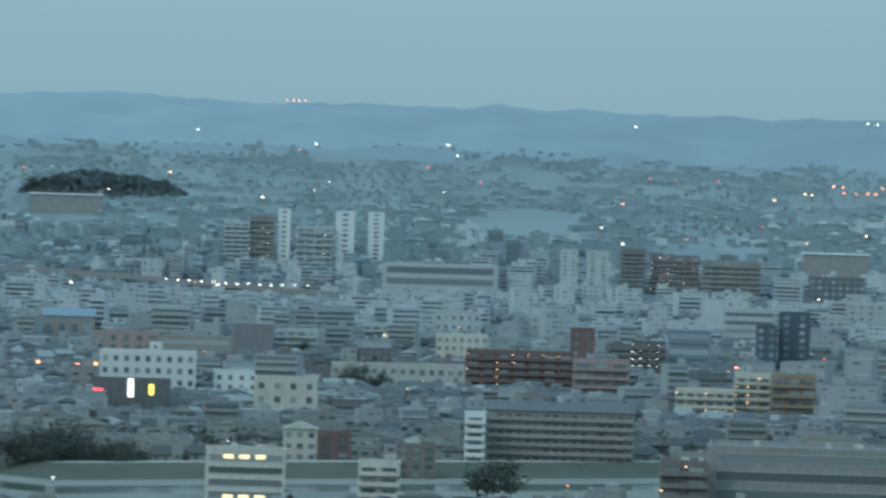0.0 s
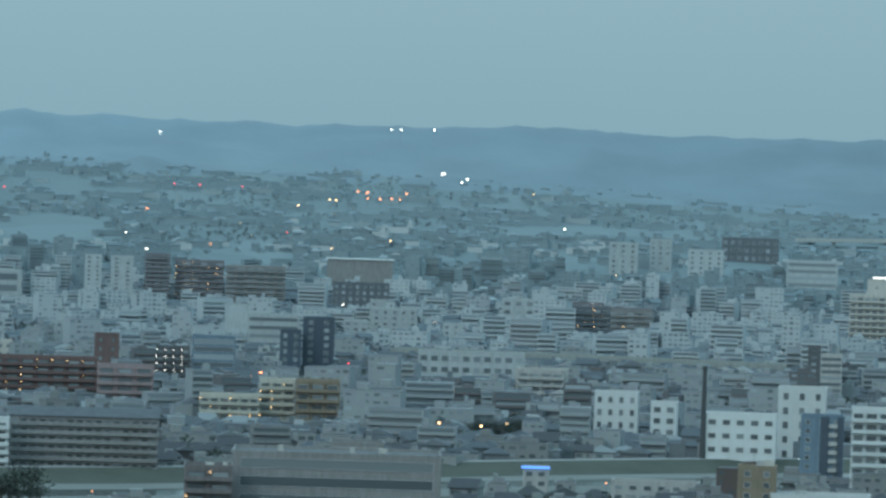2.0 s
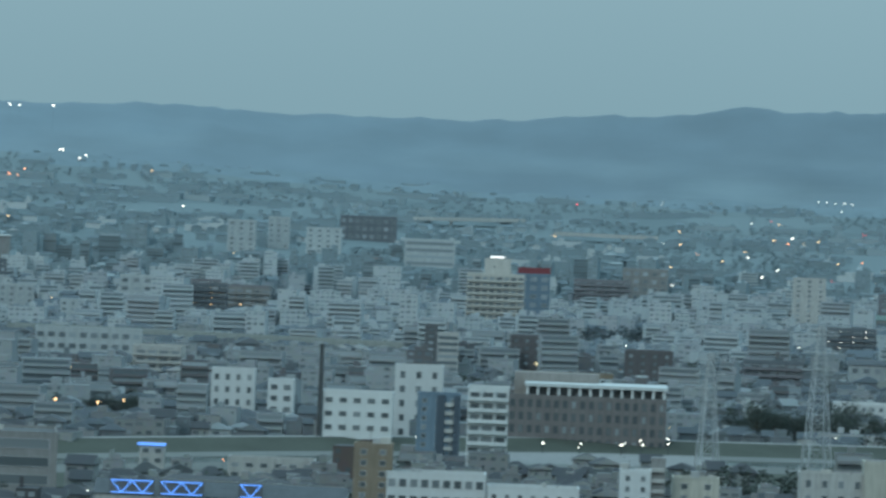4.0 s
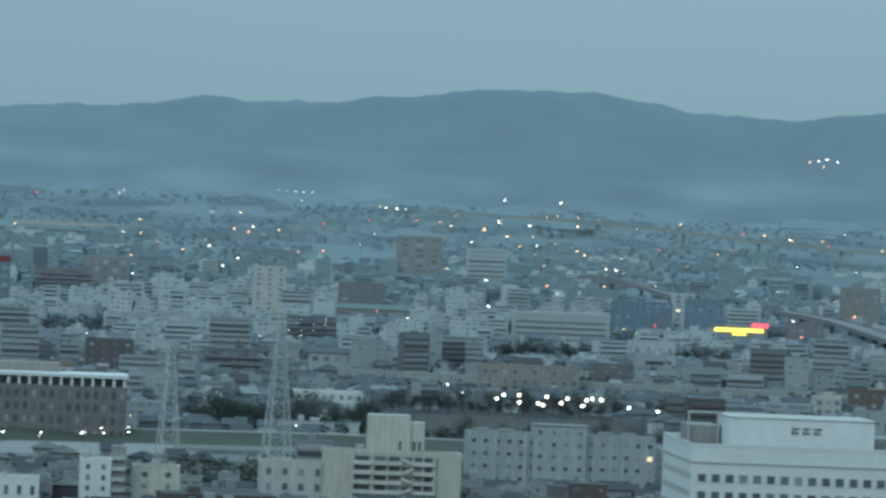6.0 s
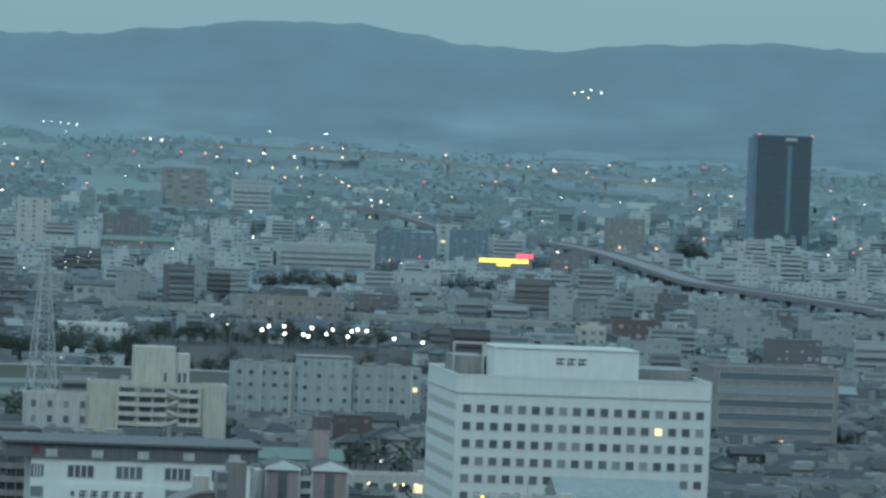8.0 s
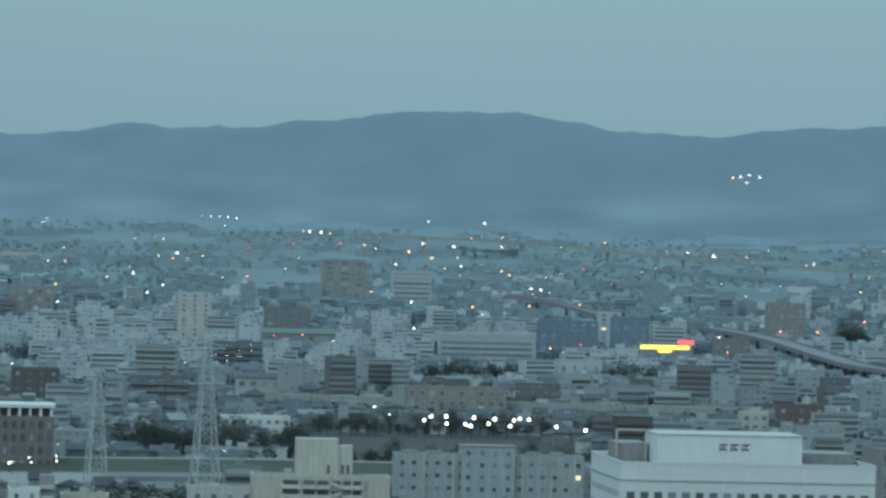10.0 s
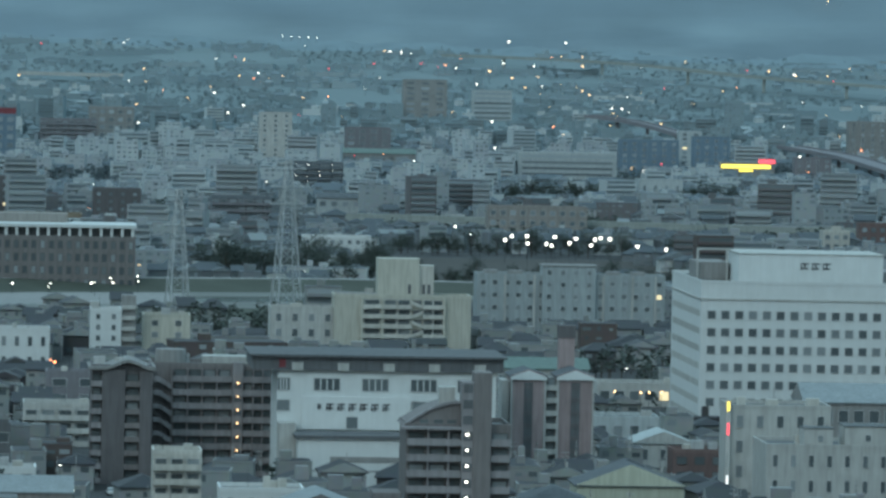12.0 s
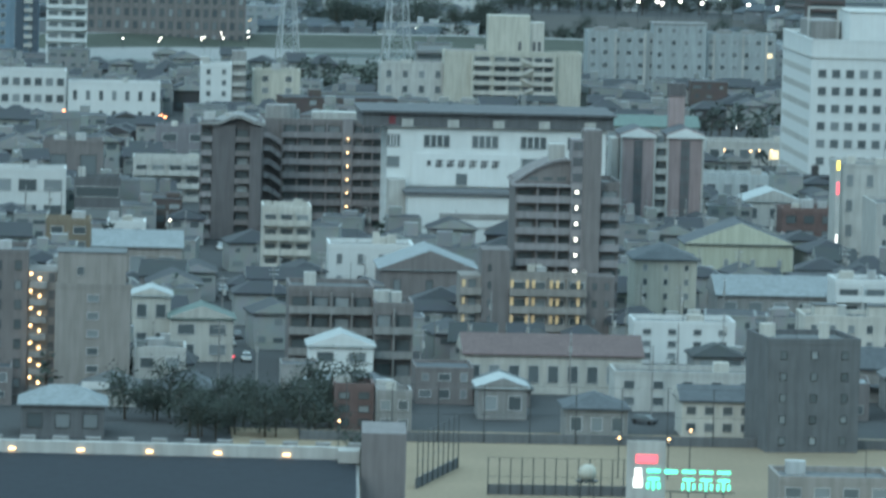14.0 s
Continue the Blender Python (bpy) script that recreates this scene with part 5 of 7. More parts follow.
rows = [[bm.verts.new((x, y, h + 0.6 + z + dz)) for x, z in pts] for y, dz in ((-1.9, -0.7), (-1.9, 0.0), (dep, 0.0))]
for r, q in zip(rows, rows[1:]):
    for i in range(18):
        bm.faces.new((r[i], r[i + 1], q[i + 1], q[i]))
part("curved_roof", bm, GREY, curved_block)
part("front_bay", box(-4.2, 0.8, -1.2, 0, -0.5, h - 0.2), DARKBROWN, curved_block)
part("front_bay", box(4.0, w / 2, -1.2, 0, -0.5, h - 0.2), DARKBROWN, curved_block)
for k in range(8):
    z = 0.4 + k * 3.0
    share("window", window_mesh(2.4, 1.7, GLASS, DARKSTEEL), curved_block, 2.4, 0, z + 1.5)
    share("balcony", balcony_mesh(3.0, 1, 1.0, 1.0, BROWN, 3.0), curved_block, 2.4, 0, z)
    share("window", window_mesh(1.6, 1.7, GLASS, DARKSTEEL), curved_block, -w / 2 + 1.2, 0, z + 1.5)
    share("balcony", balcony_mesh(2.1, 1, 1.2, 1.0, MAUVETILE, 3.0), curved_block, -w / 2 + 1.1, 0, z)

w, h, dep = SIZES[stair_slab.name]
for k in range(8):
    z = 0.3 + k * 2.98
    for x0, x1, bays in ((-8.6, 4.3, 4), (7.0, 13.3, 3)):
        share("balcony", balcony_mesh(x1 - x0, bays, 1.3, 1.15, MAUVETILE, 2.98), stair_slab, (x0 + x1) / 2, 0, z)
        for i in range(bays):
            share("window", window_mesh((x1 - x0) / bays * 0.72, 1.9, GLASS, DARKSTEEL), stair_slab, x0 + (x1 - x0) * (i + 0.5) / bays, 0, z + 1.4)
    if k:
        bm = bmesh.new()
        prof = ((-13.4, z + 0.9), (-11.6, z + 0.9), (-8.8, z - 0.9), (-8.8, z - 2.0), (-11.6, z - 0.2), (-13.4, z - 0.2))
        ends = [[bm.verts.new((x, y, zz)) for x, zz in prof] for y in (-1.9, -0.9)]
        for i in range(6):
            bm.faces.new((ends[0][i], ends[0][(i + 1) % 6], ends[1][(i + 1) % 6], ends[1][i]))
        bm.faces.new(ends[0][::-1])
        bm.faces.new(ends[1])
        part("stair_flight", bm, MAUVETILE, stair_slab)
    if k < 7:
        # Shade of the stair opening, drawn as a dark sheet.
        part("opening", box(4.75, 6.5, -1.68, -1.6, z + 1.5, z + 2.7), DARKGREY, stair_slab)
        share("stair_lamp", lamp_mesh(0.22, WARM), stair_slab, 5.7, -1.85, z + 2.7)
part("stair_shaft", box(4.5, 6.8, -1.6, 0, -0.5, h + 1.2), MAUVETILE, stair_slab)
part("stair_shaft", box(-13.4, -13.0, -2.0, 0, -0.5, h), BROWN, stair_slab)
part("stair_shaft", box(-9.0, -8.7, -2.0, 0, -0.5, h), BROWN, stair_slab)
part("rooftop_drum", tube((-9.0, 6, h), (-9.0, 6, h + 3.6), 3.6, 3.4, 18), GREY, stair_slab)
part("rooftop_hall", box(-2, 9, 4, 11, h, h + 2.2), LIGHTGREY, stair_slab)

w, h, dep = SIZES[lamp_stair.name]
part("stair_block", box(w / 2 + 0.02, w / 2 + 4.6, 0.8, 12, -0.5, 20.0), BEIGE, lamp_stair)
for k in range(7):
    z = 1.4 + k * 2.8
    part("landing", box(w / 2 + 0.3, w / 2 + 3.0, -0.6, 0.8, z - 0.9, z + 0.1), GREY, lamp_stair)
    # Dark sheet for the shade in the landing's opening.
    part("opening", box(w / 2 + 3.3, w / 2 + 4.3, 0.72, 0.8, z, z + 1.5), DARKGREY, lamp_stair)
    share("stair_lamp", lamp_mesh(0.25, WARM), lamp_stair, w / 2 + 0.5, -0.75, z + 1.5)
    share("stair_lamp", lamp_mesh(0.25, WARM), lamp_stair, w / 2 + 1.9, -0.75, z + 0.7)

w, h, dep = SIZES[cream_slab.name]
for k in range(6):
    z = 0.4 + k * 2.95
    for x0, x1, bays in ((-12.0, -6.6, 1), (-5.8, 2.5, 2), (6.2, 12.2, 2)):
        share("balcony", balcony_mesh(x1 - x0, bays, 1.3, 1.1, OFFWHITE, 2.95), cream_slab, (x0 + x1) / 2, 0, z)
        for i in range(bays):
            share("window", window_mesh((x1 - x0) / bays * 0.8, 1.8), cream_slab, x0 + (x1 - x0) * (i + 0.5) / bays, 0, z + 1.5)
    # The opening's shade is a dark sheet laid on the wall.
    part("opening", box(3.0, 5.8, -0.06, 0, z + 1.1, z + 2.4), DARKGREY, cream_slab)
    bm = bmesh.new()
    up = (k % 2) * 1.4
    prof = ((2.7, z + up), (6.0, z + 1.4 - up), (6.0, z + 2.3 - up), (2.7, z + 0.9 + up))
    ends = [[bm.verts.new((x, y, zz)) for x, zz in prof] for y in (-1.5, -1.1)]
    for i in range(4):
        bm.faces.new((ends[0][i], ends[0][(i + 1) % 4], ends[1][(i + 1) % 4], ends[1][i]))
    bm.faces.new(ends[0][::-1])
    bm.faces.new(ends[1])
    part("stair_flight", bm, OFFWHITE, cream_slab)
for x in (-12.4, -6.2, 12.6):
    part("fin", box(x - 0.3, x + 0.3, -1.5, 0, -0.5, h), CREAM, cream_slab)
tall_box = part("penthouse", box(-7.7, 5.0, 1.2, 9.5, h, h + 11.8), CREAM, cream_slab)
part("lift_house", box(5.02, 9.4, 2.2, 9.5, h, h + 9.8), OFFWHITE, cream_slab)
# Rooftop openings: shade given by dark sheets on the walls.
for x in (2.0, 6.4, 8.0):
    part("opening", box(x - 0.45, x + 0.45, 1.1 if x < 5 else 2.1, 1.2 if x < 5 else 2.2, h + 1.2, h + 4.0), DARKGREY, cream_slab)
part("roof_rail", box(-w / 2 + 0.5, -8, 0.3, 0.4, h + 0.9, h + 1.5), STEEL, cream_slab)

w, h, dep = SIZES[grey_school.name]
mid_bay = part("centre_bay", box(-9.6, 7.7, -2.0, 8, -0.5, h + 3.6), SCHOOLGREY, grey_school)
part("bay_cap", box(-9.9, 8.0, -2.3, 8.3, h + 3.6, h + 4.0), GREY, mid_bay)
for k in range(6):
    for x in (-7.4, -2.9, 1.2, 5.6):
        share("window", window_mesh(1.3, 1.4), mid_bay, x, -2.0, 2.4 + k * 3.9)
for x in (-26, -18, 14, 22):
    part("roof_unit", box(x - 2.2, x + 2.2, 3, 7, h, h + 1.9), GREY, grey_school)
for x in (-21.5, -12.0, 10.5, 20.0, 27.5):
    part("drain_pipe", box(x - 0.35, x + 0.35, -0.5, 0, -0.3, h + 0.6), LIGHTGREY, grey_school)

w, h, dep = SIZES[blue_tower.name]
part("dark_bay", box(-0.6, 2.2, -0.5, 0, -0.3, h + 0.5), TOWERWALL, blue_tower, "dark blue recessed bay")
part("dark_bay", box(w / 2 - 2.2, w / 2, -0.5, 0, -0.3, h + 0.5), TOWERWALL, blue_tower, "dark blue recessed bay")
for k in range(9):
    share("balcony", balcony_mesh(2.6, 1, 0.9, 1.1, LIGHTGREY, 2.9), blue_tower, 3.6, 0, 0.4 + k * 2.92)

w, h, dep = SIZES[stair_flats.name]
part("stair_tower", box(w / 2 + 0.02, w / 2 + 4.2, 1.0, 7, -0.5, 20.6), GREY, stair_flats)
for k in range(6):
    part("landing", box(w / 2 + 0.2, w / 2 + 4.0, -0.2, 1.0, 1.0 + k * 3.1, 2.1 + k * 3.1), LIGHTGREY, stair_flats)

for e in (twin_a, twin_b):
    w, h, dep = SIZES[e.name]
    # Dark strip in place of the shade down the slot.
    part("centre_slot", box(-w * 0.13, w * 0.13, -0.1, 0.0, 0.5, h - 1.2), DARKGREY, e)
    for k in range(8):
        part("slot_rail", box(-w * 0.13, w * 0.13, -0.22, -0.1, 0.6 + k * 2.85, 1.5 + k * 2.85), DARKBROWN, e)
    for s in (-1, 1):
        part("corner_trim", box(s * w / 2 - 0.22, s * w / 2 + 0.22, -0.3, 0.3, 0, h), LIGHTGREY, e)
    part("gable_wall", add_ridge(bmesh.new(), -w / 2 - 0.3, w / 2 + 0.3, -0.56, -0.52, h - 0.6, w * 0.2, "y", 0, 0.6), WHITE, e)

w, h, dep = SIZES[twin_a.name]
part("link_body", box(w / 2 + 0.25, w / 2 + 2.7, 1.6, 12, -0.5, h - 0.4), GREY, twin_a)
for k in range(8):
    share("balcony", balcony_mesh(2.3, 1, 1.0, 1.0, LIGHTGREY, 2.85), twin_a, w / 2 + 1.47, 1.6, 0.5 + k * 2.85)
    share("window", window_mesh(1.5, 1.6, GLASS, DARKSTEEL), twin_a, w / 2 + 1.47, 1.6, 2.1 + k * 2.85)
part("side_wing", box(-w / 2 - 1.9, -w / 2 - 0.25, 2.5, 12, -0.5, h - 1.0), LIGHTGREY, twin_a)
w, h, dep = SIZES[twin_b.name]
lift = part("lift_tower", box(-2.4, 1.1, 13.6, 17, -0.5, 31.2), PINK, twin_b)
part("tower_cap", box(-2.6, 1.3, 13.4, 17.2, 31.2, 34.0), DARKBROWN, lift)

w, h, dep = SIZES[pillar_office.name]
loggia = part("top_storey", box(-w / 2 + 7, w / 2 - 1, 2.5, dep - 2, h, h + 4.0), DARKGREY, pillar_office)
part("roof_slab", box(-w / 2 + 6, w / 2 + 0.5, -0.5, dep, h + 4.0, h + 5.2), WHITE, pillar_office, "white overhanging roof slab")
for i in range(14):
    x = -w / 2 + 7 + i * (w - 8.0) / 13
    part("pillar", box(x - 0.5, x + 0.5, 0.1, 1.1, h, h + 4.0), WHITE, pillar_office)
part("rooftop_hall", box(-w / 2 + 2, w / 2 - 25, 18, 30, h, h + 8.5), BEIGE, pillar_office)

w, h, dep = SIZES[dark_tower.name]
part("slit", box(w * 0.05, w * 0.13, -0.3, 0.0, h * 0.22, h * 0.93), BLUE, dark_tower, "pale recessed glass slit")
part("roof_screen", box(-w / 2 - 0.2, w / 2 + 0.2, -0.2, dep + 0.2, h - 3, h + 1.2), TOWERWALL, dark_tower)
part("top_sign", box(0, w * 0.22, -0.4, -0.2, h - 2.8, h - 0.4), LIGHTGREY, dark_tower)
part("side_bay", box(-w / 2 - 3.6, -w / 2, 3, dep, -0.5, h - 1.0), BLUE, dark_tower, "paler blue-grey side bay")
for k in range(20):
    part("floor_line", box(-w / 2, w / 2, -0.12, 0.0, 3 + k * (h - 6) / 20, 3.5 + k * (h - 6) / 20), DARKGREY, dark_tower)
part("podium", box(-w / 2 - 16, -w / 2 + 6, -12, 10, -0.5, 12), LIGHTGREY, dark_tower)
for x in (w * 0.2, w * 0.42):
    part("leg", box(x - 2, x + 2, -3, 0, -0.5, h * 0.2), BLUE, dark_tower)
for x in (-w / 2, w / 2):
    share("warning_lamp", lamp_mesh(0.7, REDLIT), dark_tower, x, 0, h + 1.6)

w, h, dep = SIZES[hotel.name]
part("lit_sign", box(-4, 5, 0.4, 0.8, h + 11.2, h + 12.3), WHITELIT, hotel, "white lit rooftop sign")
w, h, dep = SIZES[red_sign_block.name]
part("rooftop_sign", box(-w / 2, w / 2, 0.5, 1.5, h + 0.2, h + 5), REDPAINT, red_sign_block, "dull red rooftop sign board")
w, h, dep = SIZES[lit_hall.name]
part("lit_sign", box(-w / 2, w / 2 - 3, -0.4, 0, h - 3.0, h - 0.6), YELLOWLIT, lit_hall, "bright yellow lit sign band")
part("lit_sign", box(-w / 2 + 12, w / 2 - 15, -0.4, 0, h - 5.2, h - 3.9), YELLOWLIT, lit_hall, "bright yellow lit sign band")
part("red_sign", box(w * 0.2, w / 2, -0.2, 0.4, h + 0.4, h + 3), REDLIT, lit_hall)
w, h, dep = SIZES[dark_shop.name]
part("sign_board", box(-w * 0.64, w / 2, -0.1, 0.3, h * 0.6, h * 1.55), DARKGREY, dark_shop)
part("lit_sign", box(-w * 0.6, -w * 0.45, -0.4, -0.1, h * 0.8, h * 1.1), REDLIT, dark_shop, "red lit sign")
part("lit_sign", box(-w * 0.1, -w * 0.02, -0.4, -0.1, h * 0.8, h * 1.5), WHITELIT, dark_shop, "white lit sign")
part("lit_sign", box(w * 0.2, w * 0.26, -0.4, -0.1, h * 0.9, h * 1.3), YELLOWLIT, dark_shop, "yellow lit sign")
w, h, dep = SIZES[striped.name]
for z0 in (h * 0.86, 1.0):
    for i in range(3):
        part("lit_window", box(-w * 0.28 + i * w * 0.2, -w * 0.28 + i * w * 0.2 + w * 0.13, -0.2, -0.15, z0, z0 + 1.2), ROOMLIT, striped)
w, h, dep = SIZES[sign_factory.name]
post = part("sign_post", box(-w / 2 - 1.0, -w / 2, -1.2, -0.2, 0, h + 2.0), LIGHTGREY, sign_factory)
part("lit_sign", box(-w / 2 - 0.75, -w / 2 - 0.25, -1.35, -1.2, h - 0.4, h + 1.5), YELLOWLIT, post, "yellow lit sign")
part("lit_sign", box(-w / 2 - 0.7, -w / 2 - 0.3, -1.35, -1.2, h - 5.5, h - 3), REDLIT, post, "red lit sign")
part("lit_sign", box(-w / 2 - 0.7, -w / 2 - 0.3, -1.35, -1.2, 3, h - 14), WHITELIT, post, "white lit sign strip")


# ---- street lamps, floodlights ----
def street_lamp(az, d, height, mat, size):
    kinds = {"orange_lamp": "orange", "warm_lamp": "warm yellow", "cool_lamp": "white", "red_lit_sign": "red"}
    e = thing("street_lamp", f"lit {kinds[mat.name]} lamp on a slim steel pole", "lamp", az, d, GRID, f"{kinds[mat.name]} lamps")
    key = ("pole", round(height))
    if key not in MESHES:
        me = bpy.data.meshes.new("pole")
        slim = 1.0 if height < 15 else 0.4
        tb = tube((0, 0, -0.5), (0, 0, round(height)), 0.10 * slim, 0.07 * slim, 5)
        add_tube(tb, (0, 0, round(height) - 0.05), (0, -0.5, round(height)), 0.05, 0.05, 4)
        tb.to_mesh(me)
        tb.free()
        me.materials.append(DARKSTEEL)
        MESHES[key] = me
    share("pole", MESHES[key], e, 0, 0, 0)
    share("lamp_head", lamp_mesh(round(max(0.25, size * 0.62), 1), mat), e, 0, -0.5, round(height))
    q = spot(az, d - 16)
    TAKEN.append((q.x, q.y, 3.0, 15.0, radians(-az)))
    return e


lrnd = random.Random(8)
for k in range(95):
    ld = 1300 + 3200 * lrnd.random() ** 0.8
    street_lamp(lrnd.uniform(-20, 9), ld, lrnd.uniform(6, 9), lrnd.choice((COOL, COOL, COOL, WARM, WARM, ORANGE)), lrnd.uniform(0.9, 1.7) * ld / 9700)


def far_lights(count, label):
    """The uncounted small lights of the far plain: short posts with glowing heads, joined."""
    rnd = random.Random(31)
    v, f, mi = [], [], []

    def block(x0, x1, y0, y1, z0, z1, mat):
        n = len(v)
        v.extend(((x0, y0, z0), (x1, y0, z0), (x1, y1, z0), (x0, y1, z0), (x0, y0, z1), (x1, y0, z1), (x1, y1, z1), (x0, y1, z1)))
        for q in ((4, 5, 6, 7), (0, 1, 5, 4), (1, 2, 6, 5), (2, 3, 7, 6), (3, 0, 4, 7)):
            f.append([n + i for i in q])
            mi.append(mat)
    for k in range(count):
        az = rnd.uniform(-3.5, 7.5) if k % 4 else rnd.uniform(-20, -3.5)
        p = spot(az, 3300 + 1420 * rnd.random() ** 0.6)
        top, r, mat = rnd.uniform(5, 10), rnd.uniform(0.28, 0.62), rnd.choice((1, 1, 1, 2, 2, 2, 3, 4))
        block(p.x - 0.1, p.x + 0.1, p.y - 0.1, p.y + 0.1, p.z - 0.5, p.z + top, 0)
        block(p.x - r, p.x + r, p.y - r, p.y + r, p.z + top, p.z + top + 1.4 * r, mat)
    me = bpy.data.meshes.new("distant_lamps")
    me.from_pydata(v, [], f)
    me.polygons.foreach_set("material_index", mi)
    for m in (DARKSTEEL, COOL, WARM, ORANGE, REDLIT):
        me.materials.append(m)
    return tagged(new("distant_lamps", me), label, "lamps", kind="stuff")


far_lights(210, "scattered small white and amber lights of the far plain")

# ---- lamps ----

street_lamp(-18.771, 2452, 7.0, ORANGE, 1.10)
street_lamp(-18.359, 2438, 7.0, ORANGE, 1.10)
street_lamp(-18.171, 2452, 6.9, ORANGE, 1.10)
street_lamp(-11.485, 2634, 6.9, ORANGE, 1.10)
street_lamp(-11.602, 2606, 7.0, ORANGE, 1.10)
street_lamp(-11.673, 2624, 5.9, WARM, 1.10)
street_lamp(-14.992, 2358, 5.9, WARM, 1.10)
street_lamp(-14.907, 2290, 5.9, WARM, 1.10)
street_lamp(-14.756, 2378, 5.9, WARM, 1.10)
street_lamp(-14.712, 2294, 6.0, WARM, 1.10)
street_lamp(-14.830, 2280, 5.9, WARM, 1.10)
street_lamp(-16.483, 4426, 8.0, COOL, 1.10)
street_lamp(-15.938, 4750, 7.9, COOL, 1.10)
street_lamp(-12.609, 4860, 18.3, COOL, 1.10)
street_lamp(-10.198, 4860, 30.8, COOL, 1.10)
street_lamp(-10.098, 4860, 31.0, COOL, 1.10)
street_lamp(-18.918, 4864, 7.8, COOL, 1.10)
street_lamp(-17.743, 4886, 7.9, COOL, 1.10)
street_lamp(-17.180, 4822, 7.8, COOL, 1.10)
street_lamp(-15.220, 2446, 8.0, COOL, 0.76)
street_lamp(-14.562, 4760, 7.8, COOL, 1.10)
street_lamp(-14.459, 4700, 7.8, COOL, 1.10)
street_lamp(-10.578, 2632, 7.0, REDLIT, 0.81)
street_lamp(-15.751, 2422, 7.0, REDLIT, 0.75)
street_lamp(-14.215, 4558, 6.9, REDLIT, 1.10)
street_lamp(-14.768, 4632, 6.9, REDLIT, 1.10)
street_lamp(-12.446, 4622, 6.9, REDLIT, 1.10)
street_lamp(-12.180, 4622, 6.9, REDLIT, 1.10)
street_lamp(-11.732, 4624, 6.9, REDLIT, 1.10)
street_lamp(-18.982, 2034, 6.9, REDLIT, 0.63)
street_lamp(-17.461, 3898, 8.0, COOL, 0.88)
street_lamp(-17.342, 3892, 7.9, COOL, 0.88)
street_lamp(-17.225, 3894, 8.0, COOL, 0.88)
street_lamp(-17.095, 3888, 8.0, COOL, 0.88)
street_lamp(-16.971, 3886, 8.0, COOL, 0.88)
street_lamp(-16.841, 3880, 8.0, COOL, 0.88)
street_lamp(-16.722, 3878, 8.0, COOL, 0.88)
street_lamp(-16.604, 3882, 7.8, COOL, 0.88)
street_lamp(-16.486, 3874, 8.0, COOL, 0.88)
street_lamp(-16.368, 3872, 8.0, COOL, 0.88)
street_lamp(-16.250, 3876, 7.8, COOL, 0.88)
street_lamp(-16.120, 3878, 7.9, COOL, 0.88)
street_lamp(-15.984, 3876, 8.0, COOL, 0.88)
street_lamp(-10.530, 4620, 8.0, ORANGE, 1.10)
street_lamp(-10.430, 4616, 7.9, ORANGE, 1.10)
street_lamp(-10.293, 4580, 8.0, ORANGE, 1.10)
street_lamp(-10.176, 4586, 7.8, ORANGE, 1.10)
street_lamp(-10.019, 4624, 8.0, ORANGE, 1.10)
street_lamp(-10.423, 4580, 8.0, ORANGE, 1.10)
street_lamp(-10.087, 4582, 7.8, ORANGE, 1.10)
street_lamp(-10.822, 4562, 7.9, WARM, 1.10)
street_lamp(-10.751, 4560, 8.0, WARM, 1.10)
street_lamp(-10.174, 4322, 7.8, WARM, 1.10)
street_lamp(-11.143, 4518, 7.9, WARM, 1.10)
street_lamp(-16.258, 4860, 29.6, ORANGE, 0.80)
street_lamp(-16.187, 4860, 29.7, ORANGE, 0.80)
street_lamp(-16.128, 4860, 29.7, ORANGE, 0.80)
street_lamp(-16.069, 4860, 29.8, ORANGE, 0.80)
street_lamp(-9.467, 2472, 7.0, WARM, 1.02)
street_lamp(-9.380, 2524, 7.0, WARM, 1.04)
street_lamp(-9.308, 2506, 7.0, WARM, 1.03)
street_lamp(-9.024, 2468, 7.0, WARM, 1.02)
street_lamp(-8.946, 2452, 6.9, WARM, 1.01)
street_lamp(-9.604, 2140, 6.9, WARM, 0.88)
street_lamp(-9.160, 2126, 7.0, WARM, 0.88)
street_lamp(-8.895, 2150, 6.9, WARM, 0.89)
street_lamp(-9.437, 2440, 7.0, WARM, 1.01)
street_lamp(-8.517, 2334, 6.0, ORANGE, 1.10)
street_lamp(-8.239, 2306, 7.0, COOL, 0.95)
street_lamp(-8.115, 2300, 6.9, COOL, 0.95)
street_lamp(-6.464, 2710, 7.0, COOL, 1.10)
street_lamp(-6.550, 2628, 6.9, COOL, 1.08)
street_lamp(-9.627, 4764, 7.9, COOL, 1.10)
street_lamp(-9.447, 4716, 7.9, COOL, 1.10)
street_lamp(-9.389, 4738, 7.8, COOL, 1.10)
street_lamp(-9.657, 4762, 7.9, COOL, 1.10)
street_lamp(-9.748, 4860, 32.9, COOL, 1.10)
street_lamp(-6.954, 3810, 7.9, COOL, 1.10)
street_lamp(-6.467, 3876, 7.9, REDLIT, 1.10)
street_lamp(-10.569, 2780, 8.0, REDLIT, 0.86)
street_lamp(-6.571, 3808, 6.9, COOL, 1.10)
street_lamp(-7.345, 3552, 7.0, COOL, 1.10)
street_lamp(-7.144, 3540, 7.0, COOL, 1.10)
street_lamp(-10.742, 2608, 7.0, COOL, 1.08)
street_lamp(-10.577, 2630, 7.0, COOL, 1.08)
street_lamp(0.635, 2350, 10.0, COOL, 1.10)
street_lamp(0.705, 2396, 10.0, COOL, 1.10)
street_lamp(0.864, 2400, 10.0, COOL, 1.10)
street_lamp(0.872, 2318, 10.0, COOL, 1.10)
street_lamp(1.067, 2316, 10.0, COOL, 1.10)
street_lamp(1.154, 2396, 9.9, COOL, 1.10)
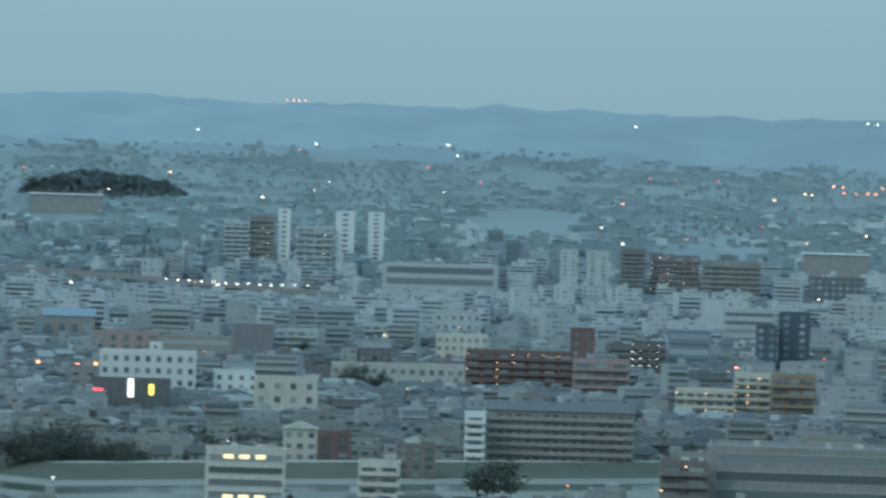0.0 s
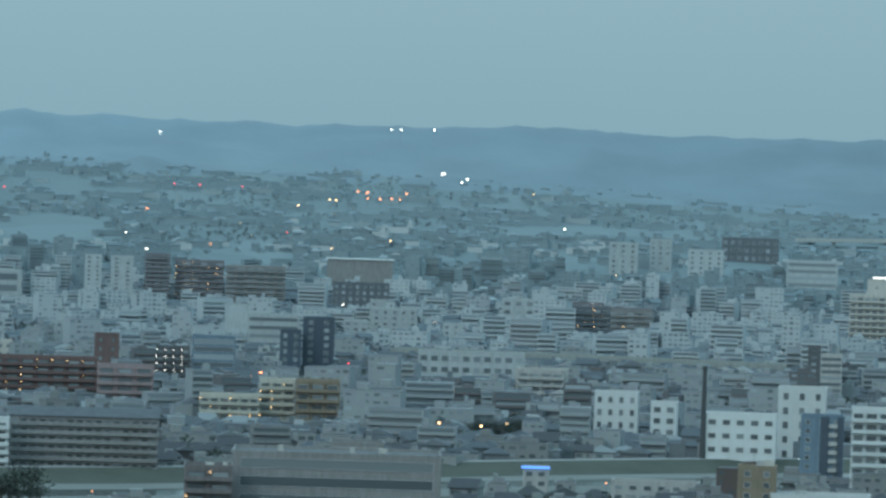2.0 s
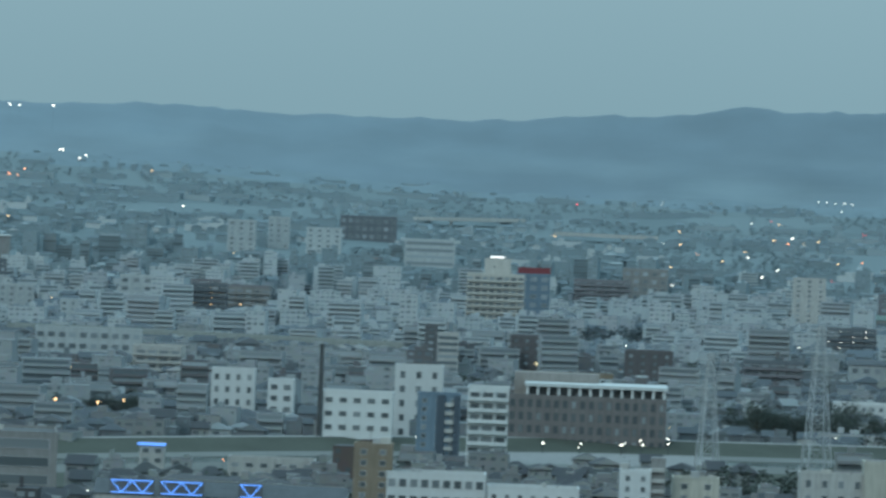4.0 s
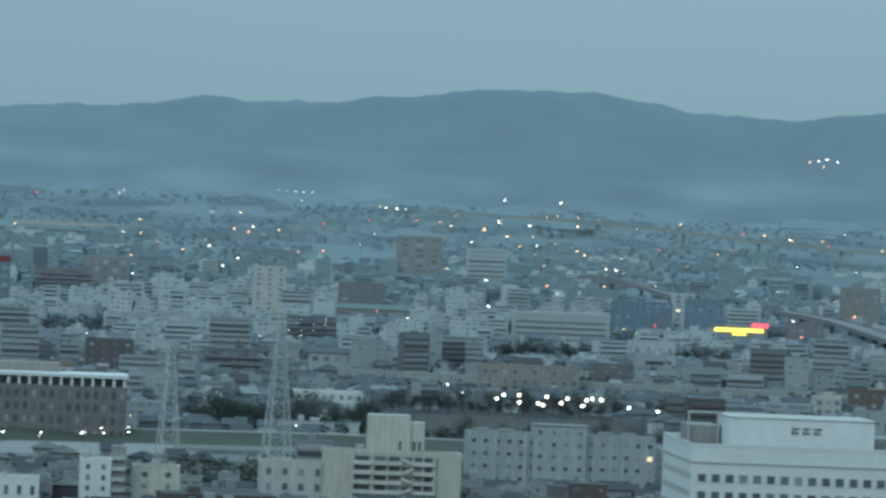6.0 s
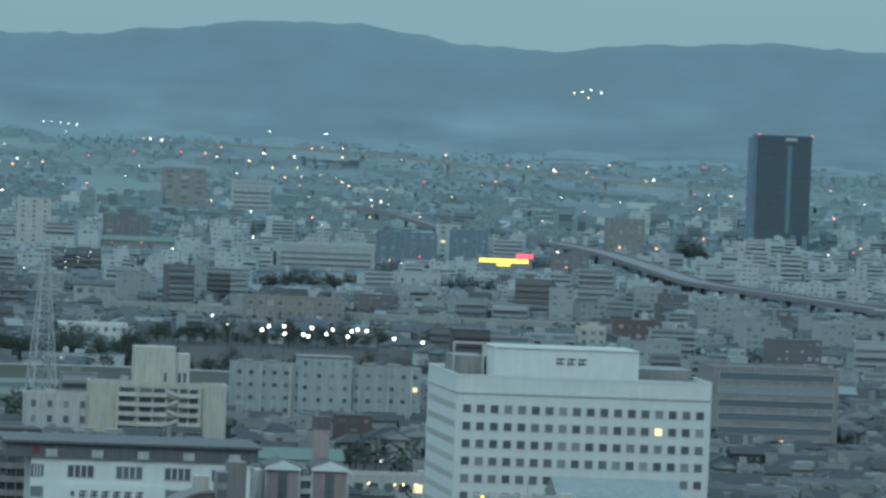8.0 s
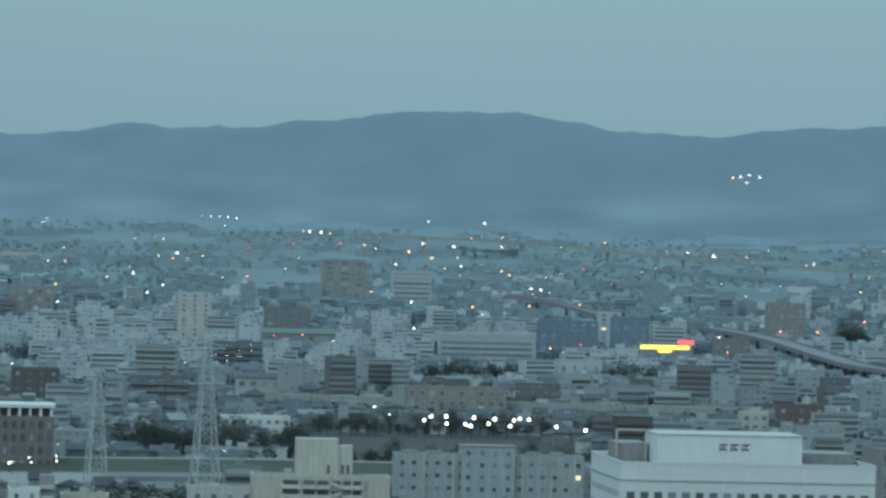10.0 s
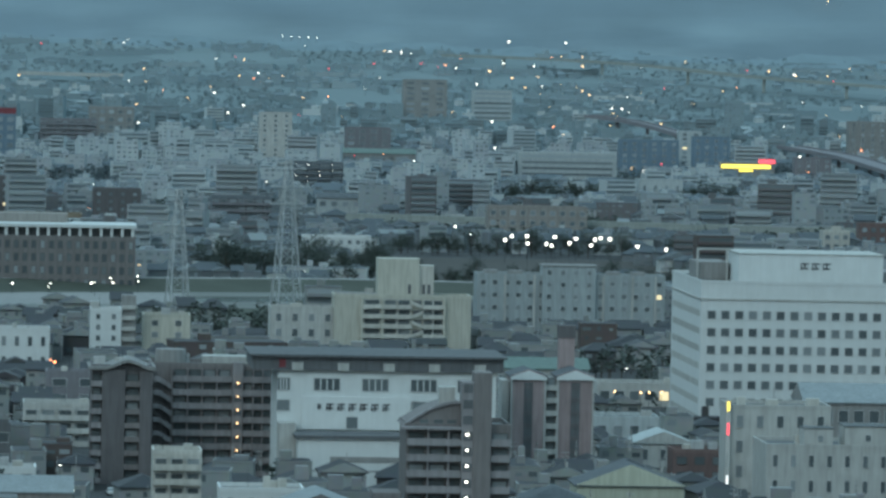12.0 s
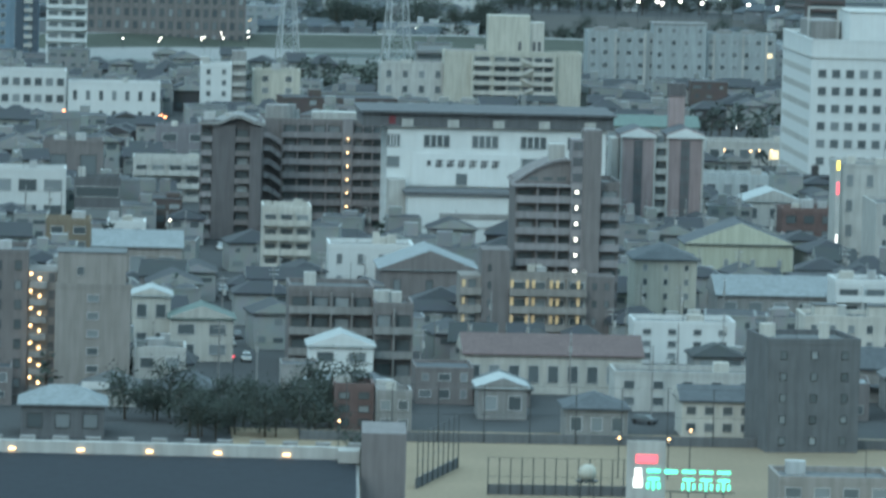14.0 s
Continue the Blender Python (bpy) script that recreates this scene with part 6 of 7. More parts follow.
street_lamp(1.121, 2300, 10.0, COOL, 1.10)
street_lamp(1.309, 2330, 9.9, COOL, 1.10)
street_lamp(1.373, 2382, 9.9, COOL, 1.10)
street_lamp(1.534, 2310, 10.0, COOL, 1.10)
street_lamp(1.574, 2374, 10.0, COOL, 1.10)
street_lamp(1.633, 2394, 10.0, COOL, 1.10)
street_lamp(1.728, 2384, 10.0, COOL, 1.10)
street_lamp(2.019, 2310, 10.0, COOL, 1.10)
street_lamp(2.321, 2282, 9.9, COOL, 1.10)
street_lamp(0.273, 2452, 8.0, COOL, 0.76)
street_lamp(2.523, 2500, 8.0, COOL, 0.77)
street_lamp(2.772, 2480, 8.0, COOL, 0.77)
street_lamp(0.112, 2552, 8.0, COOL, 0.79)
street_lamp(1.879, 2874, 8.0, COOL, 0.89)
street_lamp(-0.920, 3114, 9.0, COOL, 1.10)
street_lamp(1.110, 4110, 9.9, ORANGE, 1.10)
street_lamp(3.838, 3968, 9.9, ORANGE, 1.10)
street_lamp(4.320, 3956, 10.0, ORANGE, 1.10)
street_lamp(3.673, 3964, 9.9, ORANGE, 1.10)
street_lamp(3.124, 4610, 9.0, REDLIT, 1.10)
street_lamp(-0.280, 4572, 9.0, REDLIT, 1.10)
street_lamp(-0.775, 4560, 8.9, REDLIT, 1.10)
street_lamp(-4.247, 4654, 8.8, REDLIT, 1.10)
street_lamp(2.251, 3812, 8.9, REDLIT, 1.10)
street_lamp(3.631, 4578, 8.9, WARM, 1.10)
street_lamp(3.691, 4540, 8.9, WARM, 1.10)
street_lamp(3.348, 4606, 8.9, WARM, 1.10)
street_lamp(-4.283, 3436, 9.0, WARM, 1.10)
street_lamp(1.408, 4406, 8.8, WARM, 1.10)
street_lamp(1.486, 4378, 9.0, WARM, 1.10)
street_lamp(1.403, 4596, 8.8, WARM, 1.10)
street_lamp(0.430, 4528, 8.9, WARM, 1.10)
street_lamp(-0.607, 4658, 8.8, COOL, 1.10)
street_lamp(-0.488, 4654, 8.9, COOL, 1.10)
street_lamp(-2.129, 4228, 8.9, COOL, 1.10)
street_lamp(-2.287, 4168, 9.0, COOL, 1.10)
street_lamp(0.506, 3932, 8.9, COOL, 1.10)
street_lamp(0.479, 3846, 8.9, COOL, 1.10)
street_lamp(0.576, 4592, 8.9, COOL, 1.10)
street_lamp(0.901, 4578, 9.0, COOL, 1.10)
street_lamp(2.022, 4616, 8.9, COOL, 1.10)
street_lamp(0.630, 4760, 8.9, COOL, 1.10)
street_lamp(1.220, 4772, 8.9, COOL, 1.10)
street_lamp(-1.730, 4754, 9.0, COOL, 0.65)
street_lamp(-1.642, 4756, 8.9, COOL, 0.65)
street_lamp(-1.553, 4752, 9.0, COOL, 0.65)
street_lamp(-1.465, 4750, 8.8, COOL, 0.65)
street_lamp(-1.376, 4746, 8.9, COOL, 0.65)
street_lamp(0.471, 4144, 9.0, COOL, 1.10)
street_lamp(1.825, 4274, 8.9, COOL, 1.10)
street_lamp(-4.506, 1956, 5.9, COOL, 0.40)
street_lamp(-4.124, 1940, 6.0, COOL, 0.40)
street_lamp(-3.683, 1968, 5.9, COOL, 0.41)
street_lamp(-3.478, 2014, 5.9, COOL, 0.42)
street_lamp(-3.195, 2032, 5.9, COOL, 0.42)
street_lamp(-5.101, 1548, 4.9, ORANGE, 0.64)
street_lamp(-5.123, 1502, 5.0, ORANGE, 0.62)
street_lamp(-4.087, 1534, 5.0, ORANGE, 0.63)
street_lamp(-4.045, 1528, 4.9, ORANGE, 0.63)
street_lamp(-3.969, 1160, 6.0, COOL, 0.30)
street_lamp(-3.821, 1096, 5.9, COOL, 0.28)
street_lamp(-4.498, 1960, 6.0, COOL, 0.51)
street_lamp(-4.104, 1966, 6.0, COOL, 0.51)
street_lamp(-3.674, 1974, 6.0, COOL, 0.51)
street_lamp(-3.455, 1978, 5.9, COOL, 0.51)
street_lamp(-3.190, 1992, 5.9, COOL, 0.51)
street_lamp(1.932, 1532, 5.9, COOL, 0.39)
street_lamp(-3.274, 898, 4.9, REDLIT, 0.37)
street_lamp(0.798, 790, 5.8, WARM, 0.29)
street_lamp(1.320, 790, 5.9, WARM, 0.29)
street_lamp(1.548, 802, 6.0, WARM, 0.29)
street_lamp(1.815, 1434, 5.9, WARM, 0.52)
street_lamp(2.087, 1432, 6.0, WARM, 0.52)
street_lamp(2.176, 1434, 5.9, WARM, 0.52)
street_lamp(2.305, 1436, 5.9, WARM, 0.52)
street_lamp(-2.148, 802, 6.0, WARM, 0.29)
street_lamp(6.553, 4294, 9.8, ORANGE, 1.10)
street_lamp(4.330, 3972, 9.9, ORANGE, 1.10)
street_lamp(4.719, 3976, 9.9, ORANGE, 1.10)
street_lamp(3.828, 3970, 9.9, ORANGE, 1.10)
street_lamp(3.883, 4860, 50.0, COOL, 1.10)
street_lamp(3.970, 4860, 51.8, COOL, 1.10)
street_lamp(4.077, 4860, 50.2, COOL, 1.10)
street_lamp(4.623, 4860, 43.8, COOL, 1.10)
street_lamp(5.162, 4860, 27.3, COOL, 1.10)
street_lamp(5.546, 4860, 26.2, COOL, 1.10)
street_lamp(5.651, 3032, 8.0, COOL, 0.94)
street_lamp(6.211, 2972, 8.0, COOL, 0.92)
street_lamp(5.758, 3520, 8.0, COOL, 1.09)
street_lamp(5.993, 3572, 8.0, COOL, 1.10)
street_lamp(0.886, 4860, 36.2, COOL, 1.10)
street_lamp(3.794, 4860, 49.2, WARM, 1.10)
street_lamp(3.944, 4860, 45.2, WARM, 1.10)
street_lamp(4.616, 3134, 8.0, WARM, 0.97)
street_lamp(4.676, 3084, 8.0, WARM, 0.95)
street_lamp(6.150, 2184, 8.0, WARM, 0.68)


# ---- trees ----
def tree(seed, h, r):
    """Trunk, limbs and a ragged crown of many small leaf clumps."""
    rnd = random.Random(seed)
    e = new("tree")
    bm = tube((0, 0, -0.3), (0.1, 0, h * 0.45), 0.022 * h, 0.013 * h, 7)
    tips = []
    for i in range(9):
        a, q = i * 2.4 + rnd.uniform(-0.4, 0.4), rnd.uniform(0.25, 0.5)
        tip = Vector((r * 0.75 * math.cos(a) * rnd.uniform(0.5, 1), r * 0.75 * math.sin(a) * rnd.uniform(0.5, 1), h * rnd.uniform(0.3, 0.95)))
        add_tube(bm, (0.05, 0, h * min(q, 0.9 * tip.z / h)), tip, 0.009 * h, 0.003 * h, 4)
        tips.append(tip)
    part("trunk", bm, BARK, e)
    bm = bmesh.new()
    for i in range(760):
        c = rnd.choice(tips) * rnd.uniform(0.75, 1.05) + Vector((rnd.gauss(0, 0.26) * r, rnd.gauss(0, 0.26) * r, rnd.gauss(0, 0.085) * h))
        if c.z < h * 0.08:
            continue
        s = rnd.uniform(0.10, 0.30)
        u = Vector((rnd.gauss(0, 1), rnd.gauss(0, 1), rnd.gauss(0, 1))).normalized()
        v = u.orthogonal().normalized()
        k = u.cross(v)
        vs = [bm.verts.new(c + p * s) for p in (v, (k - v) * 0.8, (-k - v * 0.4) * 0.9, u * 0.6)]
        for q in ((0, 1, 2), (0, 1, 3), (1, 2, 3), (2, 0, 3)):
            bm.faces.new([vs[j] for j in q])
    part("crown", bm, LEAF, e)
    return tagged(e, "dark leafy tree with a ragged crown", "tree", "trees of the town")


MODELS = [tree(1, 8, 3.2), tree(2, 9, 3.6), tree(3, 7, 2.6)]
USED = [0]


def grove(a0, a1, d0, d1, count, height):
    rnd = random.Random(int(d0 + count))
    SIGHT.append(((a0 + a1) / 2, min(d0, d1), abs(a1 - a0) / 2, height * 1.2, ground_z(a0, d0)))
    for i in range(count):
        s = (i + rnd.uniform(0.1, 0.9)) / count
        p = spot(a0 + (a1 - a0) * s, d0 + (d1 - d0) * s + rnd.uniform(-8, 14))
        k = height / 8 * rnd.uniform(0.55, 1.25)
        m = pose(p.x, p.y, p.z, 0, 0, rnd.uniform(0, 360))
        model = MODELS[i % 3]
        if USED[0] < 3 and USED[0] == i % 3:
            model.scale = (k, k, k)
            model.matrix_basis = m @ Matrix.Diagonal((k, k, k, 1))
            USED[0] += 1
        else:
            old = model.scale.copy()
            model.scale = (k, k, k)
            copy_thing(model, m)
            model.scale = old
        TAKEN.append((p.x, p.y, 2.0, 2.0, 0.0))



grove(-3.21, -2.14, 832, 836, 12, 8)
grove(-3.75, -3.21, 830, 830, 8, 8)
grove(-4.45, -2.05, 845, 848, 20, 8.5)
grove(-4.59, -3.93, 882, 884, 4, 6)
grove(-2.04, -1.84, 782, 782, 3, 7)
grove(1.29, 1.35, 912, 912, 1, 5)
grove(-2.39, -0.61, 2122, 2154, 26, 13)
grove(-0.5, 2.5, 2118, 2122, 26, 9)
grove(-0.5, 2.6, 2420, 2425, 30, 10)
grove(-2.6, -0.6, 2180, 2260, 26, 11)
grove(0.61, 1.91, 3134, 3186, 20, 14)
grove(2.47, 3.09, 3210, 3238, 12, 13)
grove(-19.14, -17.73, 1714, 1732, 22, 12)
grove(-15.66, -15.09, 2354, 2370, 12, 12)
grove(-14.17, -13.82, 1618, 1622, 3, 14)
grove(-18.93, -17.46, 4468, 4486, 40, 13)
grove(-16.23, -15.99, 2734, 2742, 3, 12)
grove(4.96, 5.22, 3956, 3966, 6, 16)
grove(5.95, 6.82, 1758, 1780, 10, 7)
grove(-9.35, -8.23, 2130, 2168, 22, 9)

# ---- wooded mound, lit truss sign, street ----
def mound(az, d, wide, high, label):
    rnd = random.Random(3)
    hp_v, hp_f = [], []
    for i in range(2600):
        a, q = rnd.uniform(0, 2 * math.pi), math.sqrt(rnd.random())
        x, y = wide / 2 * q * math.cos(a), 40 * q * math.sin(a)
        z = high * max(0.0, 1 - q * q) * (0.8 + 0.3 * noise.noise((x * 0.03, y * 0.05, 1)))
        s = rnd.uniform(0.8, 2.2)
        n = len(hp_v)
        for j in range(4):
            hp_v.append((x + rnd.uniform(-s, s), y + rnd.uniform(-s, s), z + rnd.uniform(-s * 1.5, s)))
        hp_f += [(n, n + 1, n + 2), (n, n + 2, n + 3), (n, n + 3, n + 1), (n + 1, n + 3, n + 2)]
    me = bpy.data.meshes.new("wooded_hill")
    me.from_pydata(hp_v, [], hp_f)
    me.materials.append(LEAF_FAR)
    ob = new("wooded_hill", me)
    p = spot(az, d)
    ob.matrix_world = pose(p.x, p.y, p.z - 2, 0, 0, -az)
    keep_clear(az, d - 30, wide, 60, -az)
    return tagged(ob, label, "woods", kind="stuff")


mound(-18.133, 4486, 150, 24, "low dark wooded hill among the far houses")

shed = building("station_shed", "long pale blue-roofed shed with blue neon trusses", -7.850, 1532, 70, 7.5, 18, LIGHTGREY, 1, 9, "windows", category="shed", roof="ridge", roofmat=SLATE)
w, h, dep = SIZES[shed.name]
for x0, n in ((-30.5, 4), (-16.6, 4), (5.6, 2)):
    part("sign_board", box(x0 - 0.5, x0 + n * 2.9 + 0.5, -0.3, 0.0, h + 0.1, h + 4.5), DARKGREY, shed)
    for z in (0.6, 4.0):
        part("neon_tube", tube((x0, -0.6, h + z), (x0 + n * 2.9, -0.6, h + z), 0.16, 0.16, 4), BLUELIT, shed, "blue neon tube")
    for i in range(n):
        a, b2 = x0 + i * 2.9, x0 + (i + 1) * 2.9
        part("neon_tube", tube((a, -0.6, h + 0.6 if i % 2 else h + 4.0), (b2, -0.6, h + 4.0 if i % 2 else h + 0.6), 0.16, 0.16, 4), BLUELIT, shed, "blue neon tube")
blue_top = building("office_building", "small pale office with a blue lit roof edge", -8.581, 1764, 8.0, 9.5, 8, LIGHTGREY, 3, 2, "windows", category="office building")
w, h, dep = SIZES[blue_top.name]
part("lit_edge", box(-w / 2 - 0.6, w / 2 + 0.6, -0.7, -0.3, h + 0.2, h + 1.0), BLUELIT, blue_top, "blue lit roof edge")
building("apartment_block", "narrow tan tiled apartment tower with small openings", -6.268, 1564, 11, 22, 10, TAN, 7, 2, "windows", category="apartment house", ww=0.3)
building("office_building", "pale wide office behind the blue-lit shed", -7.330, 1756, 28, 6.5, 12, LIGHTGREY, 2, 6, "windows", category="office building")
for a0, d0, a1, d1 in ((-3.134, 920, -3.940, 1644),):
    for i in range(40):
        s = i / 39
        q = spot(a0, d0).lerp(spot(a1, d1), s)
        TAKEN.append((q.x, q.y, 1.0, 9.0, radians(GRID)))

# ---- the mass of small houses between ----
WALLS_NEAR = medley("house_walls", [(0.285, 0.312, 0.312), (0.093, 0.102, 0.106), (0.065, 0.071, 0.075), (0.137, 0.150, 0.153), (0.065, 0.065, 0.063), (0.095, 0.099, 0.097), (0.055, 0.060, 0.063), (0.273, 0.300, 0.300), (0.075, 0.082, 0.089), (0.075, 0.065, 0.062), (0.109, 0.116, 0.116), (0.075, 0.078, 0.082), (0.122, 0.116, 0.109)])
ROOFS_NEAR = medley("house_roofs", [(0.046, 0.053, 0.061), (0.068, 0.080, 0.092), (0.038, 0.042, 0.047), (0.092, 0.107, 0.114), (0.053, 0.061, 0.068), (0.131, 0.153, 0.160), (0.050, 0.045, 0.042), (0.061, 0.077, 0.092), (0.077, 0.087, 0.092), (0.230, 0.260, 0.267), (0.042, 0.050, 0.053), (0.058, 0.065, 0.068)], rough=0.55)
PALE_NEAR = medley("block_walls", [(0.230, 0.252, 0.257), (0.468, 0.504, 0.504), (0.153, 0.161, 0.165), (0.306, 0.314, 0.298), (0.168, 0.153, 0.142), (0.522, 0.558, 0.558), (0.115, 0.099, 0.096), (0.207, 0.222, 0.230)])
# Far palettes: haze put into wall and roof colours, bluer with distance.
PALE_FAR = medley("hazed_far_block_walls", [(0.413, 0.474, 0.495), (0.578, 0.600, 0.600), (0.246, 0.281, 0.304), (0.468, 0.509, 0.522), (0.187, 0.199, 0.216), (0.358, 0.406, 0.433), (0.234, 0.222, 0.222)], stain=0.15)
WALLS_PLAIN = medley("hazed_outskirt_walls", [(0.212, 0.281, 0.308), (0.166, 0.225, 0.253), (0.368, 0.432, 0.451), (0.152, 0.207, 0.235), (0.276, 0.340, 0.363), (0.138, 0.184, 0.207), (0.442, 0.501, 0.515), (0.230, 0.285, 0.304)], stain=0.1)
ROOFS_PLAIN = medley("hazed_outskirt_roofs", [(0.135, 0.182, 0.205), (0.165, 0.215, 0.238), (0.120, 0.162, 0.185), (0.190, 0.245, 0.265), (0.260, 0.320, 0.340), (0.115, 0.155, 0.175)], rough=0.7, stain=0.1)
WALLS_EDGE = medley("hazed_foothill_walls", [(0.235, 0.312, 0.345), (0.215, 0.288, 0.320), (0.340, 0.415, 0.440), (0.195, 0.265, 0.300), (0.290, 0.365, 0.392), (0.185, 0.250, 0.280)], stain=0.1)
ROOFS_EDGE = medley("hazed_foothill_roofs", [(0.175, 0.235, 0.265), (0.195, 0.258, 0.288), (0.160, 0.220, 0.248), (0.225, 0.290, 0.318)], rough=0.7, stain=0.1)
WALLS_FAR = medley("hazed_district_walls", [(0.265, 0.323, 0.357), (0.157, 0.196, 0.224), (0.504, 0.573, 0.600), (0.140, 0.174, 0.202), (0.191, 0.224, 0.246), (0.364, 0.420, 0.448), (0.169, 0.202, 0.224), (0.212, 0.236, 0.252)], stain=0.15)
ROOFS_FAR = medley("hazed_district_roofs", [(0.091, 0.120, 0.141), (0.124, 0.157, 0.178), (0.083, 0.107, 0.124), (0.157, 0.194, 0.215), (0.107, 0.137, 0.157), (0.260, 0.308, 0.332), (0.099, 0.124, 0.137), (0.132, 0.165, 0.190)], rough=0.6, stain=0.15)


# Middle distance: colours part-way to the hazed far ones.
WALLS_MID = medley("hazed_town_walls", [(0.175, 0.205, 0.222), (0.130, 0.155, 0.172), (0.400, 0.445, 0.455), (0.115, 0.136, 0.152), (0.160, 0.180, 0.192), (0.255, 0.290, 0.305), (0.125, 0.122, 0.126), (0.145, 0.165, 0.180), (0.420, 0.465, 0.470), (0.105, 0.125, 0.142)], stain=0.2)
ROOFS_MID = medley("hazed_town_roofs", [(0.072, 0.090, 0.104), (0.098, 0.120, 0.136), (0.062, 0.076, 0.088), (0.128, 0.154, 0.170), (0.085, 0.104, 0.118), (0.190, 0.224, 0.238), (0.074, 0.090, 0.100)], rough=0.6, stain=0.2)
PALE_MID = medley("hazed_town_block_walls", [(0.300, 0.340, 0.355), (0.480, 0.525, 0.530), (0.205, 0.230, 0.246), (0.370, 0.400, 0.405), (0.190, 0.190, 0.194), (0.520, 0.560, 0.560), (0.155, 0.158, 0.166), (0.250, 0.280, 0.296)], stain=0.2)


class Heap:
    """Gathers boxes and roofs for one joined mesh."""
    def __init__(self):
        self.v, self.f, self.m = [], [], []

    def solid(self, pts, faces, mat, place, join=None):
        """join: the first vertex of a body that this piece belongs to, tied to it by a hidden tie inside."""
        n = len(self.v)
        x, y, z, c, s = place
        for px, py, pz in pts:
            self.v.append((x + px * c - py * s, y + px * s + py * c, z + pz))
        for q in faces:
            self.f.append([n + i for i in q])
            self.m.append(mat)
        if join is not None:
            self.f.append([join + 6, n + 2, n + 3])
            self.m.append(mat)
        return n

    def box(self, x0, x1, y0, y1, z0, z1, mat, place, join=None):
        return self.solid(((x0, y0, z0), (x1, y0, z0), (x1, y1, z0), (x0, y1, z0), (x0, y0, z1), (x1, y0, z1), (x1, y1, z1), (x0, y1, z1)),
                   ((4, 5, 6, 7), (0, 1, 5, 4), (1, 2, 6, 5), (2, 3, 7, 6), (3, 0, 4, 7)), mat, place, join)

    def ridge(self, x0, x1, y0, y1, z0, rise, along, hip, mat, place, join):
        t = 0.22
        if along:
            r = ((x0 + hip, (y0 + y1) / 2, z0 + rise), (x1 - hip, (y0 + y1) / 2, z0 + rise))
            q = ((4, 5, 9, 8), (6, 7, 8, 9), (5, 6, 9), (7, 4, 8))
        else:
            r = (((x0 + x1) / 2, y0 + hip, z0 + rise), ((x0 + x1) / 2, y1 - hip, z0 + rise))
            q = ((5, 6, 9, 8), (7, 4, 8, 9), (4, 5, 8), (6, 7, 9))
        if not hip:
            self.solid(((x0, y0, z0 - t), (x1, y0, z0 - t), (x1, y1, z0 - t), (x0, y1, z0 - t), (x0, y0, z0), (x1, y0, z0), (x1, y1, z0), (x0, y1, z0)) + r, q[2:], 0, place, join)
            q = q[:2]
        self.solid(((x0, y0, z0 - t), (x1, y0, z0 - t), (x1, y1, z0 - t), (x0, y1, z0 - t), (x0, y0, z0), (x1, y0, z0), (x1, y1, z0), (x0, y1, z0)) + r,
                   ((0, 1, 5, 4), (1, 2, 6, 5), (2, 3, 7, 6), (3, 0, 4, 7)) + q, mat, place)

    def mesh(self, name, mats):
        me = bpy.data.meshes.new(name)
        me.from_pydata(self.v, [], self.f)
        me.polygons.foreach_set("material_index", self.m)
        for m in mats:
            me.materials.append(m)
        me.update()
        return me


def head_room(az, d, z):
    """How high a building may stand here without hiding the landmarks behind it."""
    room = 40.0
    for a, q, half, h, foot in SIGHT:
        if abs(az - a) < half + 0.05 and 0 < q - d < 900:
            room = min(room, 100 - z + d * (foot + 0.30 * h - 100) / q)
    return room


def house_plan(rnd, d, room, x=0.0, y=0.0):
    """Width, depth, height to the eaves, roof kind, storeys."""
    k = float(np.interp(d, (3800, 4800), (1.0, 0.45)))
    w, dep = rnd.uniform(5.5, 11) * k, rnd.uniform(7, 13) * k
    roll = rnd.random()
    crowd = 1.0 + 1.2 * noise.noise((x * 0.0045, y * 0.0022, 3))
    tall = float(np.interp(d, (1480, 1700, 2300, 3000), (0.0, 0.05, 0.13, 0.18))) * max(0.15, crowd)
    n = 2
    if roll < tall * 0.32:
        n, w, dep = rnd.choice((5, 6, 6, 7, 8, 9)), rnd.uniform(8, 22) * k, rnd.uniform(10, 14) * k
    elif roll < tall:
        n, w, dep = rnd.choice((4, 4, 5)), rnd.uniform(7, 18) * k, rnd.uniform(9, 14) * k
    elif roll < tall + 0.20:
        n = 3
    elif roll < tall + 0.28:
        w *= rnd.uniform(1.3, 1.9)
    elif roll > (1.1 if d < 1400 else 0.965):
        w, dep, n = rnd.uniform(18, 40) * k, rnd.uniform(14, 24) * k, rnd.choice((2, 2, 3))
    elif roll > 0.90:
        n = 1
    if d > 4250 and n > 2:
        n, w = (2, w * 1.6) if rnd.random() < 0.75 else (3, w)
    if d > 4150 and rnd.random() < 0.10:
        w, dep, n = rnd.uniform(18, 52), 9.0, 2
    h = n * rnd.uniform(2.7, 3.1) * k
    if d < 960:
        w, h, n = min(w, 11), 5.4, 2
    while n > 1 and h > room:
        n, h = n - 1, h * (n - 1) / n
    if w > 17 * k:
        return w, dep, h, "f", n
    kind = rnd.choice("ggghhhff") if n < 3 else rnd.choice("fffg") if n == 3 else "f"
    return w, dep, h, kind, n


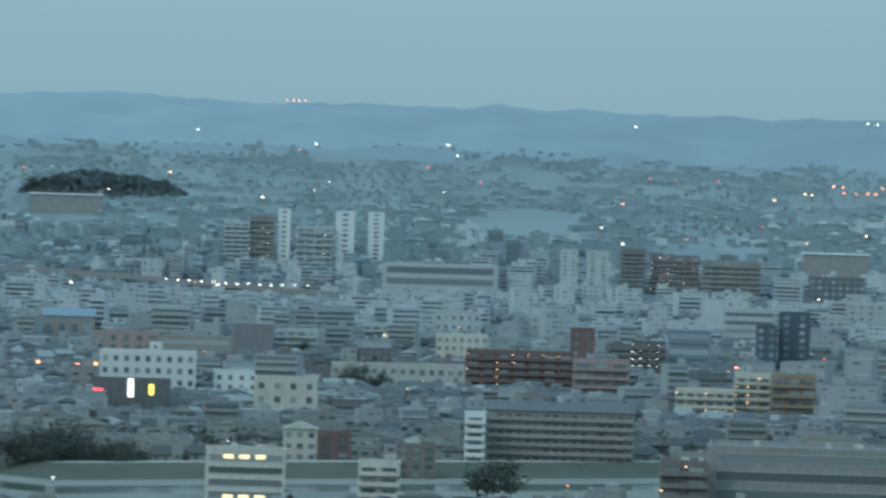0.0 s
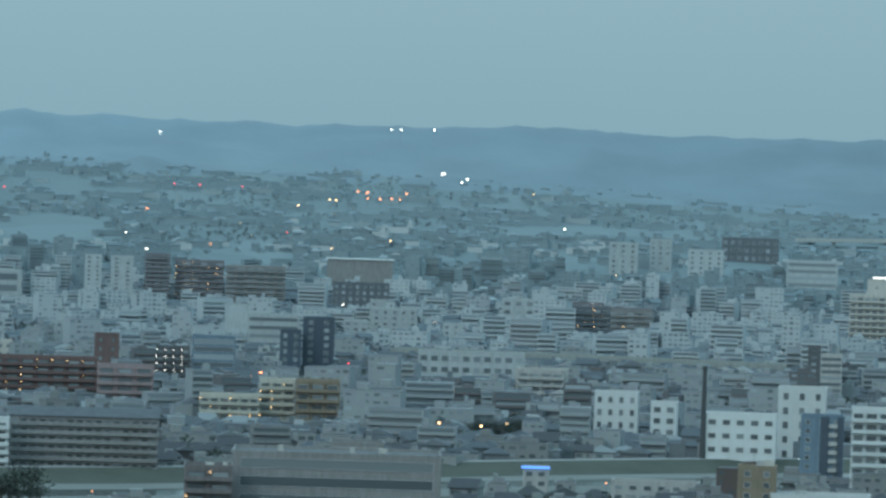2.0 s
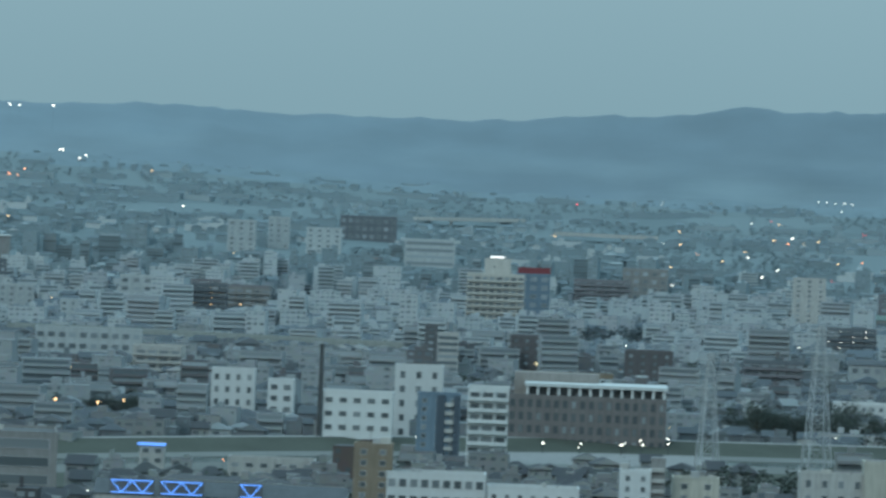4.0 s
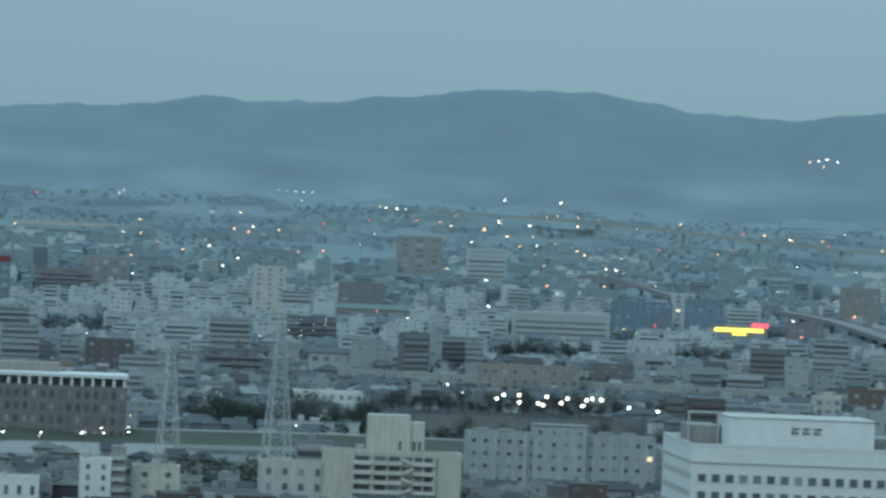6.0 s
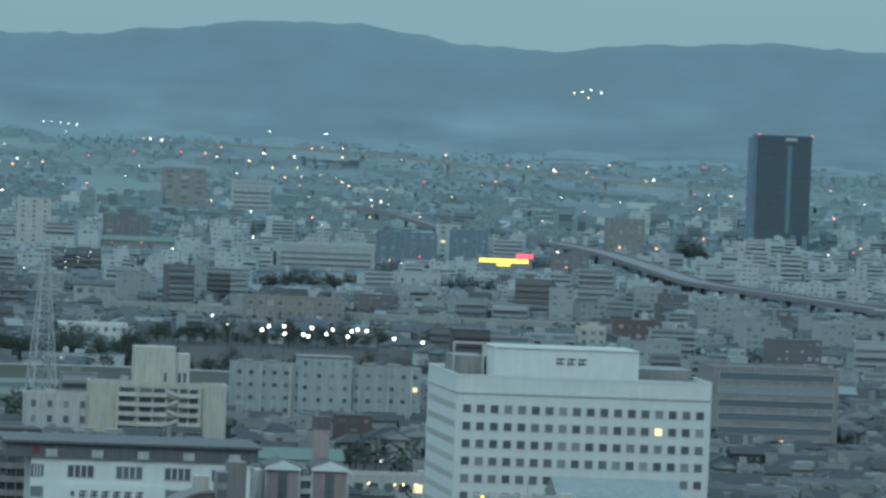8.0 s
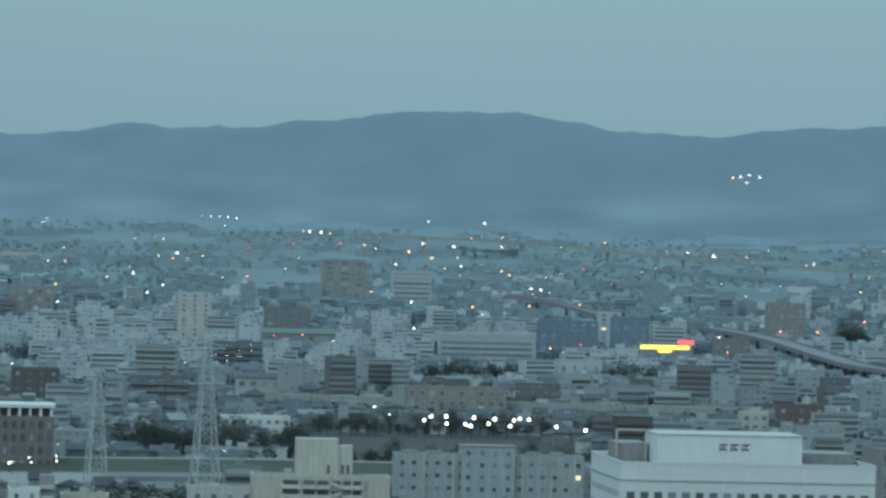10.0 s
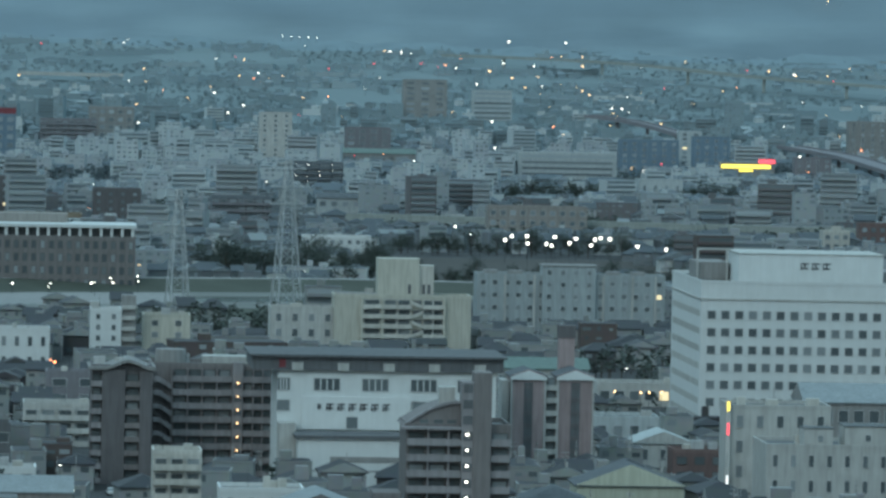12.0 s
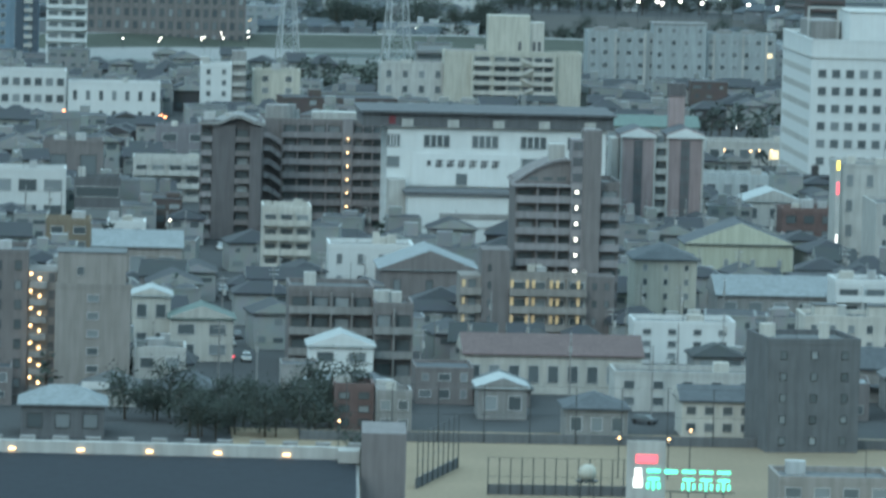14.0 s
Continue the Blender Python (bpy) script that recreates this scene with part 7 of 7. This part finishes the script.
def heap_house(hp, rnd, x, y, z, yaw, d, room):
    w, dep, h, kind, n = house_plan(rnd, d, room, x, y)
    pl = (x, y, z, math.cos(yaw), math.sin(yaw))
    wall = 3 if n > 3 or (n == 3 and kind == "f" and rnd.random() < 0.4) else 0
    body = hp.box(-w / 2, w / 2, -dep / 2, dep / 2, -1.5 if d < 3800 else -9, h, wall, pl)
    if kind == "f":
        hp.box(-w / 2 - 0.1, w / 2 + 0.1, -dep / 2 - 0.1, dep / 2 + 0.1, h, h + 0.4, wall, pl, body)
        hp.box(-w / 2 + 0.3, w / 2 - 0.3, -dep / 2 + 0.3, dep / 2 - 0.3, h + 0.4, h + 0.45, 1, pl)
        for j in range(rnd.choice((0, 1, 1, 2))):
            px, s = rnd.uniform(-0.35, 0.35) * w, rnd.uniform(0.08, 0.2) * min(w, 12)
            hp.box(px - s, px + s, -s, s, h + 0.3, h + rnd.uniform(1.2, 3.4), wall, pl, body)
    else:
        along = rnd.random() < 0.5
        hip = (0.42 * min(w, dep)) if kind == "h" else 0.0
        hp.ridge(-w / 2 - 0.5, w / 2 + 0.5, -dep / 2 - 0.5, dep / 2 + 0.5, h + 0.2, 0.22 * (dep if along else w), along, hip, 1, pl, body)
    if d > 4500:
        return
    nb = max(2, round(w / 3.4))
    style = rnd.random()
    fh = h / n
    for k in range(n):
        if n >= 4 and style < 0.55:
            hp.box(-w / 2 + 0.05, w / 2 - 0.05, -dep / 2 - 1.0, -dep / 2 + 0.2, k * fh + 0.1, k * fh + 0.40 * fh, wall, pl, body)
            hp.box(-w * 0.46, w * 0.46, -dep / 2 - 0.05, -dep / 2, k * fh + 0.40 * fh, k * fh + 0.9 * fh, 2, pl)
            continue
        if d > 3300 and n < 3:
            continue
        for i in range(nb):
            if style > 0.85 or rnd.random() < 0.65:
                cx = -w / 2 + w * (i + 0.5) / nb
                ws = rnd.choice((0.14, 0.24, 0.30, 0.36)) * w / nb
                hp.box(cx - ws, cx + ws, -dep / 2 - 0.06, -dep / 2, k * fh + 0.38 * fh, k * fh + rnd.choice((0.66, 0.74, 0.86)) * fh, 2, pl)


def single_house(rnd, x, y, yaw, d, room):
    """A house near enough to be told apart: walls, roof and windows as parts."""
    w, dep, h, kind, n = house_plan(rnd, d, room)
    wall = rnd.choice((OFFWHITE, GREY, LIGHTGREY, BEIGE, GREY, BROWN, GREY, GREY, DARKGREY, DARKGREY, BEIGE, BROWN, WHITE, BROWN))
    rm = rnd.choice((SLATE, SLATE, SLATE, SLATE, ROOFGREY, FLATROOF, FLATROOF, ROOFGREY, ROOFRED))
    look_of = {"f": "flat-roofed", "g": "gable-roofed", "h": "hip-roofed"}[kind]
    wall_of = {"white_plaster": "white", "weathered_cream_plaster": "cream", "grey_concrete": "grey", "light_grey_concrete": "light grey", "beige_tile": "beige", "brown_tile": "brown", "dark_grey_cladding": "dark grey"}[wall.name]
    roof_of = {"slate_roof": "slate", "grey_metal_roof": "grey metal", "roof_membrane": "grey membrane", "pale_metal_roof": "pale metal", "faded_red_roof": "faded red"}[rm.name]
    e = new("house")
    e.matrix_world = pose(x, y, 0, 0, 0, math.degrees(yaw))
    tagged(e, f"small {wall_of} {look_of} town house with a {roof_of} roof", "house", "town houses")
    part("body", box(-w / 2, w / 2, -dep / 2, dep / 2, -0.5, h), wall, e)
    if kind == "f":
        bm = box(-w / 2 + 0.3, w / 2 - 0.3, -dep / 2 + 0.3, dep / 2 - 0.3, h, h + 0.08)
        part("roof", bm, rm, e)
        bm = bmesh.new()
        for x0, x1, y0, y1 in ((-w / 2 - 0.05, w / 2 + 0.05, -dep / 2 - 0.05, -dep / 2 + 0.25), (-w / 2 - 0.05, w / 2 + 0.05, dep / 2 - 0.25, dep / 2 + 0.05), (-w / 2 - 0.05, -w / 2 + 0.25, -dep / 2 + 0.25, dep / 2 - 0.25), (w / 2 - 0.25, w / 2 + 0.05, -dep / 2 + 0.25, dep / 2 - 0.25)):
            add_box(bm, x0, x1, y0, y1, h, h + 0.6)
        part("parapet", bm, wall, e)
        if rnd.random() < 0.5:
            s = rnd.uniform(0.8, 1.4)
            part("water_tank", box(-s, s, -s, s, h + 0.1, h + 1.9), ROOFPALE, e)
    else:
        along = rnd.random() < 0.5
        hip = 0.42 * min(w, dep) if kind == "h" else 0.0
        part("roof", add_ridge(bmesh.new(), -w / 2 - 0.55, w / 2 + 0.55, -dep / 2 - 0.55, dep / 2 + 0.55, h, 0.24 * (dep if along else w), "x" if along else "y", hip, ends=kind == "g"), [rm, wall], e)
        if n == 2 and rnd.random() < 0.7:
            part("lean_to_roof", add_ridge(bmesh.new(), -w / 2 - 0.3, w / 2 + 0.3, -dep / 2 - 1.6, -dep / 2 + 0.1, h * 0.48, 0.35, "x", 0.4, 0.15), rm, e)
    nb = max(2, round(w / 3.6))
    for k in range(n):
        for i in range(nb):
            if rnd.random() < 0.75:
                share("window", window_mesh(rnd.choice((1.0, 1.6, 1.8)), rnd.choice((1.0, 1.3)), ROOMLIT if rnd.random() < 0.02 else GLASS), e, -w / 2 + w * (i + 0.5) / nb, -dep / 2, k * h / n + 1.7)
    if rnd.random() < 0.4:
        share("balcony", balcony_mesh(w * 0.45, 1, 1.0, 1.0, rnd.choice((WHITE, STEEL, wall))), e, -w * 0.2, -dep / 2, h / n + 0.2)


def heap_tree(hp, rnd, x, y, z, d):
    """A tree of the joined woods: a trunk and a crown of many tilted clumps."""
    k = float(np.interp(d, (3800, 4800), (1.0, 0.45)))
    h, r = rnd.uniform(5, 10) * k, rnd.uniform(2.0, 3.6) * k
    if d > 4150:
        h, r = h * 0.6, r * 1.9
    hp.box(-0.15, 0.15, -0.15, 0.15, -1, h * 0.5, 1, (x, y, z, 1, 0))
    for i in range(26 if d < 2400 else 12):
        a, q = rnd.uniform(0, 6.28), rnd.random()
        rr = r * math.sqrt(rnd.random()) * (1 - 0.55 * q)
        s = rnd.uniform(0.5, 1.2) * k * (1 if d < 2400 else 1.5)
        p = [(rr * math.cos(a) + rnd.uniform(-s, s), rr * math.sin(a) + rnd.uniform(-s, s), h * (0.35 + 0.62 * q) + rnd.uniform(-s, s) * 0.7) for j in range(4)]
        hp.solid(p, ((0, 1, 2), (0, 2, 3), (0, 3, 1), (1, 3, 2)), 0, (x, y, z, 1, 0))


def fill_city():
    rnd = random.Random(11)
    g = radians(GRID)
    ux, uy = -math.sin(g), math.cos(g)
    vx, vy = math.cos(g), math.sin(g)
    near, mid, far, plain, edge, woods, far_woods, edge_woods = (Heap() for _ in range(8))
    singles = 0
    u, row = 690.0, 0
    while u < 4870:
        step = 11.5 if u < 2400 else 13.5 if u < 3800 else 11.0
        half = u * 0.42 + 120
        v, col = -half, 0
        while v < half * 0.72:
            wide = (9.5 if u < 2400 else 12.0 if u < 3800 else 9.5)
            v += wide * rnd.uniform(0.9, 1.35)
            col += 1
            if rnd.random() < 0.12:
                v += 4.0
            x, y = ux * u + vx * v, uy * u + vy * v + rnd.uniform(-1.5, 1.5)
            d = math.hypot(x, y)
            az = math.degrees(math.atan2(x, y))
            if d > 4790 or az < -21.5 or az > 10.5 or d < 858 or not free(x, y):
                continue
            if in_river(az, d):
                continue
            if rnd.random() < 0.07 + 0.10 * max(0.0, noise.noise((x * 0.008, y * 0.004, 21))):
                continue
            if d > 4150:
                belt = noise.noise((az * 0.55, d * 0.012, 4)) + 0.35 * noise.noise((az * 2.3, d * 0.03, 8))
                if belt > 0.16 or rnd.random() < 0.03:
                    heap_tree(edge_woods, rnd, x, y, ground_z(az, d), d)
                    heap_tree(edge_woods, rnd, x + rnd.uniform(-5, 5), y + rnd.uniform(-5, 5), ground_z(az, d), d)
                    continue
                if belt < -0.22 or rnd.random() < 0.30:
                    continue
            elif (rnd.random() < 0.05 or noise.noise((x * 0.011, y * 0.006, 7)) > (0.55 if d < 1500 or d > 3900 else 0.24 if az > -3.5 else 0.36)):
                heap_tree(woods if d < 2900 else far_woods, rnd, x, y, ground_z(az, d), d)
                if d > 1500 and rnd.random() < 0.7:
                    heap_tree(woods if d < 2900 else far_woods, rnd, x + rnd.uniform(-5, 5), y + rnd.uniform(-5, 5), ground_z(az, d), d)
                continue
            yaw = g + rnd.choice((0, 0, 0.02, -0.03, 0.12, -0.10)) + (radians(14) if az < -11 else 0)
            if d < 1330 and singles < 120:
                single_house(rnd, x, y, yaw, d, head_room(az, d, 0.0))
                singles += 1
            else:
                # Each farther band of houses takes a palette with more haze in it.
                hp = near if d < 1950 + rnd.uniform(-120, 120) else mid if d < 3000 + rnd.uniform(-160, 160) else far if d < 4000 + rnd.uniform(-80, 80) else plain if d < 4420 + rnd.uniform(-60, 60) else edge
                z = ground_z(az, d)
                heap_house(hp, rnd, x, y, z, yaw + rnd.uniform(-0.25, 0.25) * (d > 2100), d, head_room(az, d, z))
        row += 1
        u += step + (5.5 if row % 2 == 0 else 0.5) + (6 if row % 9 == 0 else 0)
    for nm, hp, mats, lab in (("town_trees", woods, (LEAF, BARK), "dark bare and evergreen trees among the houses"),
                              ("distant_trees", far_woods, (LEAF_FAR, BARK), "tree clumps among the distant houses, tinted blue-grey for haze"),
                              ("plain_woods", edge_woods, (LEAF_HAZE, BARK), "belts of trees on the far plain, tinted soft blue-grey for haze"),
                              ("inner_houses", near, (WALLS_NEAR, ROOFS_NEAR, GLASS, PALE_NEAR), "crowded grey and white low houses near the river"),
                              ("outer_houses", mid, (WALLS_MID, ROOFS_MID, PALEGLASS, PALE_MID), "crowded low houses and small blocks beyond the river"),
                              ("far_houses", far, (WALLS_FAR, ROOFS_FAR, PALEGLASS, PALE_FAR), "mass of distant low houses on the plain, tinted blue-grey for haze"),
                              ("plain_houses", plain, (WALLS_PLAIN, ROOFS_PLAIN, PALEGLASS, WALLS_PLAIN), "outskirts of the town on the plain, tinted pale blue-grey for haze"),
                              ("foothill_houses", edge, (WALLS_EDGE, ROOFS_EDGE, PALEGLASS, WALLS_EDGE), "outskirts at the foot of the hills, coloured faint for haze")):
        tagged(new(nm, hp.mesh(nm, mats)), lab, "trees" if hp in (woods, far_woods, edge_woods) else "houses", kind="stuff")


fill_city()


# ---- parked cars and utility poles in the nearer streets ----
def car(paint, label):
    e = new("car")
    bm = box(-0.85, 0.85, -2.1, 2.1, 0.3, 0.85)
    bmesh.ops.bevel(bm, geom=bm.edges[:], offset=0.12, segments=2, affect="EDGES")
    body = part("body", bm, paint, e)
    bm = bmesh.new()
    lo = [bm.verts.new(p) for p in ((-0.78, -1.3, 0.85), (0.78, -1.3, 0.85), (0.78, 1.7, 0.85), (-0.78, 1.7, 0.85))]
    hi = [bm.verts.new(p) for p in ((-0.62, -0.5, 1.45), (0.62, -0.5, 1.45), (0.62, 1.3, 1.45), (-0.62, 1.3, 1.45))]
    for i in range(4):
        bm.faces.new((lo[i], lo[(i + 1) % 4], hi[(i + 1) % 4], hi[i])).material_index = 1
    bm.faces.new(hi)
    part("cabin", bm, [paint, GLASS], e)
    for x, y in ((-0.8, -1.3), (0.8, -1.3), (0.8, 1.3), (-0.8, 1.3)):
        part("wheel", tube((x - 0.1, y, 0.32), (x + 0.1, y, 0.32), 0.32, 0.32, 12), RUBBER, e)
    return tagged(e, label, "car", "parked cars")


CARS = [car(WHITE, "white parked car on the street"), car(STEEL, "silver parked car on the street"), car(DARKGREY, "dark grey parked car on the street")]


def set_down(models, used, az, d, yaw):
    """The first use places the model itself, later ones a copy."""
    p = spot(az, d)
    k = used[0] % len(models)
    if used[0] < len(models):
        models[k].matrix_world = pose(p.x, p.y, p.z, 0, 0, yaw)
    else:
        copy_thing(models[k], pose(p.x, p.y, p.z, 0, 0, yaw))
    used[0] += 1


CAR_USE = [0]
for k in range(9):
    q = spot(-3.134, 920).lerp(spot(-3.940, 1644), 0.06 + 0.09 * k)
    set_down(CARS, CAR_USE, math.degrees(math.atan2(q.x + (1.6 if k % 2 else -1.6), q.y)), math.hypot(q.x, q.y), 8 if k % 2 else 188)
for az, d, yaw in ((-1.278, 908, 95), (-1.109, 892, 92), (1.060, 860, 60), (1.940, 906, 94), (1.604, 958, 95), (-3.237, 976, 5), (-3.136, 938, 5),
                   (-3.395, 1062, 5), (2.043, 1484, 95), (1.808, 1466, 95), (2.221, 1470, 95), (1.630, 1480, 95), (-1.919, 898, 60), (-2.150, 866, 100)):
    set_down(CARS, CAR_USE, az, d, yaw)


def utility_pole():
    e = new("utility_pole")
    part("pole", tube((0, 0, -0.3), (0, 0, 11), 0.17, 0.10, 7), GREY, e)
    for z in (9.6, 10.5):
        part("cross_arm", box(-0.9, 0.9, -0.06, 0.06, z, z + 0.12), STEEL, e)
    part("transformer", tube((0.4, 0, 7.6), (0.4, 0, 8.6), 0.26, 0.26, 8), LIGHTGREY, e)
    return tagged(e, "grey concrete utility pole with cross arms", "utility pole", "utility poles")


POLES, POLE_USE = [utility_pole()], [0]
prnd = random.Random(5)
for k in range(150):
    pd = 860 + 560 * prnd.random()
    pa = prnd.uniform(-5.6, 4.6)
    q = spot(pa, pd)
    if free(q.x, q.y, 0.5):
        set_down(POLES, POLE_USE, pa, pd, GRID + 90 * prnd.choice((0, 1)))
